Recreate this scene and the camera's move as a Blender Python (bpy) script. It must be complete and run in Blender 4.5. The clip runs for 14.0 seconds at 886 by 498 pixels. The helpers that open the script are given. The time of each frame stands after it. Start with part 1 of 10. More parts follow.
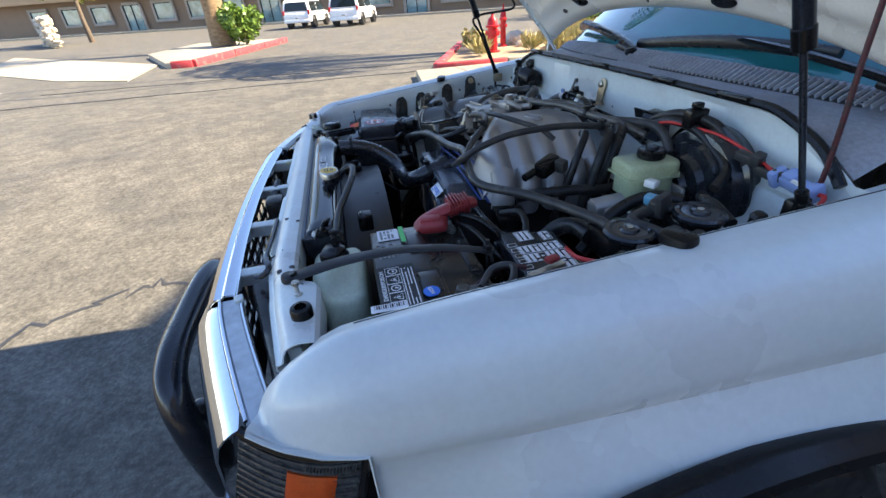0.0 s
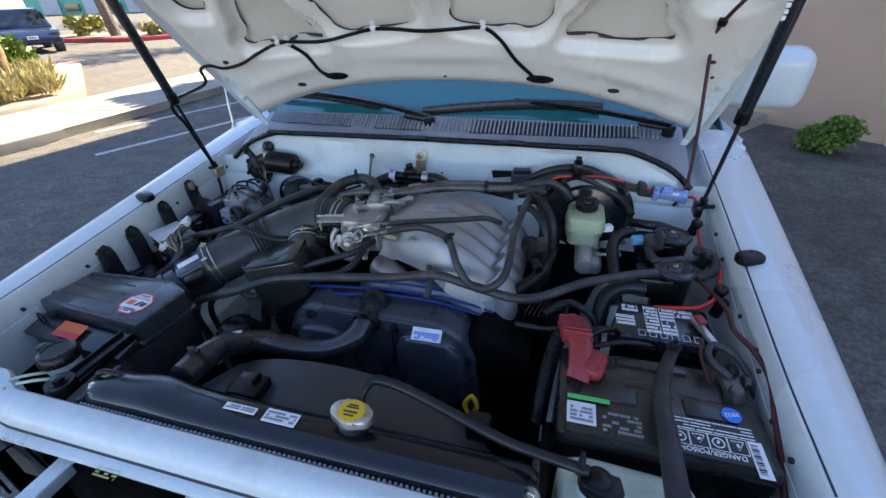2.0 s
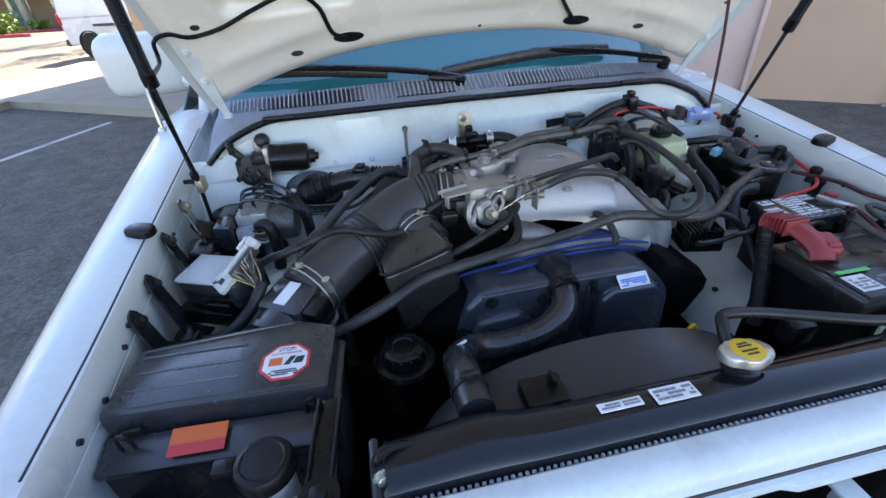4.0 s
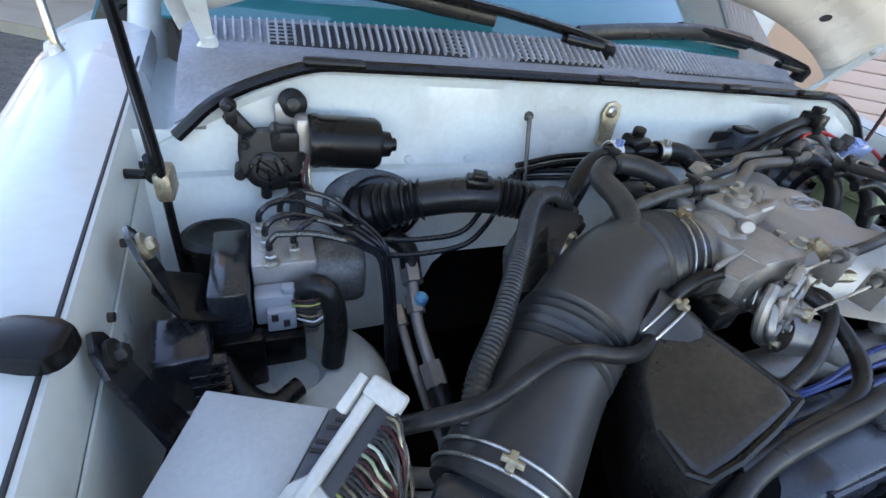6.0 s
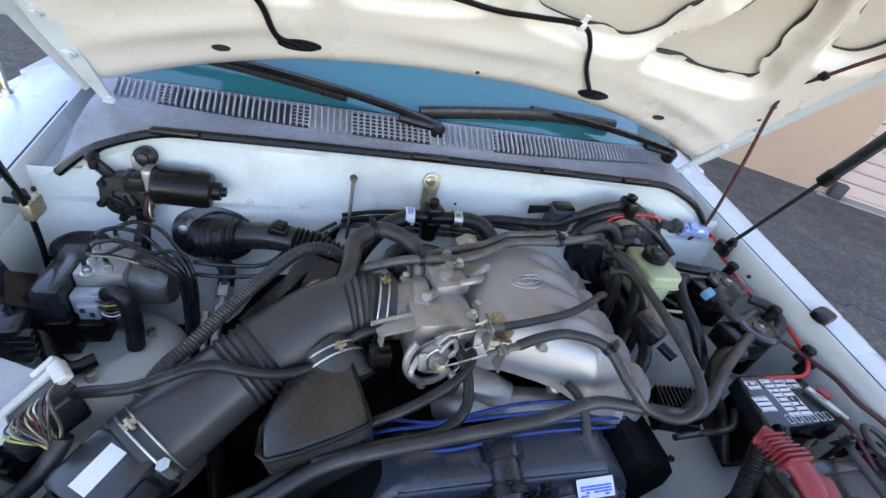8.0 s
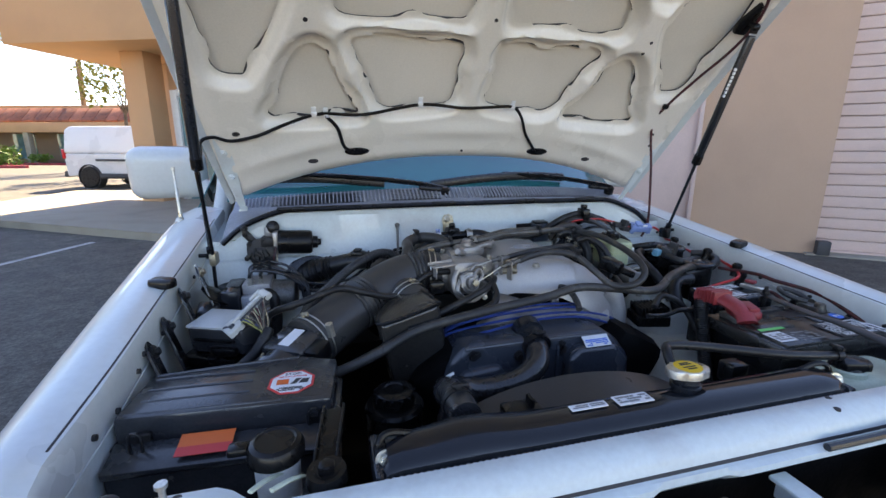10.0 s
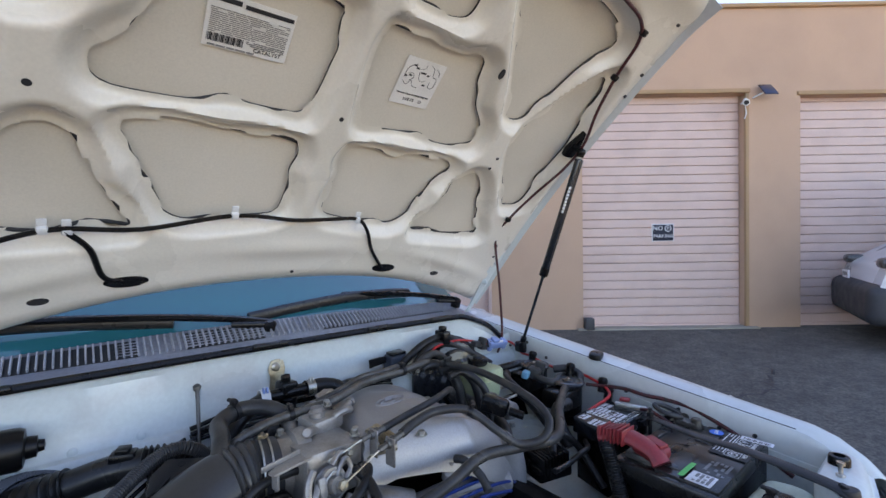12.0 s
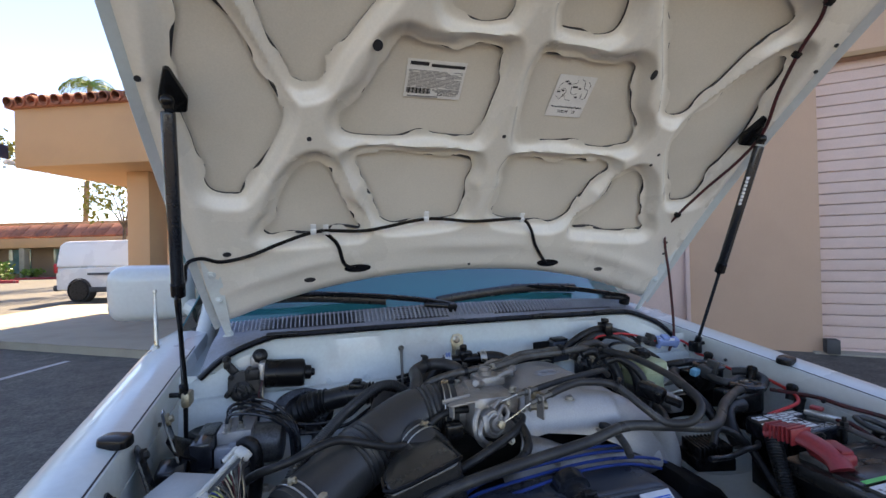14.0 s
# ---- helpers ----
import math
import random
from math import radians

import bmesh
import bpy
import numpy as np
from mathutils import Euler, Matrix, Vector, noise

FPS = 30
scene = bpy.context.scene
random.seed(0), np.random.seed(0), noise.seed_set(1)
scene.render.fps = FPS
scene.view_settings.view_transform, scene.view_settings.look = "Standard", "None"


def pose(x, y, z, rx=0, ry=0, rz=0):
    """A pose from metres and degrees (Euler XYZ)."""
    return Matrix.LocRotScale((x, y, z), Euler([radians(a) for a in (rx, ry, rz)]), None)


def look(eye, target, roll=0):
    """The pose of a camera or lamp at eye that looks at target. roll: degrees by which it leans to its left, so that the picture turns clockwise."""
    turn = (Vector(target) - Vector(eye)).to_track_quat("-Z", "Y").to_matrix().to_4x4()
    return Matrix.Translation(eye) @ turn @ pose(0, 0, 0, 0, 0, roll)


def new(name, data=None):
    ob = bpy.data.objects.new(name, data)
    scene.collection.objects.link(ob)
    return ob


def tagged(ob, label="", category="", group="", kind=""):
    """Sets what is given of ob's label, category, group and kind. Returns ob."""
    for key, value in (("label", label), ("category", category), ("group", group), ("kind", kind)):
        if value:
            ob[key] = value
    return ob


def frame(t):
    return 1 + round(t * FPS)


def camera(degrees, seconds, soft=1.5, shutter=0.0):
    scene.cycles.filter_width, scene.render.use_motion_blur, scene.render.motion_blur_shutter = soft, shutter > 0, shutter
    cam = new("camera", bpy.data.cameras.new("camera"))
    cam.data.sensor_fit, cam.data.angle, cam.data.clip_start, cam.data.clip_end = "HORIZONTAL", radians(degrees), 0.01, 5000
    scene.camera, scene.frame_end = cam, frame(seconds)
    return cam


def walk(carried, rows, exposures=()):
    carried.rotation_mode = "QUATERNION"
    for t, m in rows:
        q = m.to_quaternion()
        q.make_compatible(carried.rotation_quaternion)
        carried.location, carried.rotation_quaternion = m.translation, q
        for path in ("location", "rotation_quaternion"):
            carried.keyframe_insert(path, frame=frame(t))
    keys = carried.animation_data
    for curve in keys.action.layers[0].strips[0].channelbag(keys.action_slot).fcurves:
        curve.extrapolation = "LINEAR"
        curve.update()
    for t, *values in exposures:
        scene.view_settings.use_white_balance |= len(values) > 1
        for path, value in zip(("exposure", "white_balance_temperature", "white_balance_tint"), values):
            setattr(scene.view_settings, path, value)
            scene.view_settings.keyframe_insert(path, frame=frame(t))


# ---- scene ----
PATH = [
    (0, (1.065, 0.335, 1.312), (-0.627, 0.662, 0.296), -4.1),
    (0.5, (0.843, 0.19, 1.442), (-0.664, 1.02, 0.422), -5.7),
    (1, (0.728, 0.011, 1.472), (-0.499, 1.224, 0.46), -6.3),
    (1.5, (0.516, -0.018, 1.467), (-0.408, 1.431, 0.445), -5.9),
    (2, (0.327, -0.054, 1.451), (-0.152, 1.598, 0.431), -1.9),
    (2.5, (0.157, -0.138, 1.445), (-0.039, 1.583, 0.445), -3.8),
    (3, (-0.008, -0.116, 1.408), (-0.12, 1.647, 0.47), -4.8),
    (3.2, (-0.076, -0.091, 1.401), (-0.118, 1.666, 0.445), -4.5),
    (5.3, (-0.479, 0.25, 1.236), (0.221, 1.752, 0.117), 0.9),
    (5.5, (-0.499, 0.324, 1.224), (0.201, 1.833, 0.114), 3.4),
    (6, (-0.537, 0.485, 1.237), (0.173, 1.991, 0.129), 9.3),
    (6.5, (-0.528, 0.565, 1.273), (0.184, 2.08, 0.179), 10.1),
    (7, (-0.377, 0.504, 1.299), (0.348, 2.076, 0.297), 7.9),
    (7.5, (-0.223, 0.393, 1.344), (0.467, 1.972, 0.327), 7.7),
    (8, (-0.238, 0.303, 1.445), (0.316, 1.85, 0.304), 14.3),
    (8.2, (-0.263, 0.265, 1.474), (0.29, 1.808, 0.327), 15.7),
    (10.3, (-0.385, -0.178, 1.268), (0.104, 1.724, 0.889), -0.9),
    (10.5, (-0.403, -0.158, 1.275), (0.077, 1.75, 0.919), -0.7),
    (11, (-0.406, -0.021, 1.281), (0.469, 1.759, 1.025), 1.9),
    (11.5, (-0.366, 0.085, 1.309), (0.857, 1.665, 1.221), 0.1),
    (12, (-0.34, 0.113, 1.331), (0.943, 1.647, 1.299), -0.8),
    (12.5, (-0.331, 0.122, 1.34), (0.973, 1.634, 1.358), -1.5),
    (13, (-0.329, 0.125, 1.344), (0.954, 1.658, 1.398), -1.9),
    (13.5, (-0.356, 0.096, 1.344), (0.791, 1.732, 1.421), -1.4),
    (14, (-0.368, -0.044, 1.304), (0.173, 1.881, 1.318), -1.3),
]
cam = camera(91.7, 14.0)
walk(cam, [(t, look(eye, target, roll)) for t, eye, target, roll in PATH], [(0, 2.15, 7000, 15), (0.5, 2.0, 6700, 16), (1.2, 2.15, 6700, 17), (2, 2.38, 7100, 18), (3.2, 2.55, 7500, 18), (5.3, 3.22, 8300, 17), (6.5, 3.08, 8500, 18), (7.3, 3.15, 8500, 20), (8.2, 3.28, 8500, 20), (10.3, 2.27, 7900, 20), (11, 2.17, 8300, 22), (11.5, 2.4, 8100, 22), (12, 2.5, 8000, 22), (13.2, 2.45, 8000, 22), (14, 2.08, 7800, 21)])

# ---- light ----
SUN_EL, SUN_AZ = 42.0, 82.0          # degrees; azimuth counted from +x towards +y
sun_dir = Vector((math.cos(radians(SUN_EL)) * math.cos(radians(SUN_AZ)),
                  math.cos(radians(SUN_EL)) * math.sin(radians(SUN_AZ)), math.sin(radians(SUN_EL))))
world = bpy.data.worlds.new("sky")
scene.world = world
world.use_nodes = True
wn = world.node_tree
sky = wn.nodes.new("ShaderNodeTexSky")
sky.sky_type, sky.sun_disc = 'NISHITA', False
sky.sun_elevation, sky.sun_rotation = radians(SUN_EL), radians(90 - SUN_AZ)
sky.air_density, sky.dust_density, sky.ozone_density = 1.0, 0.0, 3.0
sky.altitude = 1500.0
wn.links.new(sky.outputs[0], wn.nodes["Background"].inputs[0])
wn.nodes["Background"].inputs[1].default_value = 0.105
sun = new("sun", bpy.data.lights.new("sun", 'SUN'))
sun.data.energy, sun.data.angle, sun.data.color = 4.6, radians(0.53), (1.0, 0.905, 0.68)
sun.matrix_world = look(sun_dir * 60, (0, 0, 0))

# ---- materials ----
def material(name, base, rough=0.5, metal=0.0, vary=0.12, scale=6.0, fine=90.0, bump=0.05, rvary=0.12,
             tint=None, coat=0.0, spec=0.5, island=0.0, stretch=None, transmission=0.0, ior=1.45, alpha=1.0, blotch=0.55):
    """Procedural surface: base colour with stains at two scales, grain in gloss and a fine relief."""
    m = bpy.data.materials.new(name)
    m.use_nodes = True
    t = m.node_tree
    b = t.nodes["Principled BSDF"]
    co = t.nodes.new("ShaderNodeTexCoord")
    src = co.outputs["Object"]
    if stretch:
        mp = t.nodes.new("ShaderNodeMapping")
        mp.inputs["Scale"].default_value = stretch
        t.links.new(src, mp.inputs[0])
        src = mp.outputs[0]
    big, small = t.nodes.new("ShaderNodeTexNoise"), t.nodes.new("ShaderNodeTexNoise")
    big.inputs["Scale"].default_value, big.inputs["Detail"].default_value = scale, 5.0
    small.inputs["Scale"].default_value, small.inputs["Detail"].default_value = fine, 3.0
    t.links.new(src, big.inputs["Vector"]), t.links.new(src, small.inputs["Vector"])
    ramp = t.nodes.new("ShaderNodeValToRGB")
    other = tint if tint else tuple(c * (1 - 2 * vary) for c in base)
    ramp.color_ramp.elements[0].position, ramp.color_ramp.elements[0].color = 0.3, (*other, 1)
    ramp.color_ramp.elements[1].position, ramp.color_ramp.elements[1].color = blotch, (*base, 1)
    t.links.new(big.outputs["Fac"], ramp.inputs[0])
    mix = t.nodes.new("ShaderNodeMix")
    mix.data_type, mix.blend_type = 'RGBA', 'MULTIPLY'
    mix.inputs[0].default_value = 1.0
    grain = t.nodes.new("ShaderNodeMapRange")
    grain.inputs["From Min"].default_value, grain.inputs["From Max"].default_value = 0.3, 0.7
    grain.inputs["To Min"].default_value, grain.inputs["To Max"].default_value = 1 - vary, 1 + vary
    t.links.new(small.outputs["Fac"], grain.inputs["Value"])
    t.links.new(ramp.outputs[0], mix.inputs[6]), t.links.new(grain.outputs[0], mix.inputs[7])
    colour = mix.outputs[2]
    if island:
        geo = t.nodes.new("ShaderNodeObjectInfo")
        rng = t.nodes.new("ShaderNodeMapRange")
        rng.inputs["To Min"].default_value, rng.inputs["To Max"].default_value = 1 - island, 1 + island
        t.links.new(geo.outputs["Random"], rng.inputs["Value"])
        mix2 = t.nodes.new("ShaderNodeMix")
        mix2.data_type, mix2.blend_type = 'RGBA', 'MULTIPLY'
        mix2.inputs[0].default_value = 1.0
        t.links.new(colour, mix2.inputs[6]), t.links.new(rng.outputs[0], mix2.inputs[7])
        colour = mix2.outputs[2]
    t.links.new(colour, b.inputs["Base Color"])
    rr = t.nodes.new("ShaderNodeMapRange")
    rr.inputs["From Min"].default_value, rr.inputs["From Max"].default_value = 0.3, 0.7
    rr.inputs["To Min"].default_value = max(0.02, rough - rvary)
    rr.inputs["To Max"].default_value = min(1.0, rough + rvary)
    t.links.new(big.outputs["Fac"], rr.inputs["Value"]), t.links.new(rr.outputs[0], b.inputs["Roughness"])
    b.inputs["Metallic"].default_value = metal
    b.inputs["Specular IOR Level"].default_value = spec
    b.inputs["Coat Weight"].default_value, b.inputs["Coat Roughness"].default_value = coat, 0.06
    b.inputs["Transmission Weight"].default_value, b.inputs["IOR"].default_value = transmission, ior
    b.inputs["Alpha"].default_value = alpha
    if bump:
        bp = t.nodes.new("ShaderNodeBump")
        bp.inputs["Strength"].default_value, bp.inputs["Distance"].default_value = bump, 0.004
        t.links.new(small.outputs["Fac"], bp.inputs["Height"]), t.links.new(bp.outputs[0], b.inputs["Normal"])
    return m


def plain(name, base, rough=0.5, metal=0.0, emit=0.0):
    m = bpy.data.materials.new(name)
    m.use_nodes = True
    b = m.node_tree.nodes["Principled BSDF"]
    b.inputs["Base Color"].default_value, b.inputs["Roughness"].default_value = (*base, 1), rough
    b.inputs["Metallic"].default_value = metal
    if emit:
        b.inputs["Emission Color"].default_value, b.inputs["Emission Strength"].default_value = (*base, 1), emit
    return m


PAINT = material("white_car_paint", (0.535, 0.583, 0.575), 0.32, vary=0.03, scale=2.5, bump=0.012, coat=0.5, tint=(0.52, 0.53, 0.53))
PAINT_IN = material("dusty_white_paint", (0.575, 0.63, 0.62), 0.38, vary=0.04, scale=9, fine=140, bump=0.025, coat=0.2, tint=(0.50, 0.515, 0.505), blotch=0.50)
HOODIN = material("cream_hood_primer", (0.74, 0.69, 0.60), 0.28, vary=0.03, scale=5, fine=200, bump=0.012, coat=0.35, tint=(0.70, 0.655, 0.565))
HOODSKIN = material("cream_flat_primer", (0.65, 0.60, 0.515), 0.6, vary=0.04, scale=4, fine=300, bump=0.02, tint=(0.59, 0.545, 0.465))
BLACK = material("black_plastic", (0.004, 0.004, 0.0046), 0.26, vary=0.2, scale=14, fine=260, bump=0.02, tint=(0.010, 0.0095, 0.009), spec=0.32)
AIRBLACK = material("dusty_charcoal_moulding", (0.026, 0.0275, 0.031), 0.22, vary=0.15, scale=14, fine=260, bump=0.015, tint=(0.036, 0.037, 0.040), spec=0.75)
BLACKG = material("satin_black_moulding", (0.013, 0.015, 0.019), 0.20, vary=0.15, scale=10, fine=300, bump=0.012, tint=(0.018, 0.020, 0.024), spec=0.65)
DUSTY = material("dusty_black_plastic", (0.036, 0.0355, 0.036), 0.36, vary=0.08, scale=9, fine=260, bump=0.014, tint=(0.052, 0.050, 0.047), spec=0.45)
RUBBER = material("black_rubber_hose", (0.009, 0.009, 0.010), 0.33, vary=0.2, scale=20, fine=300, bump=0.03, tint=(0.022, 0.021, 0.020), spec=0.42)
GREYRUB = material("faded_rubber_hose", (0.028, 0.0277, 0.0285), 0.38, vary=0.2, scale=22, fine=300, bump=0.035, tint=(0.056, 0.053, 0.049), spec=0.4)
TAPE = material("taped_wire_loom", (0.010, 0.010, 0.011), 0.38, vary=0.3, scale=40, fine=400, bump=0.1, tint=(0.030, 0.0285, 0.027), spec=0.36)
ALU = material("cast_aluminium", (0.36, 0.347, 0.34), 0.42, 0.5, vary=0.07, scale=13, fine=420, bump=0.03, tint=(0.32, 0.30, 0.285))
# blue in this base paints the sky's sheen onto black plastic
TIMING = material("sky_sheen_black_moulding", (0.034, 0.042, 0.056), 0.27, vary=0.15, scale=10, fine=300, bump=0.012, tint=(0.026, 0.032, 0.042), spec=0.85)
HOSEBLACK = material("shiny_black_hose", (0.015, 0.016, 0.019), 0.25, vary=0.2, scale=12, fine=300, bump=0.02, tint=(0.026, 0.026, 0.027), spec=0.8)
TANKBLACK = material("glossy_black_tank", (0.007, 0.008, 0.011), 0.15, vary=0.12, scale=8, fine=300, bump=0.008, tint=(0.010, 0.011, 0.014), spec=0.55)
CRIMP = material("pale_crimped_metal", (0.34, 0.37, 0.41), 0.4, 0.3, vary=0.1, scale=30, fine=300, bump=0.02)
RESOBROWN = material("glossy_brown_black_plastic", (0.020, 0.0185, 0.017), 0.24, vary=0.2, scale=9, fine=240, bump=0.02, tint=(0.036, 0.033, 0.029), spec=0.65)
ALUD = material("dusty_cast_aluminium", (0.33, 0.31, 0.29), 0.42, 0.6, vary=0.09, scale=30, fine=260, bump=0.03, tint=(0.235, 0.21, 0.185))
STEEL = material("zinc_steel", (0.55, 0.54, 0.5), 0.35, 0.9, vary=0.15, scale=30, fine=300, bump=0.03, tint=(0.38, 0.34, 0.26))
BRASS = material("yellow_zinc_steel", (0.40, 0.34, 0.24), 0.4, 0.7, vary=0.25, scale=30, fine=300, bump=0.04, tint=(0.24, 0.18, 0.11))
CHROME = material("polished_chrome", (0.55, 0.59, 0.64), 0.07, 1.0, vary=0.02, scale=8, fine=100, bump=0.004, rvary=0.03)
DARKSTEEL = material("dark_pressed_steel", (0.012, 0.012, 0.0135), 0.38, 0.3, vary=0.25, scale=12, fine=200, bump=0.05, tint=(0.03, 0.028, 0.026))
# near-black base puts the shade of the deep bay into the colour
BAYDARK = material("bay_shade_black", (0.002, 0.002, 0.0022), 0.6, 0.0, vary=0.3, scale=12, fine=120, bump=0.15, tint=(0.005, 0.0045, 0.004), spec=0.12)
RED = material("red_rubber_boot", (0.27, 0.028, 0.032), 0.40, vary=0.12, scale=20, fine=250, bump=0.03, tint=(0.26, 0.028, 0.03))
REDWIRE = plain("red_wire_insulation", (0.5, 0.02, 0.02), 0.4)
DKRED = material("braided_red_black_wire", (0.07, 0.010, 0.012), 0.5, vary=0.4, scale=120, fine=400, bump=0.2, tint=(0.02, 0.012, 0.012))
BLUEWIRE = material("blue_ignition_lead", (0.008, 0.038, 0.20), 0.35, vary=0.1, scale=20, fine=200, bump=0.02)
BLUECLEAR = plain("translucent_blue_plastic", (0.22, 0.31, 0.56), 0.2)
WHITE = material("white_plastic", (0.72, 0.72, 0.70), 0.4, vary=0.05, scale=30, fine=300, bump=0.02)
AGEDWHITE = material("yellowed_white_plastic", (0.50, 0.495, 0.46), 0.42, vary=0.06, scale=40, fine=300, bump=0.02, tint=(0.40, 0.39, 0.35))
LABEL = material("white_paper_label", (0.74, 0.74, 0.75), 0.5, vary=0.04, scale=30, fine=400, bump=0.01)
INK = plain("black_ink", (0.02, 0.02, 0.022), 0.6)
GREYINK = plain("grey_ink", (0.22, 0.22, 0.22), 0.6)
WHITEINK = plain("white_ink", (0.72, 0.72, 0.72), 0.5)
TANK = material("milky_green_tank", (0.50, 0.56, 0.44), 0.4, vary=0.08, scale=14, fine=200, bump=0.03, tint=(0.40, 0.45, 0.34))
RESV = material("yellowed_green_reservoir", (0.34, 0.38, 0.23), 0.35, vary=0.1, scale=16, fine=200, bump=0.03, tint=(0.25, 0.29, 0.17))
YELLOW = plain("yellow_paint", (0.72, 0.44, 0.02), 0.45)
YELLOWISH = plain("yellow_green_insulation", (0.36, 0.36, 0.10), 0.45)
ORANGE = plain("orange_sticker", (0.75, 0.13, 0.02), 0.5)
REDINK = plain("red_sticker", (0.62, 0.04, 0.04), 0.5)
GREENINK = plain("green_sticker", (0.06, 0.5, 0.12), 0.5)
BLUEINK = plain("blue_sticker", (0.02, 0.16, 0.62), 0.5)
COWL = material("faded_grey_cowl_plastic", (0.25, 0.26, 0.295), 0.5, vary=0.15, scale=9, fine=160, bump=0.08, tint=(0.15, 0.155, 0.17))
SLAT = material("sun_bleached_grille_plastic", (0.32, 0.335, 0.375), 0.5, vary=0.15, scale=12, fine=160, bump=0.06, tint=(0.24, 0.25, 0.28))
# teal base holds the painted sky reflection along with the tint
GLASS = material("teal_tint_and_reflection_glass", (0.010, 0.125, 0.145), 0.04, vary=0.0, scale=3, fine=10, bump=0.0, rvary=0.0, spec=0.9)
AMBER = material("amber_lens", (0.52, 0.075, 0.012), 0.12, vary=0.1, scale=30, fine=400, bump=0.1)
HEADLENS = material("pale_glass_lens", (0.46, 0.50, 0.53), 0.06, vary=0.08, scale=20, fine=80, bump=0.03, coat=0.6)
LENS = material("clear_lamp_lens", (0.085, 0.085, 0.08), 0.08, 0.3, vary=0.25, scale=40, fine=200, bump=0.12, spec=0.8)
PIPE = material("dull_grey_pipe", (0.13, 0.122, 0.11), 0.42, 0.5, vary=0.2, scale=30, fine=300, bump=0.05, tint=(0.065, 0.058, 0.05))
CANVAS = material("weathered_black_strap", (0.013, 0.013, 0.014), 0.45, vary=0.25, scale=20, fine=400, bump=0.08, tint=(0.028, 0.027, 0.026))


# ---- mesh helpers ----
def thing(name, label, category, at=(0, 0, 0), group="", kind=""):
    ob = new(name)
    ob.empty_display_size = 0.05
    ob.location = at
    return tagged(ob, label, category, group, kind)


def part(name, bm, mat, parent=None, label="", smooth=35.0):
    """Link a bmesh, given in the world's metres, as one mesh object under a thing or under a part."""
    bmesh.ops.recalc_face_normals(bm, faces=bm.faces[:])
    me = bpy.data.meshes.new(name)
    bm.to_mesh(me)
    bm.free()
    me.materials.append(mat)
    if smooth:
        me.shade_smooth()
        me.set_sharp_from_angle(angle=radians(smooth))
    ob = new(name, me)
    if parent is not None:
        ob.parent = parent
        if parent.type == 'EMPTY':
            ob.matrix_parent_inverse = Matrix.Translation(-parent.location)
    if label:
        tagged(ob, label)
    return ob


def single(name, bm, mat, label, category, group="", kind="", smooth=35.0):
    return tagged(part(name, bm, mat, None, "", smooth), label, category, group, kind)


def box(bm, c, s, bevel=0.0, m=None, seg=2):
    """A box about c of the size s, turned by m, with rounded edges."""
    mat = Matrix.Translation(c) @ (m.to_4x4() if m is not None else Matrix()) @ Matrix.Diagonal((*s, 1))
    vs = bmesh.ops.create_cube(bm, size=1.0, matrix=mat)["verts"]
    if bevel:
        es = list({e for v in vs for e in v.link_edges})
        bmesh.ops.bevel(bm, geom=es, offset=min(bevel, min(s) * 0.49), segments=seg, affect='EDGES', profile=0.5)
    return bm


def basis(axis):
    a = Vector(axis).normalized()
    h = Vector((0, 0, 1)) if abs(a.z) < 0.9 else Vector((1, 0, 0))
    x = h.cross(a).normalized()
    return x, a.cross(x), a


def rings(bm, loops, cap=True, closed=False):
    """Skin a row of vertex rings."""
    rows = [[bm.verts.new(p) for p in ring] for ring in loops]
    n = len(rows[0])
    pairs = list(zip(rows, rows[1:])) + ([(rows[-1], rows[0])] if closed else [])
    for a, b in pairs:
        for i in range(n):
            bm.faces.new((a[i], a[(i + 1) % n], b[(i + 1) % n], b[i]))
    if cap and not closed:
        bm.faces.new(rows[0][::-1])
        bm.faces.new(rows[-1])
    return bm


def lathe(bm, at, axis, profile, seg=24, cap=True):
    """A turned form: profile of (height along the axis, radius)."""
    x, y, a = basis(axis)
    o = Vector(at)
    rings(bm, [[o + a * h + (x * math.cos(k * math.tau / seg) + y * math.sin(k * math.tau / seg)) * max(r, 1e-4)
                for k in range(seg)] for h, r in profile], cap)
    return bm


def cyl(bm, p0, p1, r, r1=None, seg=18, round_=0.0):
    p0, p1 = Vector(p0), Vector(p1)
    d = (p1 - p0).length
    r1 = r if r1 is None else r1
    b = min(round_, r * 0.5, d * 0.4)
    prof = [(0, r), (d, r1)] if not b else [(0, r - b), (b * 0.3, r - b * 0.3), (b, r), (d - b, r1), (d - b * 0.3, r1 - b * 0.3), (d, r1 - b)]
    return lathe(bm, p0, p1 - p0, prof, seg)


def smooth_path(pts, sub=8):
    """Points along a Catmull-Rom curve through pts."""
    p = [Vector(q) for q in pts]
    if len(p) < 3:
        return [p[0].lerp(p[-1], k / sub) for k in range(sub + 1)]
    p = [p[0] * 2 - p[1], *p, p[-1] * 2 - p[-2]]
    out = []
    for i in range(1, len(p) - 2):
        for k in range(sub):
            t = k / sub
            a, b, c, d = p[i - 1], p[i], p[i + 1], p[i + 2]
            out.append(0.5 * (2 * b + (c - a) * t + (2 * a - 5 * b + 4 * c - d) * t * t + (3 * b - a - 3 * c + d) * t ** 3))
    return out + [p[-2]]


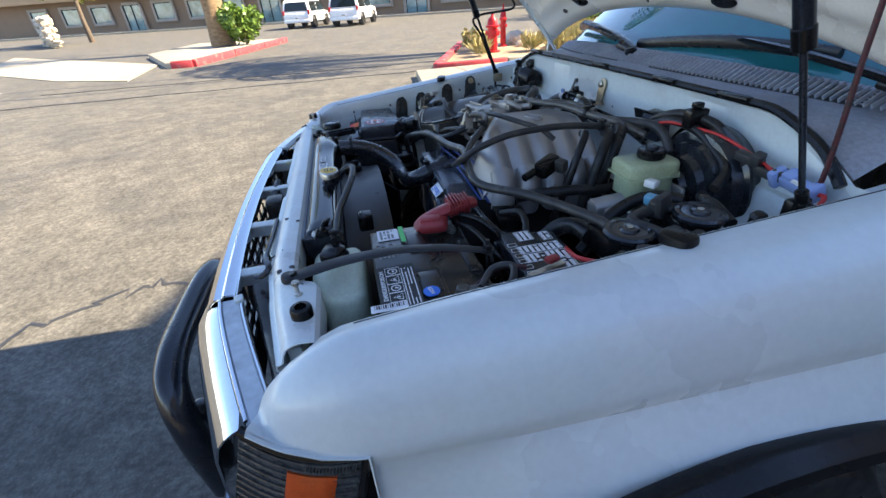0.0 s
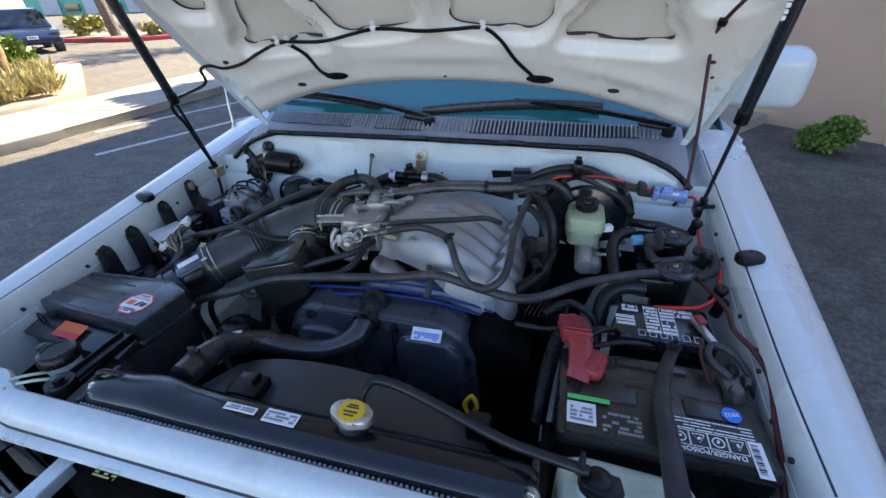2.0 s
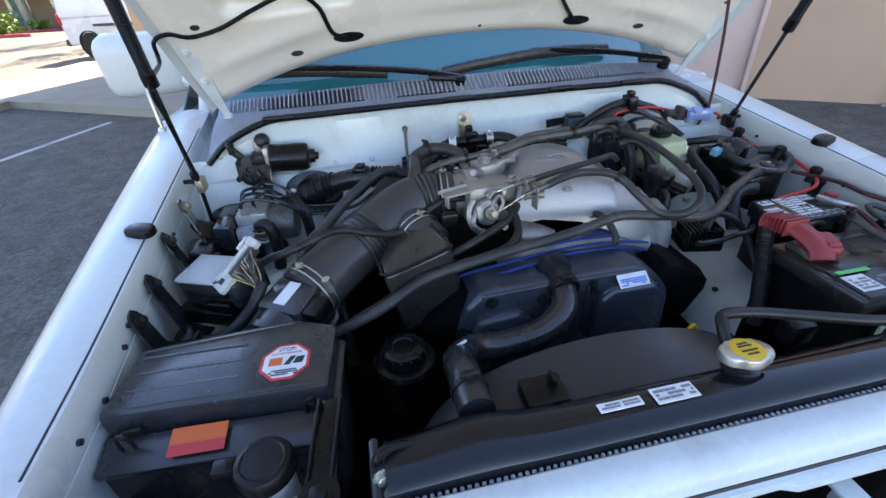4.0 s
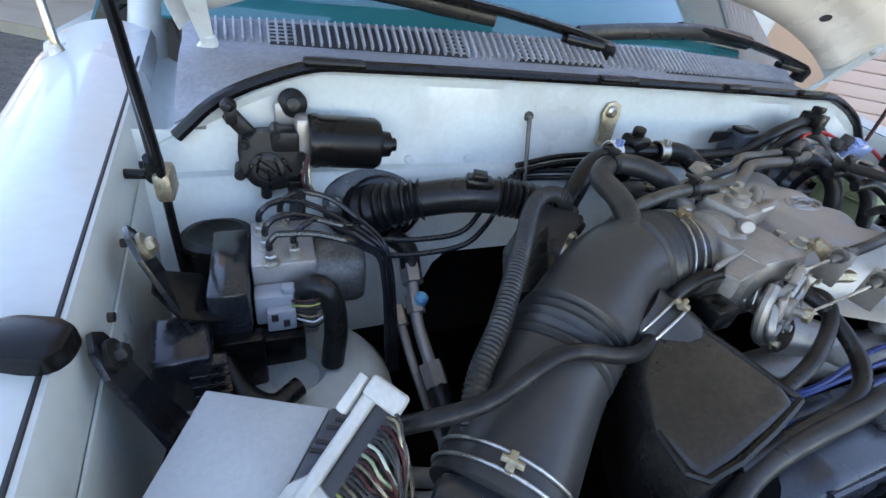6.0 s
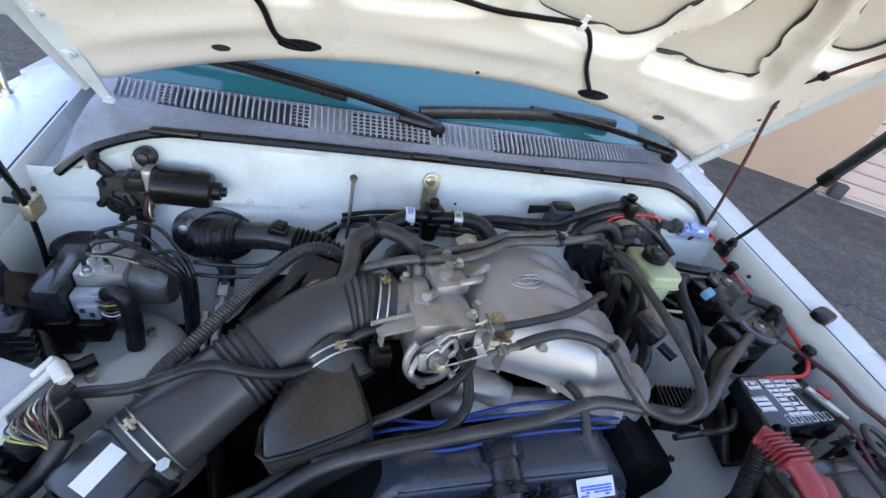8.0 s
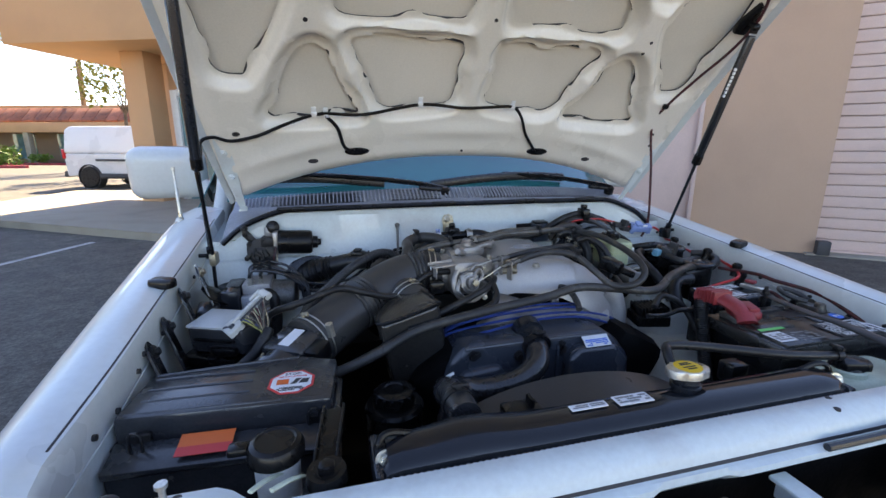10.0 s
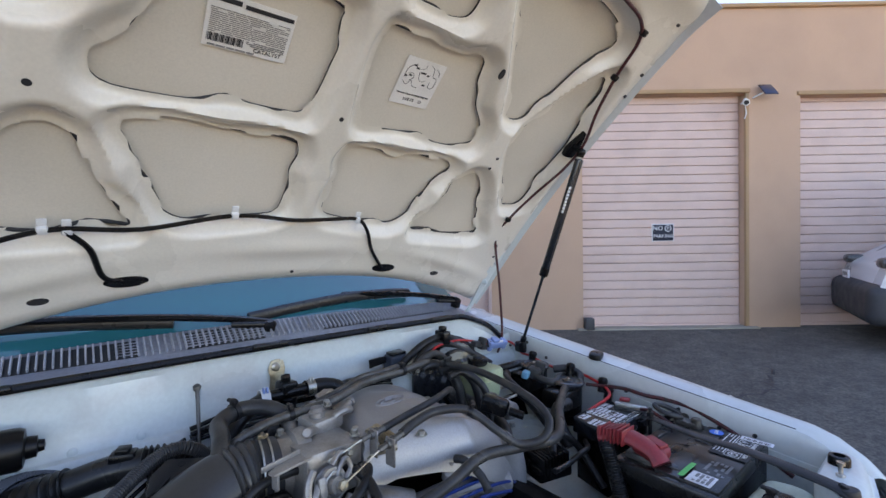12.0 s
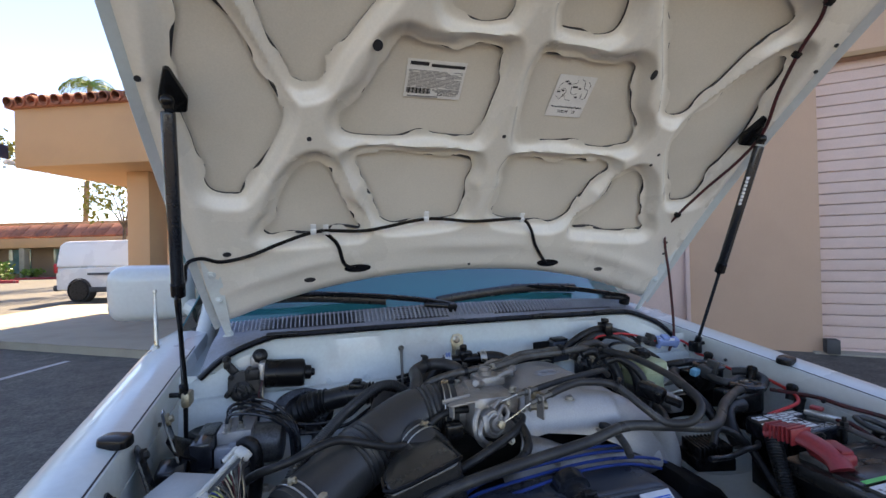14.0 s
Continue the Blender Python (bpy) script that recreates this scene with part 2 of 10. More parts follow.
def tube(bm, pts, r, seg=10, sub=8, radius=None, flat=1.0, resample=0.0):
    """A hose swept along a curve through pts; radius(distance, whole) may shape it; flat squeezes it in height."""
    path = smooth_path(pts, sub)
    dist = [0.0]
    for a, b in zip(path, path[1:]):
        dist.append(dist[-1] + (b - a).length)
    if resample:
        n = max(2, int(dist[-1] / resample))
        new_path, j = [], 0
        for k in range(n + 1):
            d = dist[-1] * k / n
            while j < len(path) - 2 and dist[j + 1] < d:
                j += 1
            f = (d - dist[j]) / max(dist[j + 1] - dist[j], 1e-9)
            new_path.append(path[j].lerp(path[j + 1], f))
        path = new_path
        dist = [dist[-1] * k / n for k in range(n + 1)]
    up = Vector((0, 0, 1))
    loops = []
    side = None
    for i, q in enumerate(path):
        t = (path[min(i + 1, len(path) - 1)] - path[max(i - 1, 0)]).normalized()
        if side is None:
            side = t.cross(up) if abs(t.z) < 0.95 else t.cross(Vector((1, 0, 0)))
        side = (side - t * side.dot(t)).normalized()
        nor = side.cross(t)
        rr = radius(dist[i], dist[-1]) if radius else r
        loops.append([q + side * (rr * math.cos(k * math.tau / seg)) + nor * (rr * flat * math.sin(k * math.tau / seg)) for k in range(seg)])
    return rings(bm, loops)


def prism(bm, outline, depth, m=None, bevel=0.0, seg=2):
    """An outline of (x, y) raised by depth along z, with softened edges, moved by m."""
    m = m if m is not None else Matrix()
    lo = [bm.verts.new(m @ Vector((x, y, 0))) for x, y in outline]
    hi = [bm.verts.new(m @ Vector((x, y, depth))) for x, y in outline]
    n = len(lo)
    bm.faces.new(lo[::-1])
    bm.faces.new(hi)
    for k in range(n):
        bm.faces.new((lo[k], lo[(k + 1) % n], hi[(k + 1) % n], hi[k]))
    if bevel:
        es = [bm.edges.get((hi[k], hi[(k + 1) % n])) for k in range(n)] + [bm.edges.get((lo[k], hi[k])) for k in range(n)]
        bmesh.ops.bevel(bm, geom=[e for e in es if e], offset=bevel, segments=seg, affect='EDGES', profile=0.5)
    return bm


def sheet(bm, rows, thick=0.0015, closed=False):
    """A skin over a grid of points, given a thickness along its normals."""
    n, k = len(rows), len(rows[0])
    pts = [[Vector(p) for p in r] for r in rows]
    nor = []
    for i in range(n):
        line = []
        for j in range(k):
            du = pts[min(i + 1, n - 1)][j] - pts[max(i - 1, 0)][j]
            dv = pts[i][min(j + 1, k - 1)] - pts[i][max(j - 1, 0)]
            c = du.cross(dv)
            line.append(c.normalized() if c.length > 1e-12 else Vector((0, 0, 1)))
        nor.append(line)
    a = [[bm.verts.new(p) for p in r] for r in pts]
    b = [[bm.verts.new(pts[i][j] - nor[i][j] * thick) for j in range(k)] for i in range(n)]
    for i in range(n - 1):
        for j in range(k - 1):
            bm.faces.new((a[i][j], a[i + 1][j], a[i + 1][j + 1], a[i][j + 1]))
            bm.faces.new((b[i][j], b[i][j + 1], b[i + 1][j + 1], b[i + 1][j]))
    for i in range(n - 1):
        bm.faces.new((a[i][0], b[i][0], b[i + 1][0], a[i + 1][0]))
        bm.faces.new((a[i][-1], a[i + 1][-1], b[i + 1][-1], b[i][-1]))
    for j in range(k - 1):
        bm.faces.new((a[0][j], a[0][j + 1], b[0][j + 1], b[0][j]))
        bm.faces.new((a[-1][j], b[-1][j], b[-1][j + 1], a[-1][j + 1]))
    return bm


def B():
    return bmesh.new()


def frame_at(at, x_dir, y_dir):
    """A local frame whose x and y run along the given ways."""
    x = Vector(x_dir).normalized()
    z = x.cross(Vector(y_dir)).normalized()
    y = z.cross(x)
    return Matrix.Translation(at) @ Matrix((x, y, z)).transposed().to_4x4()


def lettering(name, words, size, m, mat, parent, depth=0.0004, align='CENTER'):
    """Words in the built-in font as a thin mesh; m is the frame in which they stand."""
    cu = bpy.data.curves.new(name, 'FONT')
    cu.body, cu.size, cu.extrude, cu.align_x, cu.align_y = words, size, depth, align, 'CENTER'
    cu.resolution_u = 3
    tmp = bpy.data.objects.new(name, cu)
    me = bpy.data.meshes.new_from_object(tmp)
    bpy.data.objects.remove(tmp)
    bm = B()
    bm.from_mesh(me)
    bpy.data.meshes.remove(me)
    bmesh.ops.transform(bm, matrix=m, verts=bm.verts[:])
    return part(name, bm, mat, parent, smooth=0)


def bars(bm, m, rows, w, h, gap=0.35, seed=1, fill=0.9, t=0.0003):
    """Unreadable small print: broken dark bars over a field of w by h, lying on the frame m."""
    rnd = random.Random(seed)
    for i in range(rows):
        y = h / 2 - (i + 0.5) * h / rows
        x = -w / 2
        while x < w / 2 - w * 0.03:
            ln = min(rnd.uniform(0.05, 0.22) * w, w / 2 - x)
            if rnd.random() < fill:
                box(bm, m @ Vector((x + ln / 2, y, t / 2)), (ln * 0.9, h / rows * (1 - gap), t), 0, m.to_3x3())
            x += ln
    return bm


def hexbolt(bm, at, axis=(0, 0, 1), r=0.007, h=0.006):
    lathe(bm, at, axis, [(0, r * 1.5), (0.0015, r * 1.5)], 14)
    lathe(bm, Vector(at) + Vector(axis).normalized() * 0.0015, axis, [(0, r), (h * 0.85, r), (h, r * 0.8)], 6)
    return bm

# ---- the truck: body shell round the engine bay ----
truck = thing("pickup_truck", "white four-wheel-drive truck parked with its bonnet propped open", "truck")


def seam_z(y):
    return 0.972 + (y - 0.22) * 0.105


def outer_x(y):
    return 0.707 + 0.115 * min(1.0, max(0.0, (y - 0.12) / 1.1)) ** 0.8


def seam_x(y):
    return 0.642 + 0.05 * max(0.0, y - 0.40)


def fender_rows(s):
    rows = []
    for y in sorted([0.165 + 1.165 * i / 30 for i in range(31)] + [0.18, 0.195, 0.2935, 0.2945]):
        zs, xs, xo = seam_z(y), seam_x(y), outer_x(y)
        arch = max(0.0, 1 - ((y - 0.80) / 0.44) ** 2)
        low = 0.555 + 0.255 * math.sqrt(arch)
        nose = max(0.0, (0.29 - y) / 0.125)
        zt = zs - 0.044 * nose ** 2
        if y < 0.294:
            low = 0.914 - 0.046 * (1 - max(0.0, 1 - (y - 0.155) / 0.138) ** 2.5)
        r = [(xs, zt - 0.055), (xs, zt - 0.010), (xs + 0.004, zt - 0.002), (xs + 0.012, zt)]
        for k in range(1, 9):
            f = k / 8
            r.append((xs + 0.012 + (xo - xs - 0.03) * f, zt + 0.010 * math.sin(f * math.pi * 0.9) - 0.018 * f * f))
        r += [(xo - 0.006, zt - 0.032), (xo + 0.004, zt - 0.055), (xo + 0.009, zt - 0.088), (xo + 0.012, zt - 0.104), (xo + 0.0125, zt - 0.118), (xo + 0.010, zt - 0.130), (xo + 0.006, zt - 0.142)]
        for k in range(1, 6):
            f = k / 5
            r.append((xo + 0.006 + (0.012 + 0.048 * math.sqrt(arch)) * f, (zt - 0.142) * (1 - f) + low * f))
        r = [(x - 0.012 * nose ** 2 * max(0.0, x - xs) / 0.06, max(z, low) if k > 6 else z) for k, (x, z) in enumerate(r)]
        rows.append([(s * x, y + 0.05 * nose * (1 - min(1.0, (x - xs) / 0.06)), z) for x, z in r])
    return rows


for s in (-1, 1):
    fender = part("fender", sheet(B(), fender_rows(s), 0.002 * s), PAINT, truck)
    for y, z in ((0.36, -0.035), (0.42, -0.045), (0.50, -0.04), (0.53, -0.03), (0.62, -0.045), (0.78, -0.045), (0.86, -0.04), (1.0, -0.045)):
        bm = B()
        cyl(bm, (s * (seam_x(y) - 0.006), y, seam_z(y) + z), (s * (seam_x(y) + 0.002), y, seam_z(y) + z), 0.004, seg=12)
        part("panel_hole", bm, INK, fender, "small dark drain hole")
    bm = B()
    tube(bm, [(s * (seam_x(y) + 0.007), y, seam_z(y) + 0.0006) for y in (0.30, 0.45, 0.6, 0.75, 0.9, 1.05, 1.2)], 0.0017, 6, 3, flat=0.6)
    part("panel_gap", bm, INK, fender, "thin dark panel gap")
    # black bump stop on the top of the wing
    y = 0.712
    bm = B()
    prism(bm, [(-0.024, -0.007), (-0.017, -0.016), (0.017, -0.016), (0.024, -0.007), (0.022, 0.010), (0.011, 0.016), (-0.011, 0.016), (-0.022, 0.010)], 0.014,
          frame_at((s * 0.671, y, seam_z(y) + 0.003), (1, 0.25 * s, 0.06 * s), (-0.25 * s, 1, 0.1)), 0.005)
    part("bump_stop", bm, BLACK, fender, "black rubber bump stop")
    # wheel arch flare
    bm = B()
    pts = []
    for k in range(15):
        a = math.pi * (0.04 + 0.92 * k / 14)
        pts.append((s * (outer_x(0.8) + 0.066), 0.80 - 0.47 * math.cos(a), 0.535 + 0.285 * math.sin(a)))
    tube(bm, pts, 0.028, 10, 3, flat=0.8)
    part("arch_flare", bm, BLACK, fender, "black plastic arch flare")
    # wheel
    bm = B()
    lathe(bm, (s * 0.60, 0.80, 0.37), (s, 0, 0), [(0, 0.24), (0.01, 0.34), (0.05, 0.37), (0.19, 0.37), (0.23, 0.34), (0.24, 0.24)], 40)
    wheel = part("wheel", bm, RUBBER, truck, "black all-terrain tyre")
    bm = B()
    lathe(bm, (s * 0.70, 0.80, 0.37), (s, 0, 0), [(0, 0.05), (0.02, 0.2), (0.12, 0.235), (0.13, 0.22), (0.10, 0.1), (0.12, 0.05)], 30)
    part("rim", bm, STEEL, wheel)
    # inner apron, the painted wall between wing and bay
    rows = []
    for i in range(22):
        y = 0.24 + 0.86 * i / 21
        zs = seam_z(y)
        tower = math.exp(-((y - 0.80) / 0.13) ** 2)
        line = []
        deep = 0.09 + 0.37 * min(1.0, max(0.0, (y - 0.40) / 0.12))
        for k in range(13):
            f = k / 12
            g = f * deep / 0.46
            x = seam_x(y) - 0.003 - 0.012 * g - 0.13 * tower * max(0.0, (g - 0.42)) ** 0.6 * 1.2
            line.append((s * x, y, zs - 0.05 - 0.46 * g))
        rows.append(line)
    part("inner_apron", sheet(B(), rows, -0.002 * s), PAINT_IN, truck, "dusty white inner wing panel")
    # added black panel standing in for the shade below the apron
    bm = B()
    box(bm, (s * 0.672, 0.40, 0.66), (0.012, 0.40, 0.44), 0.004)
    part("wing_shade_panel", bm, BAYDARK, truck, "added black panel standing in for shade below the inner wing")
    # strut tower top
    bm = B()
    lathe(bm, (s * 0.53, 0.805, 0.862), (0, 0, 1), [(-0.26, 0.125), (-0.10, 0.118), (-0.03, 0.10), (-0.008, 0.085), (0, 0.068), (0.002, 0.03), (-0.01, 0.022), (-0.012, 0.004)], 32)
    tower = part("strut_tower", bm, PAINT_IN, truck)
    for k in range(3):
        a = k * math.tau / 3 + 0.5
        bm = B()
        hexbolt(bm, (s * 0.53 + 0.055 * math.cos(a), 0.805 + 0.055 * math.sin(a), 0.86), r=0.008, h=0.012)
        part("tower_nut", bm, STEEL, tower)

# firewall: upper painted panel, shelf and the sloping lower panel
def seal_y(x):
    return 1.026 - 0.012 * (x / 0.62) ** 4


def seal_z(x):
    a = abs(x)
    return 1.112 + 0.004 * (1 - (x / 0.6) ** 2) - (0.065 * max(0.0, (a - 0.47) / 0.16) ** 1.5)


rows = []
for i in range(67):
    x = -0.684 + 1.368 * i / 66
    yb = seal_y(x) + 0.004
    rib = 0.004 * math.sin((x + 0.6) * 5.1) ** 8
    f = min(1.0, max(0.0, (x + 0.40) / 0.09))
    low = 0.80 + 0.085 * f * f * (3 - 2 * f)
    rows.append([(x, seal_y(x) + 0.004, seal_z(x)), (x, seal_y(x) - 0.004, seal_z(x) - 0.004), (x, yb - 0.002, seal_z(x) - 0.015), (x, yb - 0.006 - rib, 1.045), (x, yb - 0.010, 1.003),
                 (x, yb - 0.014, 0.997), (x, yb - 0.024, 0.994), (x, yb - 0.030, 0.985), (x, yb - 0.037, 0.95), (x, yb - 0.064, 0.90), (x, yb - 0.064 - 0.5 * (0.90 - low), low)])
firewall = part("firewall", sheet(B(), rows, 0.002), PAINT_IN, truck, "dusty white firewall panel")
# added black sheet for the dark hollow below the painted firewall
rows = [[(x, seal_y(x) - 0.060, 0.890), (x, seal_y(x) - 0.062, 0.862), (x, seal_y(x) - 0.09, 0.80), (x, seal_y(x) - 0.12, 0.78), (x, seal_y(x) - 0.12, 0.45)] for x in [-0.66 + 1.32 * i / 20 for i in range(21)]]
part("firewall_shade", sheet(B(), rows, 0.004), BAYDARK, truck, "added black sheet standing in for shade below the firewall")
# painted gutter between cowl and wing
for q in (-1, 1):
    rows = [[(q * x, y, seam_z(y) - 0.030 - 0.020 * math.sin(math.pi * k / 6)) for k, x in enumerate([0.630 + (seam_x(y) - 0.628) * k / 6 for k in range(7)])] for y in (1.012, 1.05, 1.10, 1.16, 1.22, 1.33)]
    part("wing_gutter", sheet(B(), rows, 0.002 * q), PAINT_IN, truck, "white painted gutter beside the cowl")
for x in (-0.36, -0.27, -0.06, 0.10):
    bm = B()
    lathe(bm, (x, 1.0175, 1.0035), (0, -1, 0.1), [(-0.004, 0.007), (0.003, 0.007), (0.005, 0.004)], 14)
    part("firewall_plug", bm, PAINT_IN, firewall)
for x in (-0.30, 0.02, 0.36):
    bm = B()
    lathe(bm, (x, seal_y(x) - 0.004, 1.03), (0, -1, 0), [(-0.001, 0.003), (0.002, 0.003)], 12)
    part("panel_hole", bm, INK, firewall)
# rubber weatherstrip along the top of the firewall
bm = B()
pts = [(x, seal_y(x) - 0.006, seal_z(x) + 0.006) for x in [-0.64 + 1.28 * k / 24 for k in range(25)]]
pts[0], pts[-1] = (-0.630, 1.004, 1.040), (0.630, 1.004, 1.040)
tube(bm, pts, 0.009, 8, 3, flat=0.8)
for x in (-0.46, -0.05, 0.21, 0.4):
    box(bm, (x, seal_y(x) - 0.012, seal_z(x) + 0.010), (0.07, 0.018, 0.010), 0.004)
part("weatherstrip", bm, BLACK, truck, "black rubber bonnet seal")

# cowl panel below the windscreen, with slatted grilles
def cowl_point(x, f):
    """On the cowl: f from the bonnet seal (0) over the slatted band (0.36 to 0.86) to the glass (1)."""
    s0, s1 = (1.056 + 0.32 * x * x, 1.131 - 0.068 * x * x), (1.100 + 0.30 * x * x, 1.156 - 0.085 * x * x)
    y0, z0 = seal_y(x) + 0.006, seal_z(x) + 0.004
    if f < 0.36:
        g = f / 0.36
        return (x, y0 + (s0[0] - y0) * g, z0 + (s0[1] - z0) * (1 - (1 - g) ** 1.6))
    g = (f - 0.36) / 0.50
    return (x, s0[0] + (s1[0] - s0[0]) * g, s0[1] + (s1[1] - s0[1]) * min(g, 1.15))


def cowl_at(x, f):
    return Vector(cowl_point(x, f))


rows = []
for i in range(53):
    x = -0.632 + 1.264 * i / 52
    rows.append([cowl_point(x, k / 14) for k in range(15)])
cowl = part("cowl_panel", sheet(B(), rows, 0.003), COWL, truck, "sun-faded grey plastic cowl panel")
bm, bd = B(), B()
for a, b, dark in ((-0.60, -0.535, 0), (-0.525, -0.265, 1), (-0.255, -0.20, 0), (-0.19, -0.045, 1), (-0.03, 0.075, 0), (0.085, 0.52, 1), (0.53, 0.60, 0)):
    n = max(2, int((b - a) / 0.0108))
    for k in range(n + 1):
        x = a + (b - a) * k / n
        p, q = cowl_at(x, 0.37), cowl_at(x, 0.86)
        d = q - p
        m = frame_at((p + q) / 2 + Vector((0, 0, 0.004)), d, (1, 0, 0))
        box(bm, m.translation, (d.length, 0.0032, 0.009), 0.0011, m.to_3x3(), 1)
    if dark:
        for k in range(1, 6):
            f = 0.37 + 0.49 * k / 6
            p, q = cowl_at(a, f) + Vector((0, 0, 0.001)), cowl_at(b, f) + Vector((0, 0, 0.001))
            cyl(bm, p, q, 0.0016, seg=6)
        pts = [[tuple(cowl_at(a + (b - a) * i / 10, 0.37 + 0.49 * k / 3) + Vector((0, 0, 0.0008))) for k in range(4)] for i in range(11)]
        sheet(bd, pts, 0.0006)
part("cowl_slat", bm, SLAT, cowl, "fine grey plastic grille slats")
part("cowl_opening", bd, INK, cowl, "dark air inlet behind the slats")

# windscreen, pillars, roof and cab
rows = []
for i in range(25):
    x = -0.66 + 1.32 * i / 24
    bow = 0.28 * x * x
    rows.append([(x * (1 - 0.08 * k / 10), 1.122 + bow * (1 - 0.55 * k / 10) + 0.80 * k / 10, 1.158 - 0.085 * x * x * (1 - k / 10) + 0.54 * k / 10 - 0.04 * (k / 10) ** 2) for k in range(11)])
part("windscreen", sheet(B(), rows, 0.005), GLASS, truck, "dark glass windscreen")
for s in (-1, 1):
    bm = B()
    tube(bm, [(s * 0.705, 1.30, 1.02), (s * 0.698, 1.40, 1.12), (s * 0.692, 1.46, 1.20), (s * 0.668, 1.68, 1.40), (s * 0.620, 1.99, 1.655)], 0.027, 14, 6, flat=1.3)
    part("pillar", bm, PAINT, truck)
    rows = [[(s * (outer_x(1.3) + 0.012 - 0.02 * (z - 0.6)), y, z) for z in (0.5, 0.7, 0.9, 0.98, 1.04, 1.07)] for y in (1.34, 1.5, 1.8, 2.2, 2.5)]
    door = part("door", sheet(B(), rows, 0.03 * s), PAINT, truck)
    rows = [[(s * (0.80 - 0.3 * (z - 1.06)), 1.42 + (z - 1.06) * 1.15 * (1 - i / 3) + i * 0.36, z) for z in (1.06, 1.2, 1.4, 1.58)] for i in range(4)]
    part("side_window", sheet(B(), rows, 0.004 * s), GLASS, door)
    bm = B()
    box(bm, (s * 0.932, 1.66, 1.188), (0.250, 0.13, 0.185), 0.045, Euler((0.12, 0, s * -0.15)).to_matrix(), 4)
    mirror = part("door_mirror", bm, PAINT, truck, "white painted door mirror housing")
    bm = B()
    box(bm, (s * 0.932, 1.727, 1.188), (0.20, 0.006, 0.145), 0.02, Euler((0.12, 0, s * -0.15)).to_matrix(), 3)
    part("mirror_glass", bm, CHROME, mirror)
    bm = B()
    tube(bm, [(s * 0.77, 1.62, 1.10), (s * 0.80, 1.64, 1.125), (s * 0.86, 1.655, 1.15)], 0.03, 10, 4)
    part("mirror_arm", bm, PAINT, mirror)
    bm = B()
    box(bm, (s * 0.755, 1.30, 1.055), (0.10, 0.14, 0.05), 0.012)
    part("cowl_corner", bm, PAINT, truck)
bm = B()
box(bm, (0, 2.45, 1.70), (1.25, 1.0, 0.07), 0.03)
part("roof", bm, PAINT, truck)
bm = B()
box(bm, (0, 1.62, 1.10), (1.25, 0.55, 0.12), 0.05)
part("dashboard", bm, BLACK, truck)

# front panel over the radiator
def front_y(x):
    return 0.172 + 0.030 * max(0.0, (abs(x) - 0.40) / 0.20) ** 1.2


def corner(x):
    """How far the panel has widened into its raised corner, 0 to 1."""
    f = min(1.0, max(0.0, (abs(x) - (0.475 if x > 0 else 0.435)) / 0.045))
    return f * f * (3 - 2 * f)


rows = []
for i in range(87):
    x = -0.645 + 1.29 * i / 86
    c = corner(x)
    back = 0.213 + c * (0.040 if x > 0 else 0.021)
    z0 = 0.952 + 0.009 * c
    f = front_y(x)
    lip = 0.010 + 0.006 * (1 if -0.42 < x < -0.035 or 0.065 < x < 0.34 else 0)
    rows.append([(x, back, z0 - 0.05), (x, back, z0 - 0.006), (x, back - 0.004, z0 - 0.001), (x, back - 0.010, z0), (x, (back + f) / 2, z0 + 0.001), (x, f + 0.014, z0 - 0.001), (x, f + 0.006, z0 - 0.005),
                 (x, f + 0.001, z0 - 0.013), (x, f - 0.002, z0 - 0.024), (x, f - 0.006, z0 - 0.027), (x, f - 0.010, z0 - 0.027), (x, f - lip, z0 - 0.029), (x, f - lip - 0.001, z0 - 0.033), (x, f - lip + 0.006, z0 - 0.040), (x, f + 0.010, z0 - 0.060), (x, f + 0.010, z0 - 0.12)])
crossmember = part("radiator_panel", sheet(B(), rows, 0.002), PAINT_IN, truck, "white painted radiator support panel")
# black tube drawn in for the shadow line of the panel's step
bm = B()
tube(bm, [(-0.462, 0.150, 0.915), (-0.455, 0.160, 0.925)] + [(x, front_y(x) - 0.0030, 0.9275) for x in [-0.445 + 0.79 * k / 20 for k in range(21)]] + [(0.352, 0.164, 0.926), (0.356, 0.150, 0.918)], 0.0032, 6, 2)
part("panel_step_shade", bm, INK, crossmember, "black strip standing in for shade along the panel step")
bm = B()
bars(bm, frame_at((-0.200, 0.150, 0.9245), (1, 0, 0), (0, 1, 0)), 4, 0.036, 0.016, seed=13, fill=0.7)
part("chalk_mark", bm, YELLOWISH, crossmember, "faded yellow chalk mark")
for x, y, r in ((-0.238, 0.197, 0.0050), (-0.081, 0.199, 0.0035), (0.271, 0.206, 0.0045), (0.443, 0.207, 0.0050), (0.451, 0.190, 0.0050), (0.382, 0.192, 0.0050), (-0.450, 0.203, 0.0050), (-0.490, 0.203, 0.0050), (-0.512, 0.224, 0.0050), (-0.475, 0.190, 0.0040), (0.255, 0.186, 0.0045), (0.515, 0.228, 0.0040)):
    bm = B()
    lathe(bm, (x, y, 0.952 + 0.009 * corner(x)), (0, 0, 1), [(-0.002, r), (0.0018, r), (0.002, r * 0.6)], 14)
    part("panel_hole", bm, INK, crossmember, "small dark round hole")
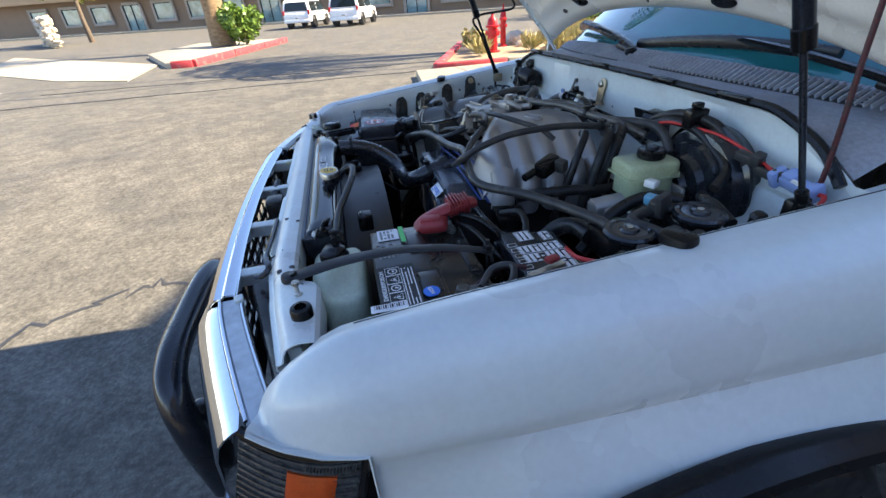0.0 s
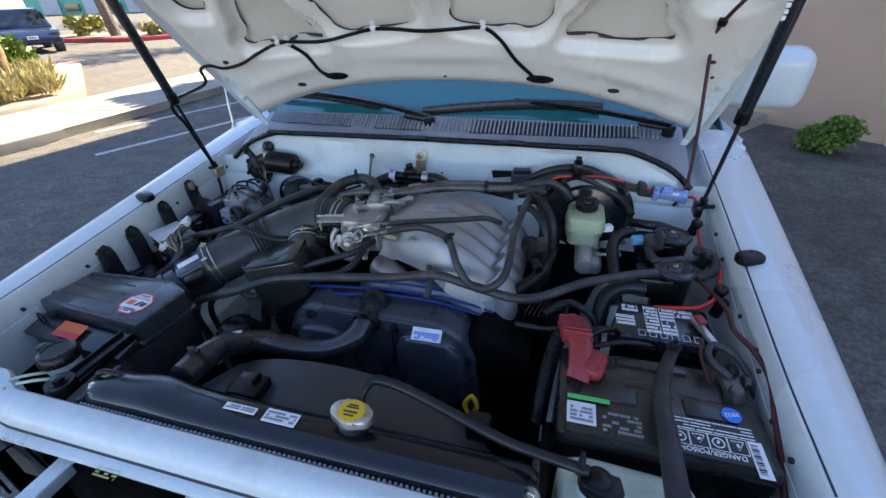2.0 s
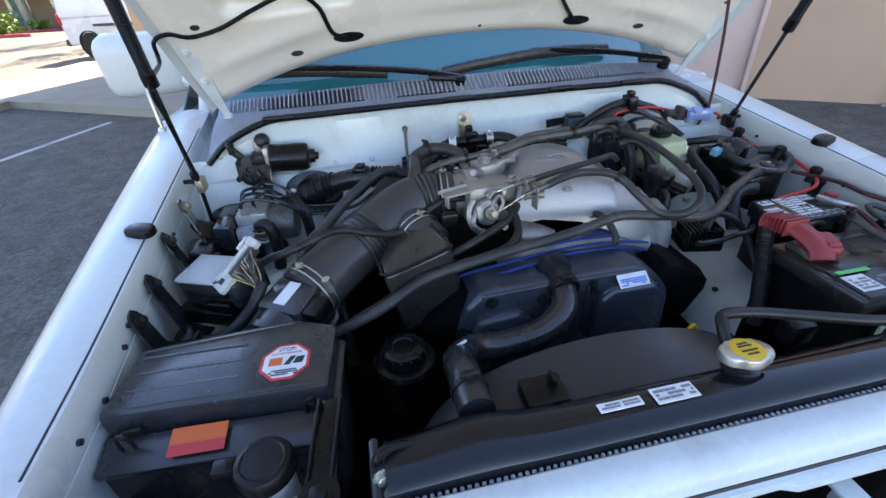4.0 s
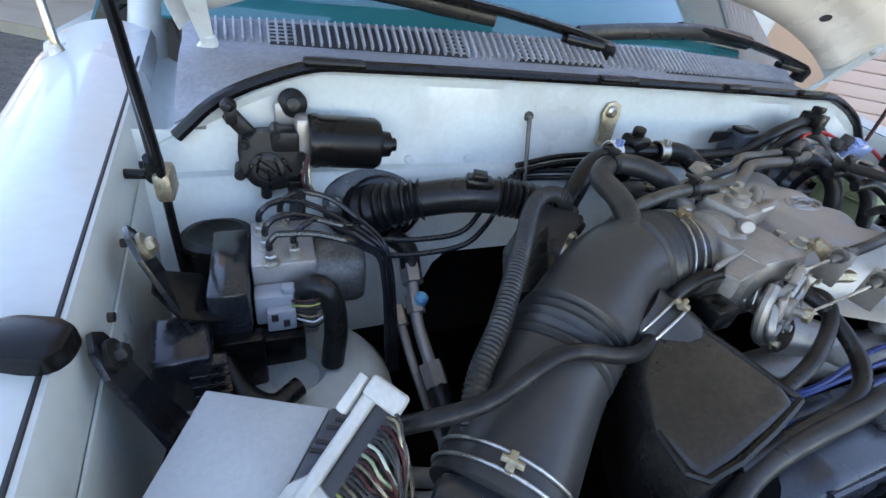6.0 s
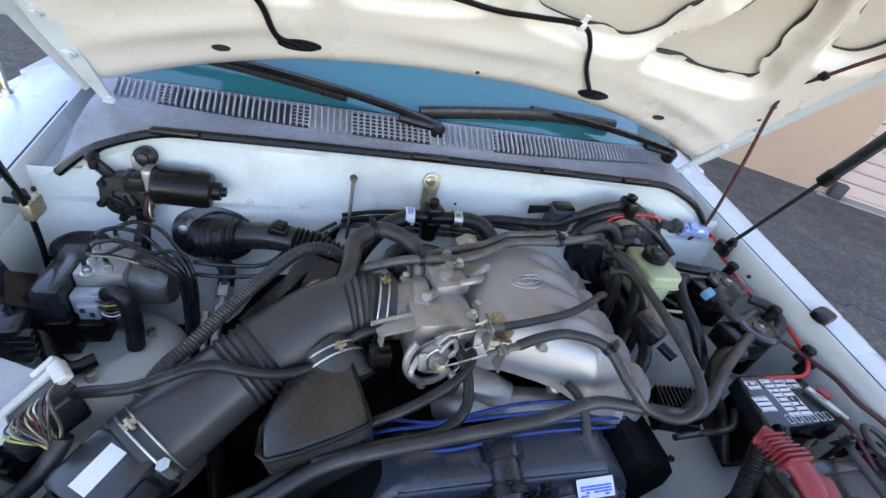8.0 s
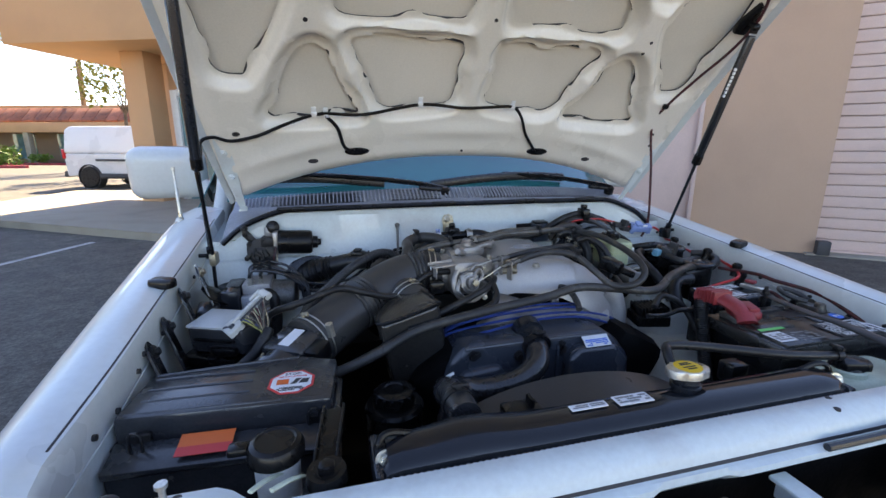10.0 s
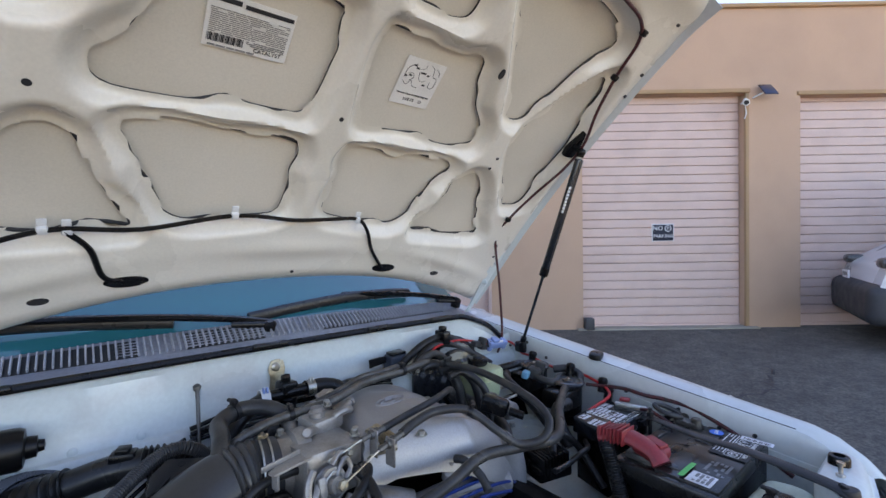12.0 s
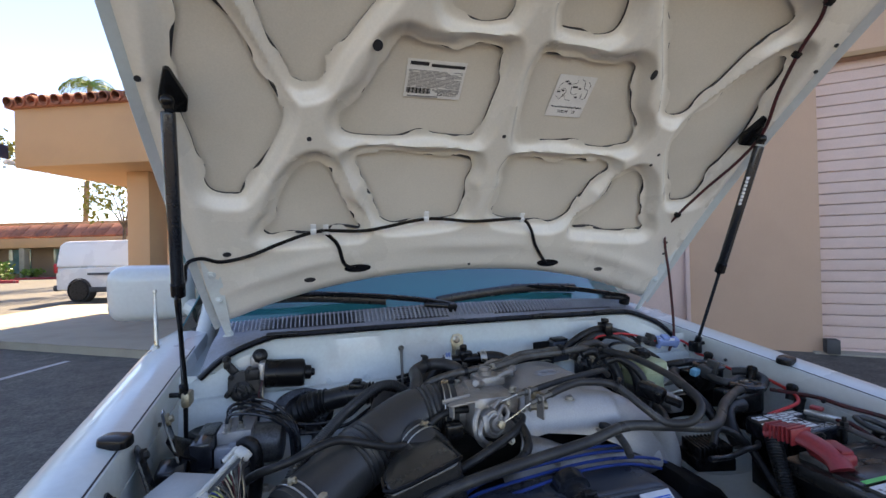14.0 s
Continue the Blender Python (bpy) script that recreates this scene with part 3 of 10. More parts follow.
for s in (-1, 1):
    bm = B()
    lathe(bm, (s * 0.578 + 0.012, 0.224 + 0.010 * s, 0.961), (0, 0, 1), [(0, 0.0145), (0.013, 0.0145), (0.016, 0.013), (0.017, 0.008), (0.010, 0.007), (0.010, 0.002)], 22)
    part("bump_stop", bm, BLACK, crossmember, "black round rubber buffer")
    bm = B()
    hexbolt(bm, (s * 0.531 + 0.011, 0.222 + 0.004 * s, 0.961), r=0.006)
    lathe(bm, (s * 0.531 + 0.011, 0.222 + 0.004 * s, 0.967), (0, 0, 1), [(0, 0.003), (0.014, 0.003), (0.015, 0.0055), (0.019, 0.0055)], 12)
    part("adjuster_bolt", bm, STEEL, crossmember)

# bonnet latch release rod along the front of the panel
bm = B()
tube(bm, [(0.20, 0.155, 0.930), (0.28, 0.154, 0.931), (0.36, 0.153, 0.935), (0.40, 0.162, 0.934), (0.408, 0.15, 0.925), (0.40, 0.138, 0.922)], 0.005, 8, 6)
part("support_rod", bm, BLACKG, truck, "black bent steel rod")

# grille surround in chrome, with its ribs
def grille_y(x):
    return 0.038 + 0.11 * x * x


bm = B()
rows = []
for i in range(61):
    x = -0.425 + 0.85 * i / 60
    g = grille_y(x)
    rows.append([(x, g + 0.048, 0.892), (x, g + 0.046, 0.903), (x, g + 0.042, 0.906), (x, g + 0.030, 0.907), (x, g + 0.027, 0.903), (x, g + 0.024, 0.902), (x, g + 0.013, 0.901), (x, g + 0.010, 0.897), (x, g + 0.007, 0.895), (x, g - 0.002, 0.885), (x, g - 0.010, 0.868), (x, g - 0.012, 0.850), (x, g - 0.006, 0.835), (x, g + 0.01, 0.83)])
grille = part("grille", sheet(bm, rows, 0.003), CHROME, truck, "chrome grille surround")
for x in (-0.30, -0.08, 0.14, 0.34):
    bm = B()
    box(bm, (x, (grille_y(x) + 0.04 + front_y(x) - 0.012) / 2, 0.898), (0.026, front_y(x) - grille_y(x) - 0.045, 0.006), 0.002)
    box(bm, (x, (grille_y(x) + 0.04 + front_y(x) - 0.012) / 2, 0.885), (0.006, front_y(x) - grille_y(x) - 0.05, 0.03), 0.002)
    part("grille_stay", bm, PAINT_IN, grille, "white plastic grille stay")
for z in (0.80, 0.765, 0.73, 0.695):
    bm = B()
    tube(bm, [(x, grille_y(x) + 0.012, z) for x in (-0.46, -0.3, -0.1, 0.1, 0.3, 0.46)], 0.007, 8, 4)
    part("grille_bar", bm, BLACKG, grille, "dark plastic grille bar")
for k in range(-9, 10):
    x = k * 0.05
    bm = B()
    cyl(bm, (x, grille_y(x) + 0.016, 0.68), (x, grille_y(x) + 0.016, 0.835), 0.003, seg=6)
    part("grille_rib", bm, BLACKG, grille)
rows = [[(x, grille_y(x) - 0.018 + 0.03 * (1 - abs(z - 0.60) / 0.075) * -1, z) for z in (0.68, 0.66, 0.63, 0.58, 0.54, 0.52)] for x in [-0.72 + 1.44 * i / 30 for i in range(31)]]
bumper = part("bumper", sheet(B(), rows, 0.004), CHROME, truck, "chrome front bumper")
# black hoop in front of the bumper
bm = B()
tube(bm, [(-0.33, -0.13, 0.25), (-0.325, -0.15, 0.45), (-0.29, -0.165, 0.565), (-0.20, -0.175, 0.60), (0.0, -0.18, 0.602), (0.16, -0.175, 0.598), (0.245, -0.165, 0.56), (0.28, -0.15, 0.44), (0.285, -0.13, 0.25)], 0.036, 16, 8)
bar = part("bull_bar", bm, BLACKG, truck, "glossy black tubular bull bar")
for x in (-0.2, 0.2):
    bm = B()
    box(bm, (x, -0.07, 0.45), (0.03, 0.18, 0.05), 0.008)
    part("bar_bracket", bm, BLACKG, bar)
bm = B()
cyl(bm, (-0.3, -0.145, 0.42), (0.26, -0.145, 0.42), 0.022)
part("cross_tube", bm, BLACKG, bar)
# corner lamps and headlamps
def lamp_point(f, d, out=0.0):
    """On the corner lamp: f from front to rear, d metres below its top edge."""
    g = max(0.0, 1 - f)
    y = 0.155 + 0.138 * f - d * (0.33 * g + 0.24 * (1 - g))
    return (0.700 + 0.034 * (1 - g ** 2.2) + out - 0.12 * d * g, y, 0.903 - 0.046 * (1 - g ** 2.5) - d)


for s in (-1, 1):
    rows = []
    for i in range(17):
        f = i / 16
        rows.append([(s * x, y, z) for x, y, z in (lamp_point(f, d) for d in (0.004, 0.03, 0.06, 0.09, 0.12, 0.15))])
    rows.insert(0, [(s * (x - 0.030), y - 0.004, z) for x, y, z in (lamp_point(0, d) for d in (0.004, 0.03, 0.06, 0.09, 0.12, 0.15))])
    lamp = part("corner_lamp", sheet(B(), rows, -0.012 * s), LENS, truck, "ribbed clear corner lamp")
    for k in range(10):
        bm = B()
        tube(bm, [(s * x, y, z) for x, y, z in (lamp_point(0.01 + 0.93 * q / 8, 0.014 + k * 0.0135, 0.001) for q in range(9))], 0.0024, 6, 2)
        part("lens_rib", bm, LENS, lamp)
    for k in range(16):
        bm = B()
        tube(bm, [(s * x, y, z) for x, y, z in (lamp_point(0.50 + 0.027 * k, d, 0.002) for d in (0.014, 0.022, 0.030))], 0.0016, 6, 1)
        part("lens_flute", bm, LENS, lamp)
    rows = [[(s * x, y, z) for x, y, z in (lamp_point(0.36 + 0.40 * i / 8, 0.034 + 0.095 * k / 5, 0.003 + 0.006 * max(0.0, math.sin(math.pi * i / 8) * math.sin(math.pi * k / 5)) ** 0.3) for k in range(6))] for i in range(9)]
    part("indicator", sheet(B(), rows, -0.003 * s), AMBER, lamp, "amber indicator lens")
    bm = B()
    tube(bm, [(s * x, y, z) for x, y, z in [lamp_point(f / 8, -0.001, 0.001) for f in range(9)] + [lamp_point(1.0, d, 0.002) for d in (0.02, 0.06, 0.10, 0.15)]], 0.0062, 8, 4)
    part("lamp_seal", bm, BLACK, lamp)
    # headlamp seen from above: a flat glass rim with a bright edge
    rows = []
    for i in range(17):
        x = 0.43 + 0.262 * i / 16
        y = 0.073 + 0.082 * ((x - 0.43) / 0.262) ** 1.15
        rows.append([(s * x, y + dy, z) for dy, z in ((-0.012, 0.70), (-0.008, 0.82), (-0.002, 0.875), (0.004, 0.895), (0.012, 0.902), (0.036, 0.903), (0.042, 0.899), (0.043, 0.885))])
    head = part("headlamp", sheet(B(), rows, 0.006), HEADLENS, truck, "clear glass headlamp with a pale rim")
    rows = []
    for i in range(19):
        x = 0.40 + 0.292 * i / 18
        y = 0.073 + 0.082 * (max(0.0, x - 0.43) / 0.262) ** 1.15
        rows.append([(s * x, y + dy, z) for dy, z in ((0.002, 0.896), (-0.010, 0.891), (-0.024, 0.882), (-0.036, 0.868), (-0.044, 0.845), (-0.048, 0.80), (-0.050, 0.68))])
    part("lamp_bezel", sheet(B(), rows, -0.003), CHROME, head, "chrome headlamp bezel")
    for dy, z, r in ((0.007, 0.9015, 0.0028), (0.040, 0.904, 0.002)):
        bm = B()
        tube(bm, [(s * x, 0.073 + 0.082 * ((x - 0.43) / 0.262) ** 1.15 + dy, z) for x in (0.43, 0.47, 0.52, 0.57, 0.62, 0.66, 0.69)], r, 8, 4)
        part("lamp_rim", bm, CHROME, head, "thin bright lamp rim")
    rows = []
    for i in range(13):
        f = i / 12
        x, y0, y1 = 0.395 + 0.25 * f, 0.124 + 0.064 * f, 0.163 + 0.045 * f
        rows.append([(s * x, y0, 0.84), (s * x, y0, 0.898), (s * x, y0 + 0.004, 0.903), (s * x, (y0 + y1) / 2, 0.906), (s * x, y1 - 0.004, 0.902), (s * x, y1, 0.895), (s * x, y1 + 0.006, 0.80)])
    part("lamp_cover", sheet(B(), rows, 0.004), BLACK, head, "black plastic headlamp back cover")
    bm = B()
    box(bm, (s * 0.435, 0.112, 0.905), (0.018, 0.014, 0.008), 0.002, Euler((0, 0, s * 0.3)).to_matrix())
    part("lamp_screw", bm, PAINT_IN, head, "pale plastic lamp mount")
# fittings behind the grille
bm = B()
box(bm, (0.02, 0.125, 0.885), (0.05, 0.04, 0.05), 0.006)
box(bm, (-0.02, 0.112, 0.862), (0.06, 0.03, 0.03), 0.006, Euler((0, 0, 0.3)).to_matrix())
tube(bm, [(-0.12, 0.12, 0.90), (-0.05, 0.115, 0.885), (0.02, 0.12, 0.87), (0.08, 0.12, 0.86)], 0.010, 8, 6)
part("bonnet_latch", bm, DARKSTEEL, truck, "dark greasy bonnet latch")
for x in (-0.18, 0.24):
    bm = B()
    lathe(bm, (x, 0.11, 0.80), (0, -1, 0), [(0, 0.045), (0.03, 0.05), (0.04, 0.03)], 24)
    part("horn", bm, BLACKG, truck, "black disc horn")
bm = B()
box(bm, (0, 0.185, 0.72), (0.80, 0.02, 0.38), 0.004)
part("condenser", bm, BAYDARK, truck, "dark finned condenser")
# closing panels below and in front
# undertray in the near-black that carries the bay's shade
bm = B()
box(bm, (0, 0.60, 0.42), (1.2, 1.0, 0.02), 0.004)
part("undertray", bm, BAYDARK, truck, "near-black undertray, bay shade in its colour")
for x in (-0.60, 0.60):
    bm = B()
    box(bm, (x, 0.22, 0.80), (0.05, 0.02, 0.28), 0.005)
    part("side_brace", bm, PAINT_IN, truck)
# aerial on the wing
bm = B()
lathe(bm, (-0.775, 1.20, 1.045), (0, 0, 1), [(0, 0.02), (0.012, 0.016), (0.03, 0.009), (0.04, 0.006)], 16)
lathe(bm, (-0.775, 1.20, 1.085), (-0.05, 0.1, 1), [(0, 0.005), (0.08, 0.005), (0.085, 0.0035), (0.13, 0.003), (0.132, 0.0045), (0.14, 0.0045)], 10)
part("aerial", bm, STEEL, truck, "chrome whip aerial")

# wipers
def wiper(pts_arm, pts_blade, head):
    w = part("wiper", tube(B(), pts_arm, 0.0125, 8, 6, flat=0.6), BLACK, truck, "black windscreen wiper arm")
    bm = B()
    tube(bm, pts_blade, 0.009, 8, 6, flat=1.5)
    part("wiper_blade", bm, RUBBER, w)
    bm = B()
    lathe(bm, head, (0, -0.3, 1), [(-0.01, 0.016), (0.012, 0.016), (0.018, 0.010)], 16)
    box(bm, Vector(head) + Vector((-0.035, 0.004, 0.012)), (0.08, 0.024, 0.014), 0.005, Euler((0, 0.1, -0.15)).to_matrix())
    part("wiper_head", bm, BLACK, w)


wiper([(-0.030, 1.092, 1.160), (-0.10, 1.108, 1.173), (-0.22, 1.136, 1.187), (-0.36, 1.165, 1.197), (-0.45, 1.184, 1.201)],
      [(-0.20, 1.150, 1.172), (-0.35, 1.180, 1.186), (-0.48, 1.213, 1.188), (-0.62, 1.262, 1.176)], (-0.030, 1.088, 1.147))
wiper([(0.588, 1.162, 1.146), (0.50, 1.160, 1.162), (0.38, 1.158, 1.180), (0.26, 1.163, 1.191), (0.19, 1.168, 1.194)],
      [(-0.060, 1.128, 1.166), (0.06, 1.140, 1.178), (0.20, 1.156, 1.187), (0.32, 1.174, 1.185), (0.42, 1.192, 1.178)], (0.588, 1.162, 1.131))

# ---- the open bonnet: outer skin and pressed inner frame ----
HINGE_Y, HINGE_Z, HOOD_DEG = 1.22, 1.10, 51.5
hd = Vector((0, -math.cos(radians(HOOD_DEG)), math.sin(radians(HOOD_DEG))))
hn = Vector((0, -math.sin(radians(HOOD_DEG)), -math.cos(radians(HOOD_DEG))))   # towards the engine
hood_o = Vector((0.016, HINGE_Y, HINGE_Z)) + hn * 0.011


def hood(u, v, h=0.0):
    crown = 0.055 * (abs(u) / 0.70) ** 2.4 - 0.01 * math.sin(v * 2.8) + 0.20 * max(0.0, v - 0.25) ** 2 + 0.035 * (max(0.0, v - 0.97) / 0.12) ** 1.7
    return hood_o + Vector((u, 0, 0)) + hd * v + hn * (crown + h)


def hood_half(v):
    return 0.640 + 0.040 * math.sin(min(1.0, max(0.0, (v - 0.05) / 1.10)) * math.pi) ** 0.8 - 0.010 * max(0.0, (v - 0.97) / 0.10) ** 2


def hood_back(u):
    return 0.186 - 0.090 * (abs(u) / 0.62) ** 2.2


def hood_front(u):
    return 1.112 - 0.055 * (abs(u) / 0.65) ** 2.5


POCKETS = [
    [(0.046, 0.776), (0.110, 0.780), (0.140, 0.768), (0.200, 0.768), (0.232, 0.778), (0.258, 0.762), (0.270, 0.725), (0.290, 0.682), (0.328, 0.645), (0.340, 0.612), (0.322, 0.590), (0.230, 0.588), (0.180, 0.597), (0.120, 0.596), (0.085, 0.588), (0.058, 0.592), (0.048, 0.635), (0.042, 0.690), (0.038, 0.740)],
    [(0.056, 0.530), (0.100, 0.536), (0.175, 0.531), (0.220, 0.538), (0.290, 0.538), (0.314, 0.522), (0.300, 0.492), (0.280, 0.465), (0.272, 0.425), (0.256, 0.385), (0.226, 0.357), (0.180, 0.354), (0.085, 0.366), (0.050, 0.380), (0.046, 0.420), (0.056, 0.468), (0.048, 0.505)],
    [(0.300, 0.337), (0.306, 0.372), (0.345, 0.420), (0.358, 0.485), (0.382, 0.515), (0.405, 0.515), (0.438, 0.480), (0.465, 0.425), (0.478, 0.385), (0.500, 0.355), (0.495, 0.334), (0.400, 0.332)],
    [(0.550, 0.448), (0.514, 0.502), (0.462, 0.600), (0.458, 0.655), (0.490, 0.720), (0.520, 0.780), (0.552, 0.828), (0.574, 0.840), (0.585, 0.820), (0.592, 0.770), (0.612, 0.660), (0.604, 0.580), (0.602, 0.540), (0.600, 0.480), (0.586, 0.455)],
    [(0.412, 0.684), (0.386, 0.694), (0.360, 0.745), (0.318, 0.808), (0.256, 0.895), (0.238, 0.930), (0.262, 0.950), (0.350, 0.955), (0.470, 0.938), (0.514, 0.915), (0.520, 0.890), (0.482, 0.845), (0.460, 0.770), (0.435, 0.700)],
    [(0.060, 0.838), (0.050, 0.868), (0.060, 0.898), (0.085, 0.905), (0.140, 0.905), (0.160, 0.885), (0.164, 0.850), (0.150, 0.836), (0.100, 0.830)],
]


def edge_distance(px, py, poly):
    """Signed distance to an outline, negative inside."""
    best, inside = 9.0, False
    n = len(poly)
    for i in range(n):
        ax, ay = poly[i]
        bx, by = poly[(i + 1) % n]
        dx, dy = bx - ax, by - ay
        t = max(0.0, min(1.0, ((px - ax) * dx + (py - ay) * dy) / (dx * dx + dy * dy)))
        best = min(best, math.hypot(px - ax - dx * t, py - ay - dy * t))
        if (ay > py) != (by > py) and px < (bx - ax) * (py - ay) / (by - ay) + ax:
            inside = not inside
    return -best if inside else best


bonnet = thing("bonnet", "open white bonnet with a pressed cream inner frame", "bonnet", (0, HINGE_Y, HINGE_Z))
rows = []
for i in range(41):
    f = -1 + 2 * i / 40
    line = []
    for k in range(41):
        v0 = k / 40
        u = f * 0.70
        v = hood_back(u) + (hood_front(u) - hood_back(u)) * v0
        line.append(hood(f * hood_half(v), v, -0.036 + 0.030 * max(0.0, abs(f) - 0.93) / 0.07))
    rows.append(line)
part("bonnet_skin", sheet(B(), rows, -0.002), PAINT, bonnet, "white painted outer bonnet skin")
SMOOTHED = []
for poly in POCKETS:
    for s in (-1, 1):
        pts = smooth_path([(s * x, y, 0) for x, y in poly] + [(s * poly[0][0], poly[0][1], 0)], 4)[:-1]
        SMOOTHED.append([(p.x, p.y) for p in pts])
BOXES = [(min(p[0] for p in q) - 0.06, max(p[0] for p in q) + 0.06, min(p[1] for p in q) - 0.06, max(p[1] for p in q) + 0.06) for q in SMOOTHED]


def frame_height(u, v):
    near = 1.0
    for q, (x0, x1, y0, y1) in zip(SMOOTHED, BOXES):
        if x0 < u < x1 and y0 < v < y1:
            near = min(near, edge_distance(u, v, q))
    return near - 0.007


# welding tabs that reach from the pocket edges into the openings
TABS = []
tab_rnd = random.Random(9)
for q in SMOOTHED:
    length = 0.0
    nxt = tab_rnd.uniform(0.05, 0.12)
    for k in range(len(q)):
        (ax, ay), (bx, by) = q[k], q[(k + 1) % len(q)]
        length += math.hypot(bx - ax, by - ay)
        if length > nxt:
            TABS.append((ax, ay, bx - ax, by - ay))
            nxt = length + tab_rnd.uniform(0.10, 0.24)


def edge_height(u, v):
    """Distance from the cut edge of the frame, with its tabs."""
    d = frame_height(u, v)
    if -0.03 < d < 0.02:
        for ax, ay, dx, dy in TABS:
            if abs(u - ax) < 0.05 and abs(v - ay) < 0.05:
                ln = math.hypot(dx, dy)
                along = ((u - ax) * dx + (v - ay) * dy) / ln
                d += 0.009 * math.exp(-(abs(along) / 0.024) ** 4)
    return d


bm = B()
NU, NV = 250, 190
grid = []
for i in range(NU + 1):
    f = -1 + 2 * i / NU
    line = []
    for k in range(NV + 1):
        u0 = f * 0.70
        v = hood_back(u0) + 0.004 + (hood_front(u0) - 0.012 - hood_back(u0)) * k / NV
        u = f * (hood_half(v) - 0.008)
        d = edge_height(u, v)
        if -0.0065 < d < 0.002:
            gu, gv = edge_height(u + 0.001, v) - edge_height(u - 0.001, v), edge_height(u, v + 0.001) - edge_height(u, v - 0.001)
            gl = max(1e-6, math.hypot(gu, gv))
            u, v = u - d * gu / gl, v - d * gv / gl
            d = 0.0
        rim = min(1.0, max(0.0, (frame_height(u, v) - 0.005) / 0.026))
        h = -0.0235 + 0.0250 * (rim * rim * (3 - 2 * rim))
        side = min(1.0, max(0.0, (hood_half(v) - 0.008 - abs(u)) / 0.05))
        end = min(1.0, max(0.0, min(v - hood_back(u0), hood_front(u0) - v) / 0.045))
        h -= 0.020 * (1 - side) ** 2 + 0.020 * (1 - end) ** 2
        # long swages along the ribs and the rear channel
        h += 0.007 * math.exp(-((v - hood_back(u0) - 0.105) / 0.022) ** 2) * (0.6 + 0.4 * math.cos(u * 14)) * min(1.0, max(0.0, d / 0.02))
        line.append((bm.verts.new(hood(u, v, h)), d))
    grid.append(line)
for i in range(NU):
    for k in range(NV):
        q = (grid[i][k], grid[i + 1][k], grid[i + 1][k + 1], grid[i][k + 1])
        if min(p[1] for p in q) > -0.001:
            bm.faces.new([p[0] for p in q])
for v in [v for v in bm.verts if not v.link_faces]:
    bm.verts.remove(v)
part("inner_frame", bm, HOODIN, bonnet, "cream pressed-steel inner frame", smooth=60)
# dark bead under the frame edges: mastic, plus the gap's shade put in black
for q in SMOOTHED:
    pts = []
    for u, v in q[::2]:
        for step in range(6):
            d = edge_height(u, v) - 0.0035
            gu, gv = edge_height(u + 0.001, v) - edge_height(u - 0.001, v), edge_height(u, v + 0.001) - edge_height(u, v - 0.001)
            gl = max(1e-6, math.hypot(gu, gv))
            u, v = u - 0.8 * d * gu / gl, v - 0.8 * d * gv / gl
        pts.append(hood(u, v, -0.0275))
    bm = B()
    tube(bm, pts + [pts[0]], 0.0036, 6, 2)
    part("edge_shade_bead", bm, INK, bonnet, "dark bead for mastic and gap shade under the frame edge")
rows = []
for i in range(31):
    f = -1 + 2 * i / 30
    rows.append([hood(f * (hood_half(v) - 0.03), v, -0.0325) for v in [0.21 + 0.80 * k / 30 for k in range(31)]])
part("inner_skin", sheet(B(), rows, 0.001), HOODSKIN, bonnet, "flat cream underside of the skin")


def hood_frame(u, v, h):
    p = hood(u, v, h)
    return frame_at(p, hood(u + 0.01, v, h) - hood(u - 0.01, v, h), hood(u, v + 0.01, h) - hood(u, v - 0.01, h))


for u, v, r, flat in ((-0.415, 0.200, 0.014, 0.55), (0.415, 0.200, 0.014, 0.55), (0.004, 0.222, 0.004, 1), (0.481, 0.257, 0.004, 1), (-0.481, 0.257, 0.004, 1), (0.287, 0.768, 0.006, 1.8), (-0.285, 0.768, 0.009, 1.1), (0.005, 0.602, 0.0045, 1),
                      (-0.404, 0.580, 0.005, 1), (0.416, 0.582, 0.004, 1), (0.412, 0.552, 0.004, 1), (0.587, 0.310, 0.007, 0.7), (-0.587, 0.300, 0.009, 0.7), (-0.655, 0.688, 0.005, 1), (0.60, 0.27, 0.004, 1), (0.640, 0.820, 0.004, 1), (0.632, 0.875, 0.004, 1), (-0.640, 0.845, 0.005, 1), (0.600, 0.985, 0.006, 0.6), (-0.600, 0.985, 0.006, 0.6), (0.185, 0.945, 0.005, 1), (-0.18, 0.945, 0.005, 1)):
    m = hood_frame(u, v, frame_height(u, v) * 0 - 0.0005)
    bm = B()
    prism(bm, [(r * math.cos(a * math.tau / 16), r * flat * math.sin(a * math.tau / 16)) for a in range(16)], 0.0025, m)
    part("panel_hole", bm, INK, bonnet, "small dark hole in the frame")
for u, v in ((-0.298, 0.226), (0.243, 0.222)):
    m = hood_frame(u, v, 0.0)
    bm = B()
    prism(bm, [(0.034 * math.cos(a * math.tau / 20), 0.012 * math.sin(a * math.tau / 20)) for a in range(20)], 0.004, m, 0.002)
    part("grommet", bm, BLACK, bonnet, "black oval rubber grommet")
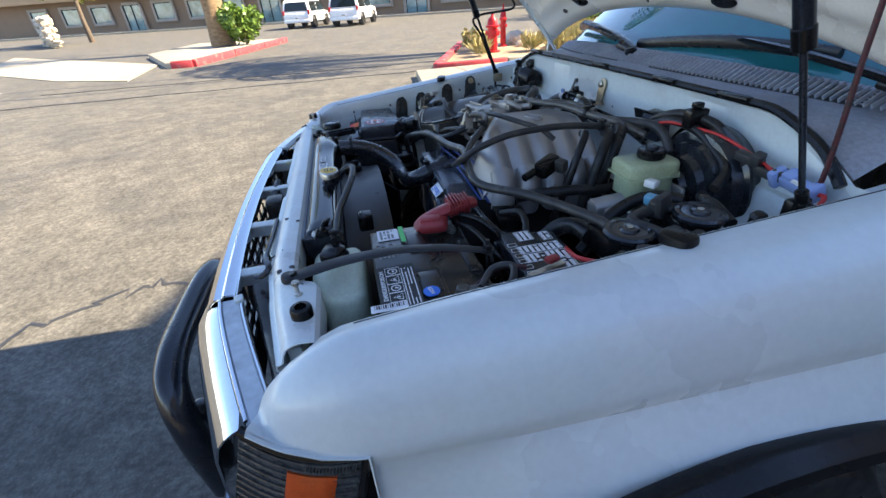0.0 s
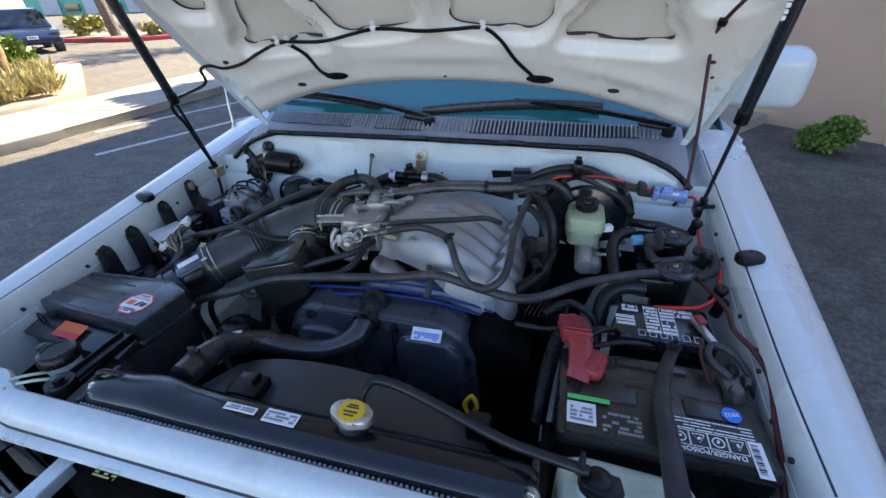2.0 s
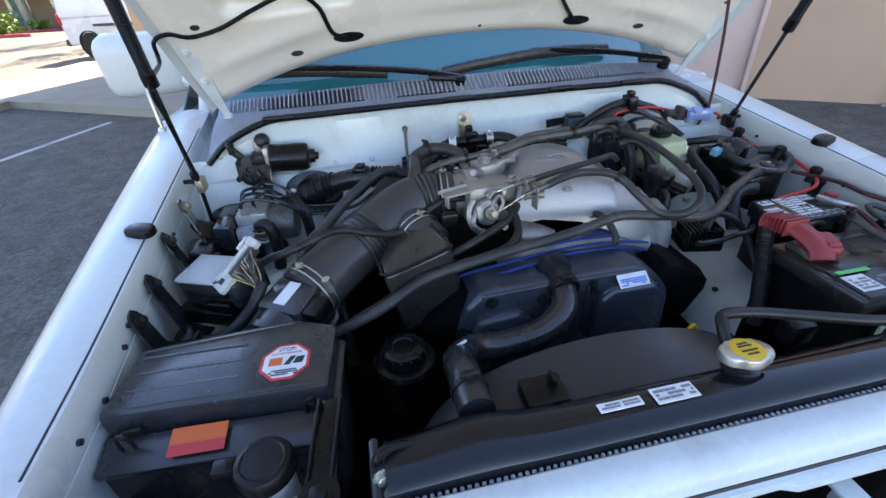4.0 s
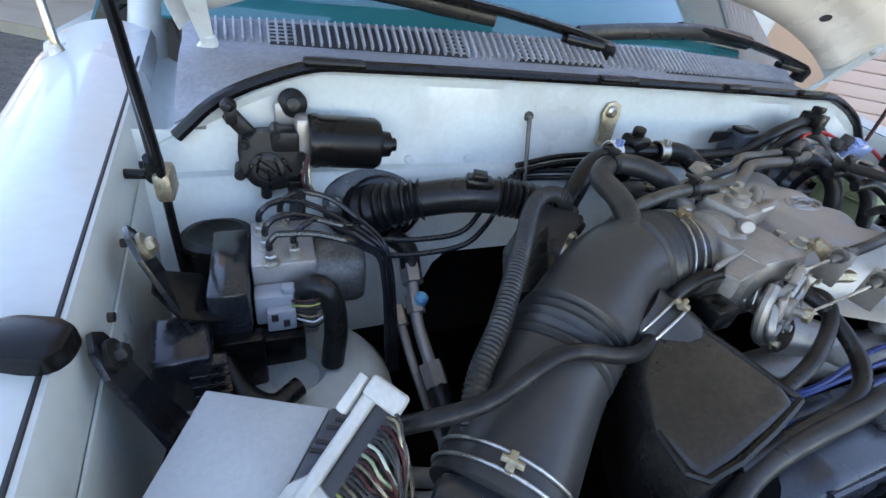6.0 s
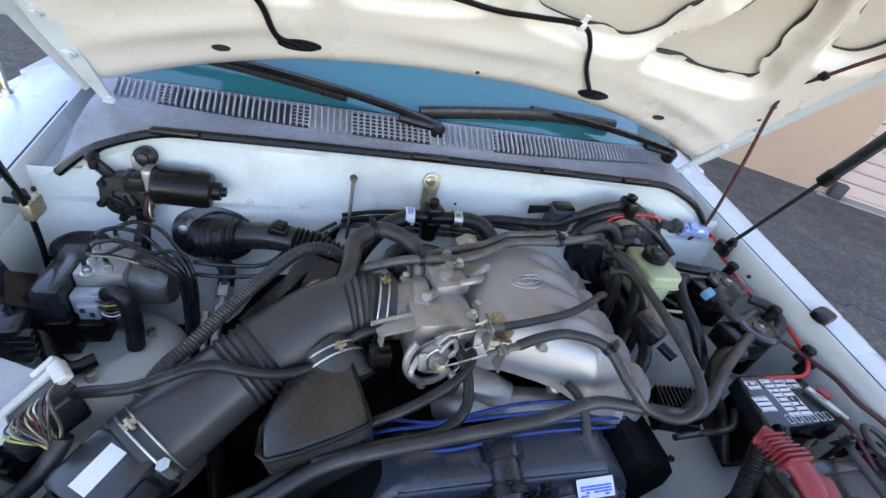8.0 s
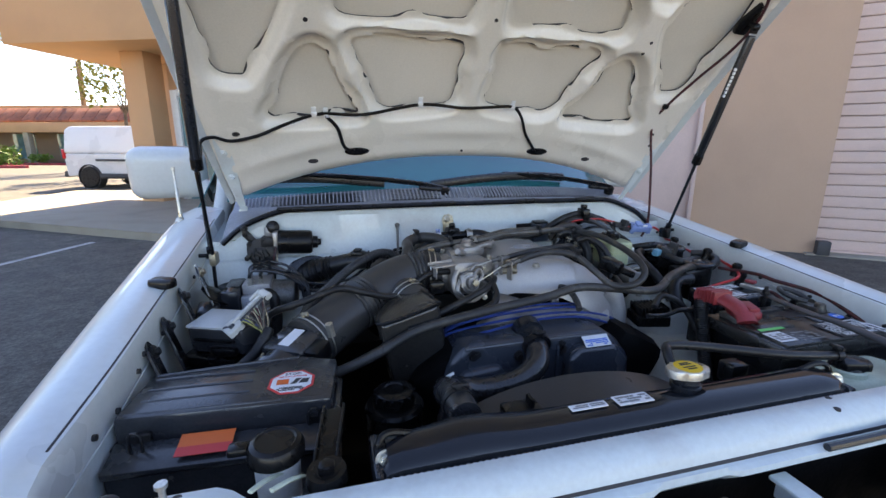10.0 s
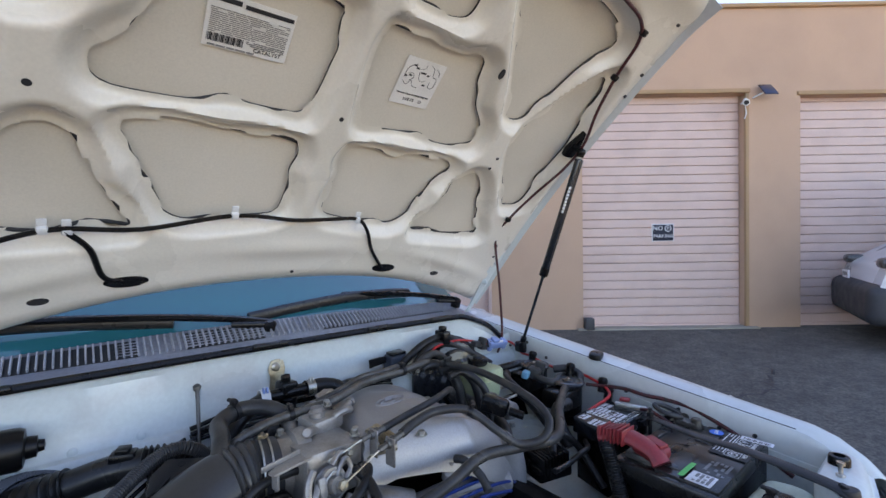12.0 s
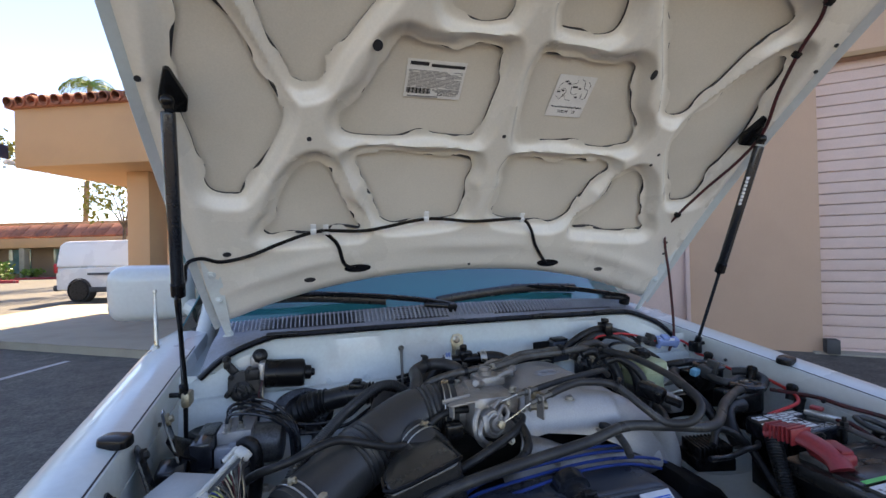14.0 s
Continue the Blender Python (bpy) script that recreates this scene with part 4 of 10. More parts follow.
# hinges: a flat bolted arm that leaves the bonnet's rear corner for the gutter beside the cowl
for s in (-1, 1):
    a, b = hood(s * 0.628, 0.285, -0.006), hood(s * 0.612, 0.055, 0.004)
    d = b - a
    hm = frame_at(a, d, Vector((s, 0, 0)))
    bm = B()
    prism(bm, [(-0.004, -0.016), (0.0, 0.015), (0.07, 0.018), (d.length * 0.7, 0.014), (d.length, 0.009), (d.length + 0.004, -0.006), (d.length * 0.7, -0.011), (0.07, -0.017)], 0.005, hm @ Matrix.Translation((0, 0, -0.0025)), 0.0015)
    tube(bm, [b - d * 0.05, b, (s * 0.622, 1.165, 1.075), (s * 0.634, 1.125, 1.045)], 0.010, 8, 6, flat=0.5)
    hinge = part("hinge", bm, PAINT_IN, bonnet, "white painted bonnet hinge")
    for f in (0.17, 0.50):
        bm = B()
        q = a + d * f
        lathe(bm, q + hn * 0.001, hn, [(0, 0.0095), (0.004, 0.0095), (0.005, 0.008)], 16)
        hexbolt(bm, q + hn * 0.004, hn, 0.0062, 0.005)
        part("hinge_bolt", bm, PAINT_IN, hinge)

# plain rear of the body
for x in (-1, 1):
    rows = [[(x * (0.845 - 0.02 * (z - 0.6)), y, z) for z in (0.45, 0.6, 0.8, 0.98, 1.07)] for y in (2.5, 3.2, 3.9, 4.45)]
    side_panel = part("rear_side", sheet(B(), rows, 0.02 * x), PAINT, truck)
    rows = [[(x * (0.80 - 0.3 * (z - 1.06)), y - 0.25 * (z - 1.06) * (y > 4), z) for z in (1.06, 1.2, 1.4, 1.58)] for y in (2.56, 3.2, 3.8, 4.4)]
    part("side_window", sheet(B(), rows, 0.004 * x), GLASS, side_panel)
    bm = B()
    lathe(bm, (x * 0.60, 3.45, 0.37), (x, 0, 0), [(0, 0.24), (0.01, 0.34), (0.05, 0.37), (0.19, 0.37), (0.23, 0.34), (0.24, 0.24)], 40)
    wheel = part("wheel", bm, RUBBER, truck, "black all-terrain tyre")
    bm = B()
    lathe(bm, (x * 0.70, 3.45, 0.37), (x, 0, 0), [(0, 0.05), (0.02, 0.2), (0.12, 0.235), (0.13, 0.22), (0.10, 0.1), (0.12, 0.05)], 30)
    part("rim", bm, STEEL, wheel)
bm = B()
box(bm, (0, 3.69, 1.70), (1.25, 1.48, 0.07), 0.03)
part("rear_roof", bm, PAINT, truck)
bm = B()
box(bm, (0, 4.44, 0.80), (1.62, 0.06, 0.62), 0.02)
part("tailgate", bm, PAINT, truck)
rows = [[((0.80 - 0.3 * (z - 1.06)) * x, 4.415 - 0.25 * (z - 1.06), z) for z in (1.06, 1.25, 1.45, 1.66)] for x in (-1, -0.5, 0, 0.5, 1)]
part("rear_window", sheet(B(), rows, 0.01), GLASS, truck)

# ---- ground, building and surroundings ----
ASPHALT = material("worn_asphalt", (0.128, 0.119, 0.102), 0.85, vary=0.20, scale=1.1, fine=70, bump=0.7, tint=(0.086, 0.081, 0.071), rvary=0.08, blotch=0.62)
# open aggregate and worn patches in the asphalt
t = ASPHALT.node_tree
bsdf = t.nodes["Principled BSDF"]
src = t.nodes["Texture Coordinate"].outputs["Object"]
under = bsdf.inputs["Base Color"].links[0].from_socket
for kind, size, detail, lo, hi, f0, f1 in (("ShaderNodeTexNoise", 5.0, 8.0, 0.80, 1.16, 0.36, 0.64), ("ShaderNodeTexNoise", 34.0, 5.0, 0.74, 1.26, 0.36, 0.64), ("ShaderNodeTexVoronoi", 85.0, 0.0, 1.14, 0.84, 0.12, 0.55)):
    tex = t.nodes.new(kind)
    tex.inputs["Scale"].default_value = size
    if detail:
        tex.inputs["Detail"].default_value = detail
    t.links.new(src, tex.inputs["Vector"])
    rng = t.nodes.new("ShaderNodeMapRange")
    rng.inputs["From Min"].default_value, rng.inputs["From Max"].default_value = f0, f1
    rng.inputs["To Min"].default_value, rng.inputs["To Max"].default_value = lo, hi
    t.links.new(tex.outputs[0], rng.inputs["Value"])
    mul = t.nodes.new("ShaderNodeMix")
    mul.data_type, mul.blend_type = 'RGBA', 'MULTIPLY'
    mul.inputs[0].default_value = 1.0
    t.links.new(under, mul.inputs[6]), t.links.new(rng.outputs[0], mul.inputs[7])
    under = mul.outputs[2]
t.links.new(under, bsdf.inputs["Base Color"])
STUCCO = material("tan_stucco", (0.53, 0.345, 0.235), 0.85, vary=0.06, scale=1.2, fine=160, bump=0.25, tint=(0.48, 0.31, 0.21))
STUCCOTRIM = material("darker_tan_trim", (0.42, 0.26, 0.14), 0.8, vary=0.06, scale=2, fine=160, bump=0.1)
PINKDOOR = material("dusty_pink_shutter", (0.64, 0.462, 0.395), 0.5, vary=0.06, scale=2.5, fine=90, bump=0.05, tint=(0.575, 0.41, 0.35))
CONCRETE = material("pale_concrete", (0.33, 0.30, 0.24), 0.85, vary=0.1, scale=2, fine=120, bump=0.2, tint=(0.27, 0.24, 0.19))
bm = B()
gr = [[bm.verts.new((x, y, -0.02)) for y in (-300, -40, -8, 0, 8, 40, 300)] for x in (-300, -40, -8, 0, 8, 40, 300)]
for i in range(6):
    for j in range(6):
        bm.faces.new((gr[i][j], gr[i + 1][j], gr[i + 1][j + 1], gr[i][j + 1]))
single("ground", bm, ASPHALT, "worn grey asphalt car park with cracks", "ground", kind="structure")

WU = Vector((0.762, -0.648, 0))          # along the garage wall
WN = Vector((-0.648, -0.762, 0))         # out of the wall, towards the truck
WO = Vector((5.44, 3.735, 0))            # lower corner of the first roll-up door


def wall_at(s, out=0.0, z=0.0):
    return WO + WU * s + WN * out + Vector((0, 0, z))


WR = Matrix((WU, -WN, Vector((0, 0, 1)))).transposed()
TOP = 4.75
bm = B()
DOORS = [(-2.45, -1.42, 2.15, 0.06), (0.0, 2.45, 3.50, 0.16), (3.26, 5.7, 3.45, 0.16)]
edges = [-9.0]
for a, b, h, d in DOORS:
    edges += [a, b]
edges.append(14.0)
for k in range(0, len(edges), 2):
    a, b = edges[k], edges[k + 1]
    box(bm, wall_at((a + b) / 2, -0.15, TOP / 2 - 0.1), (b - a, 0.30, TOP + 0.2), 0, WR)
for a, b, h, d in DOORS:
    box(bm, wall_at((a + b) / 2, -0.15, (TOP + h) / 2), (b - a, 0.30, TOP - h), 0, WR)
garage = single("garage_wall", bm, STUCCO, "tan stucco wall of a low garage building", "wall", kind="structure", smooth=0)
bm = B()
box(bm, wall_at(2.5, -4.2, TOP / 2), (23.0, 7.8, TOP - 0.2), 0, WR)
part("building_core", bm, STUCCO, garage, smooth=0)
bm = B()
box(bm, wall_at(2.5, -0.13, TOP + 0.03), (23.1, 0.36, 0.06), 0.01, WR)
part("parapet_cap", bm, STUCCOTRIM, garage, "thin metal parapet cap")
for n, (a, b, h, d) in enumerate(DOORS[1:]):
    door = thing("roller_door", "closed dusty pink corrugated roll-up door", "garage door", wall_at((a + b) / 2, -d, 0), "roll-up doors")
    k = 0
    z = 0.02
    mesh = None
    while z < h:
        bm = B()
        hh = 0.133
        prism(bm, [(-0.02, 0.0), (0.004, 0.003), (0.011, 0.012), (0.013, 0.06), (0.011, hh - 0.010), (0.004, hh - 0.002), (-0.02, hh)], b - a - 0.02,
              frame_at(wall_at(b - 0.01, -d, z), WN, (0, 0, 1)))
        part("slat", bm, PINKDOOR, door, smooth=0)
        z += hh + 0.002
    bm = B()
    box(bm, wall_at((a + b) / 2, -d + 0.02, 0.0), (b - a - 0.02, 0.05, 0.05), 0.01, WR)
    part("bottom_rail", bm, PINKDOOR, door)
    bm = B()
    box(bm, wall_at((a + b) / 2, 0.005, h + 0.03), (b - a + 0.1, 0.05, 0.06), 0.006, WR)
    box(bm, wall_at(b + 0.02, -0.02, h / 2), (0.05, 0.05, h), 0.006, WR)
    part("door_trim", bm, STUCCOTRIM, door)
side = thing("service_door", "closed flush pink painted steel door", "door", wall_at(-1.93, 0, 0))
bm = B()
box(bm, wall_at(-1.935, -0.05, 1.07), (1.01, 0.045, 2.12), 0.004, WR)
part("door_leaf", bm, PINKDOOR, side)
bm = B()
box(bm, wall_at(-2.46, 0.0, 1.07), (0.05, 0.10, 2.2), 0.006, WR)
box(bm, wall_at(-1.41, 0.0, 1.07), (0.05, 0.10, 2.2), 0.006, WR)
box(bm, wall_at(-1.935, 0.0, 2.16), (1.1, 0.10, 0.05), 0.006, WR)
part("door_frame", bm, PINKDOOR, side)

# unseen tall block behind the garages, added to cast shade over the truck
TU = Vector((0.91, -0.41, 0)).normalized()
bm = B()
box(bm, Vector((-0.75, 10.66, 5.0)) + Vector((0.41, 0.91, 0)) * 3.0, (7.6, 6.0, 9.8), 0, Matrix((TU, Vector((-TU.y, TU.x, 0)), Vector((0, 0, 1)))).transposed())
part("shade_block", bm, STUCCO, garage, smooth=0)

# ---- the engine ----
def hose(name, pts, r, mat, label, category="hose", seg=12, sub=8, corr=0.0, pitch=0.006, flat=1.0, clamps=()):
    """A hose, cable or pipe as a thing of its own; corr gives it ribs; clamps: fractions of the way with a steel band."""
    bm = B()
    if corr:
        tube(bm, pts, r, seg, sub, radius=lambda d, w: r + corr * math.sin(d / pitch * math.tau), resample=pitch / 5)
    else:
        tube(bm, pts, r, seg, sub, flat=flat)
    ob = single(name, bm, mat, label, category)
    path = smooth_path(pts, 12)
    for f in clamps:
        i = min(len(path) - 2, max(1, int(f * (len(path) - 1))))
        band(path[i], path[i + 1] - path[i - 1], r, ob)
    return ob


def band(at, axis, r, parent, mat=None, wide=0.008):
    bm = B()
    x, y, a = basis(axis)
    lathe(bm, Vector(at) - a * wide / 2, a, [(0, r), (0, r + 0.0018), (wide, r + 0.0018), (wide, r)], 22, cap=False)
    box(bm, Vector(at) + y * (r + 0.005), (0.012, 0.009, wide), 0.002, Matrix((x, y, a)).transposed())
    cyl(bm, Vector(at) + y * (r + 0.006) - x * 0.009, Vector(at) + y * (r + 0.006) + x * 0.012, 0.0032, seg=8)
    return part("hose_clamp", bm, mat or DARKSTEEL, parent, "dark steel hose clamp")


engine = thing("engine", "dusty V6 engine with a cast aluminium intake and black timing cover", "engine", (0, 0.65, 0.6))
# block and valve covers near-black: the bay's shade is in their colour
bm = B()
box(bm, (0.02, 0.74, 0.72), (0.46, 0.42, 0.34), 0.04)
part("engine_block", bm, BAYDARK, engine, "near-black engine block, bay shade in its colour")
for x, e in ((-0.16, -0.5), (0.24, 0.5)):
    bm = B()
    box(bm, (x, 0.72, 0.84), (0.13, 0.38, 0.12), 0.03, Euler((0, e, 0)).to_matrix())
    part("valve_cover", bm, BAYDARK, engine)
# added near-black block that darkens the open gap behind the engine
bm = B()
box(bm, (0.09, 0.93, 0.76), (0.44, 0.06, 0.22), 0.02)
part("rear_gap_block", bm, BAYDARK, engine, "added near-black block darkening the gap behind the engine")
# timing cover
bm = B()
prism(bm, [(-0.205, 0.70), (-0.198, 0.855), (-0.178, 0.895), (-0.145, 0.925), (0.135, 0.925), (0.172, 0.900), (0.205, 0.858), (0.212, 0.70)], 0.075,
      Matrix.Translation((0, 0.578, 0)) @ Matrix(((1, 0, 0, 0), (0, 0, -1, 0), (0, 1, 0, 0), (0, 0, 0, 1))), 0.014, 3)
cover = part("timing_cover", bm, TIMING, engine, "satin black plastic timing cover")
bm = B()
FR = Matrix.Translation((0, 0.506, 0)) @ Matrix(((1, 0, 0, 0), (0, 0, -1, 0), (0, 1, 0, 0), (0, 0, 0, 1)))
prism(bm, [(-0.175, 0.76), (-0.172, 0.85), (-0.155, 0.878), (-0.09, 0.884), (-0.062, 0.86), (-0.055, 0.76)], 0.02, FR, 0.010, 3)
part("cover_boss", bm, TIMING, cover)
bm = B()
prism(bm, [(0.045, 0.74), (0.05, 0.88), (0.075, 0.905), (0.150, 0.903), (0.182, 0.868), (0.188, 0.74)], 0.028, FR, 0.012, 3)
part("cover_boss", bm, TIMING, cover)
for x, z in ((-0.135, 0.915), (-0.045, 0.905), (0.045, 0.907), (0.128, 0.914), (0.185, 0.86), (-0.185, 0.86)):
    bm = B()
    lathe(bm, (x, 0.506, z - 0.012), (0, -1, 0), [(0, 0.010), (0.006, 0.010), (0.006, 0.006), (0.012, 0.006)], 12)
    part("cover_bolt", bm, DARKSTEEL, cover)
m = frame_at((0.112, 0.4795, 0.893), (1, 0.03, 0), (0, 0.75, 0.66))
m = frame_at((0.112, 0.490, 0.9105), (1, 0.02, 0), (0, 0.80, 0.6))
bm = B()
box(bm, m.translation, (0.056, 0.024, 0.001), 0, m.to_3x3())
lab = part("cover_label", bm, LABEL, cover, "pale blue printed label")
bm = B()
bars(bm, m @ Matrix.Translation((0, -0.003, 0.0007)), 4, 0.048, 0.014, seed=3)
part("label_print", bm, BLUEINK, lab)
# raised rims and screws of the timing cover
bm = B()
for pts in (((-0.170, 0.5045, 0.80), (-0.166, 0.500, 0.846), (-0.150, 0.497, 0.872), (-0.092, 0.497, 0.878), (-0.066, 0.500, 0.856), (-0.060, 0.5045, 0.80)),
            ((0.052, 0.4975, 0.79), (0.056, 0.491, 0.874), (0.078, 0.488, 0.899), (0.147, 0.488, 0.897), (0.177, 0.491, 0.864), (0.183, 0.4975, 0.79))):
    tube(bm, pts, 0.0042, 8, 5)
tube(bm, [(-0.150, 0.5055, 0.916), (-0.05, 0.5050, 0.918), (0.06, 0.5050, 0.918), (0.135, 0.5055, 0.916)], 0.0040, 8, 4)
part("cover_rim", bm, TIMING, cover, "raised moulded rim")
for x in (-0.035, 0.036):
    bm = box(B(), (x, 0.5035, 0.855), (0.006, 0.012, 0.10), 0.002)
    part("cover_rib", bm, TIMING, cover)
for x, z in ((-0.128, 0.906), (0.044, 0.908)):
    bm = B()
    lathe(bm, (x, 0.503, z), (0, -1, 0.1), [(-0.004, 0.006), (0.003, 0.006), (0.004, 0.005)], 16)
    hexbolt(bm, (x, 0.499, z), (0, -1, 0.1), 0.004, 0.004)
    part("cover_screw", bm, DARKSTEEL, cover)
# water neck
bm = B()
lathe(bm, (0.003, 0.565, 0.925), (0, -1, -0.25), [(-0.01, 0.030), (0.012, 0.030), (0.014, 0.024), (0.05, 0.0235)], 22)
cover.location = (0.014, 0.022, 0.003)
neck = part("water_neck", bm, BLACKG, engine)
band((0.003, 0.520, 0.914), (0, -1, -0.3), 0.0255, neck, DARKSTEEL, 0.011)

# intake plenum and runners
LOBES = (0.862, 0.806, 0.752, 0.697, 0.640)


def plenum_point(a, b):
    """On the cast plenum: a from the throttle side to the runners, b from front to back."""
    x = -0.028 + 0.288 * a
    front = 0.668 - 0.070 * min(1.0, max(0.0, (x + 0.01) / 0.15)) ** 1.3
    back = 0.845 + 0.045 * min(1.0, max(0.0, (x + 0.02) / 0.10))
    y = front + (back - front) * b
    near = min(1.0, min(abs(y - c) for c in LOBES) / 0.0275)
    lobe = 0.5 * near ** 2 + 0.5 * (0.5 - 0.5 * math.cos(near * math.pi))
    grow = min(1.0, max(0.0, (x - 0.075) / 0.07))
    z = 1.046 - 0.016 * max(0.0, 0.02 - x) / 0.05 - 0.105 * max(0.0, (x - 0.095) / 0.165) ** 2.1 - 0.013 * lobe * grow
    edge = min((y - front) / 0.050, (back - y) / 0.03, (x + 0.03) / 0.02)
    z -= 0.075 * (1 - min(1.0, max(0.0, edge))) ** 2.4
    return (x - 0.012 * lobe * grow * max(0.0, (x - 0.12) / 0.14), y, z)


bm = sheet(B(), [[plenum_point(i / 48, k / 70) for k in range(71)] for i in range(49)], 0.004)
plenum = part("intake_plenum", bm, ALU, engine, "cast aluminium intake plenum")
for y in LOBES:
    bm = B()
    tube(bm, [(0.222, y, 0.972), (0.246, y - 0.004, 0.945), (0.252, y - 0.008, 0.905), (0.244, y - 0.010, 0.86)], 0.0255, 18, 6)
    part("intake_runner", bm, ALU, plenum, "curved cast aluminium runner")
bm = B()
m = frame_at((0.080, 0.770, 1.0462), (1, 0.15, 0), (-0.15, 1, 0))
for a, b in ((0.030, 0.016), (0.010, 0.015), (0.022, 0.0065)):
    ring = smooth_path([m @ Vector((a * math.cos(k * math.tau / 12), b * math.sin(k * math.tau / 12), 0)) for k in range(13)], 3)
    tube(bm, ring, 0.0016, 6, 1)
part("cast_emblem", bm, ALU, plenum, "raised oval casting mark")
for x, y, z in ((-0.012, 0.73, 1.030), (0.0, 0.825, 1.032), (0.06, 0.650, 1.030), (0.10, 0.865, 1.036)):
    bm = B()
    hexbolt(bm, (x, y, z), r=0.006)
    part("plenum_bolt", bm, STEEL, plenum)
bm = B()
tube(bm, [(-0.055, 0.650, 0.90), (-0.02, 0.636, 0.925), (0.05, 0.625, 0.938), (0.14, 0.615, 0.940), (0.215, 0.612, 0.925)], 0.024, 18, 6)
tube(bm, [(-0.03, 0.66, 0.96), (0.0, 0.645, 0.955), (0.03, 0.63, 0.945)], 0.026, 14, 5)
lower = part("lower_manifold", bm, ALUD, engine, "cast aluminium lower manifold")
lower.location = (0, 0.010, -0.014)
bm = B()
lathe(bm, (0.102, 0.628, 0.965), (0, -0.3, 1), [(0, 0.010), (0.012, 0.010), (0.016, 0.0065), (0.034, 0.0065)], 16)
part("vacuum_port", bm, ALU, lower)

# throttle body with its linkage
bm = B()
box(bm, (-0.075, 0.735, 1.004), (0.095, 0.110, 0.075), 0.012, Euler((0, 0.05, 0.1)).to_matrix())
lathe(bm, (-0.105, 0.748, 1.002), (-1, 0.05, -0.05), [(-0.02, 0.050), (0.0, 0.050), (0.004, 0.043), (0.03, 0.042)], 26)
box(bm, (-0.055, 0.765, 1.048), (0.055, 0.05, 0.022), 0.006, Euler((0, 0, 0.2)).to_matrix())
cyl(bm, (-0.09, 0.79, 1.03), (-0.09, 0.815, 1.045), 0.012)
cyl(bm, (-0.045, 0.79, 1.045), (-0.045, 0.79, 1.062), 0.010, round_=0.003)
box(bm, (-0.118, 0.800, 1.022), (0.024, 0.020, 0.026), 0.004, Euler((0.1, 0, 0.3)).to_matrix())
lathe(bm, (-0.062, 0.762, 1.056), (0, 0, 1), [(0, 0.013), (0.010, 0.013), (0.012, 0.010), (0.017, 0.010)], 18)
tube(bm, [(-0.045, 0.752, 1.050), (-0.028, 0.748, 1.060), (-0.010, 0.756, 1.058), (0.0, 0.77, 1.05)], 0.006, 10, 5)
throttle = part("throttle_body", bm, ALUD, engine, "dusty cast aluminium throttle body")
bm = B()
m = frame_at((-0.110, 0.690, 1.036), (1, 0.30, 0.0), (-0.3, 1, 0))
prism(bm, [(-0.056, -0.009), (0.060, -0.014), (0.066, 0.010), (0.02, 0.013), (-0.040, 0.010), (-0.056, 0.004)], 0.003, m, 0.001)
box(bm, m @ Vector((-0.050, -0.003, -0.009)), (0.004, 0.012, 0.022), 0.001, m.to_3x3())
box(bm, m @ Vector((-0.030, 0.012, 0.005)), (0.060, 0.003, 0.008), 0.001, m.to_3x3())
part("cable_bracket", bm, ALUD, throttle)
bm = B()
ax = Vector((0.25, -1, 0.25)).normalized()
c = Vector((-0.088, 0.668, 1.000))
lathe(bm, c, ax, [(-0.02, 0.010), (0.0, 0.010), (0.0, 0.022), (0.003, 0.024), (0.005, 0.020), (0.008, 0.020), (0.010, 0.024), (0.013, 0.022), (0.013, 0.012), (0.022, 0.011), (0.022, 0.005), (0.030, 0.005)], 26)
x, y, a = basis(ax)
ring = [c + a * 0.008 + x * (0.038 * math.cos(k * 0.36 + 2.3)) + y * (0.038 * math.sin(k * 0.36 + 2.3)) for k in range(10)]
tube(bm, ring, 0.0055, 8, 3)
tube(bm, [c + a * 0.014 + x * 0.02, c + a * 0.016 + x * 0.03 + y * 0.012, c + a * 0.014 + x * 0.022 + y * 0.026, c + a * 0.012], 0.004, 8, 4)
box(bm, c + a * 0.016 - x * 0.02 + y * 0.005, (0.012, 0.026, 0.006), 0.002, Matrix((x, y, a)).transposed())
part("throttle_cam", bm, ALUD, throttle, "dusty metal throttle cam")
bm = B()
tube(bm, [c - a * (0.026 - 0.0042 * k / 8) + x * 0.017 * math.cos(k * math.tau / 8) + y * 0.017 * math.sin(k * math.tau / 8) + a * (0.0035 * k / 8) for k in range(49)], 0.0014, 6, 1)
part("return_spring", bm, STEEL, throttle, "coiled return spring")
for k, (p0, p1, p2) in enumerate((((0.026, 0.006, 0.016), (0.040, -0.014, 0.014), (0.030, -0.034, 0.010)), ((-0.024, 0.010, 0.012), (-0.036, -0.010, 0.018), (-0.020, -0.030, 0.016)), ((0.0, 0.026, 0.014), (0.018, 0.036, 0.012), (0.036, 0.028, 0.006)))):
    bm = B()
    tube(bm, [c + x * q[0] + y * q[1] + a * q[2] for q in (p0, p1, p2)], 0.0042, 8, 5, flat=0.6)
    part("linkage_arm", bm, ALUD, throttle)
    bm = B()
    hexbolt(bm, c + x * p2[0] + y * p2[1] + a * (p2[2] + 0.002), a, 0.0045, 0.005)
    part("linkage_screw", bm, BRASS if k == 1 else STEEL, throttle)
for q in ((-0.03, 0.70, 1.040), (-0.115, 0.775, 1.040), (-0.035, 0.785, 1.062), (-0.075, 0.80, 1.046)):
    bm = B()
    hexbolt(bm, q, (0, 0, 1), 0.0055, 0.008)
    part("body_screw", bm, STEEL, throttle)
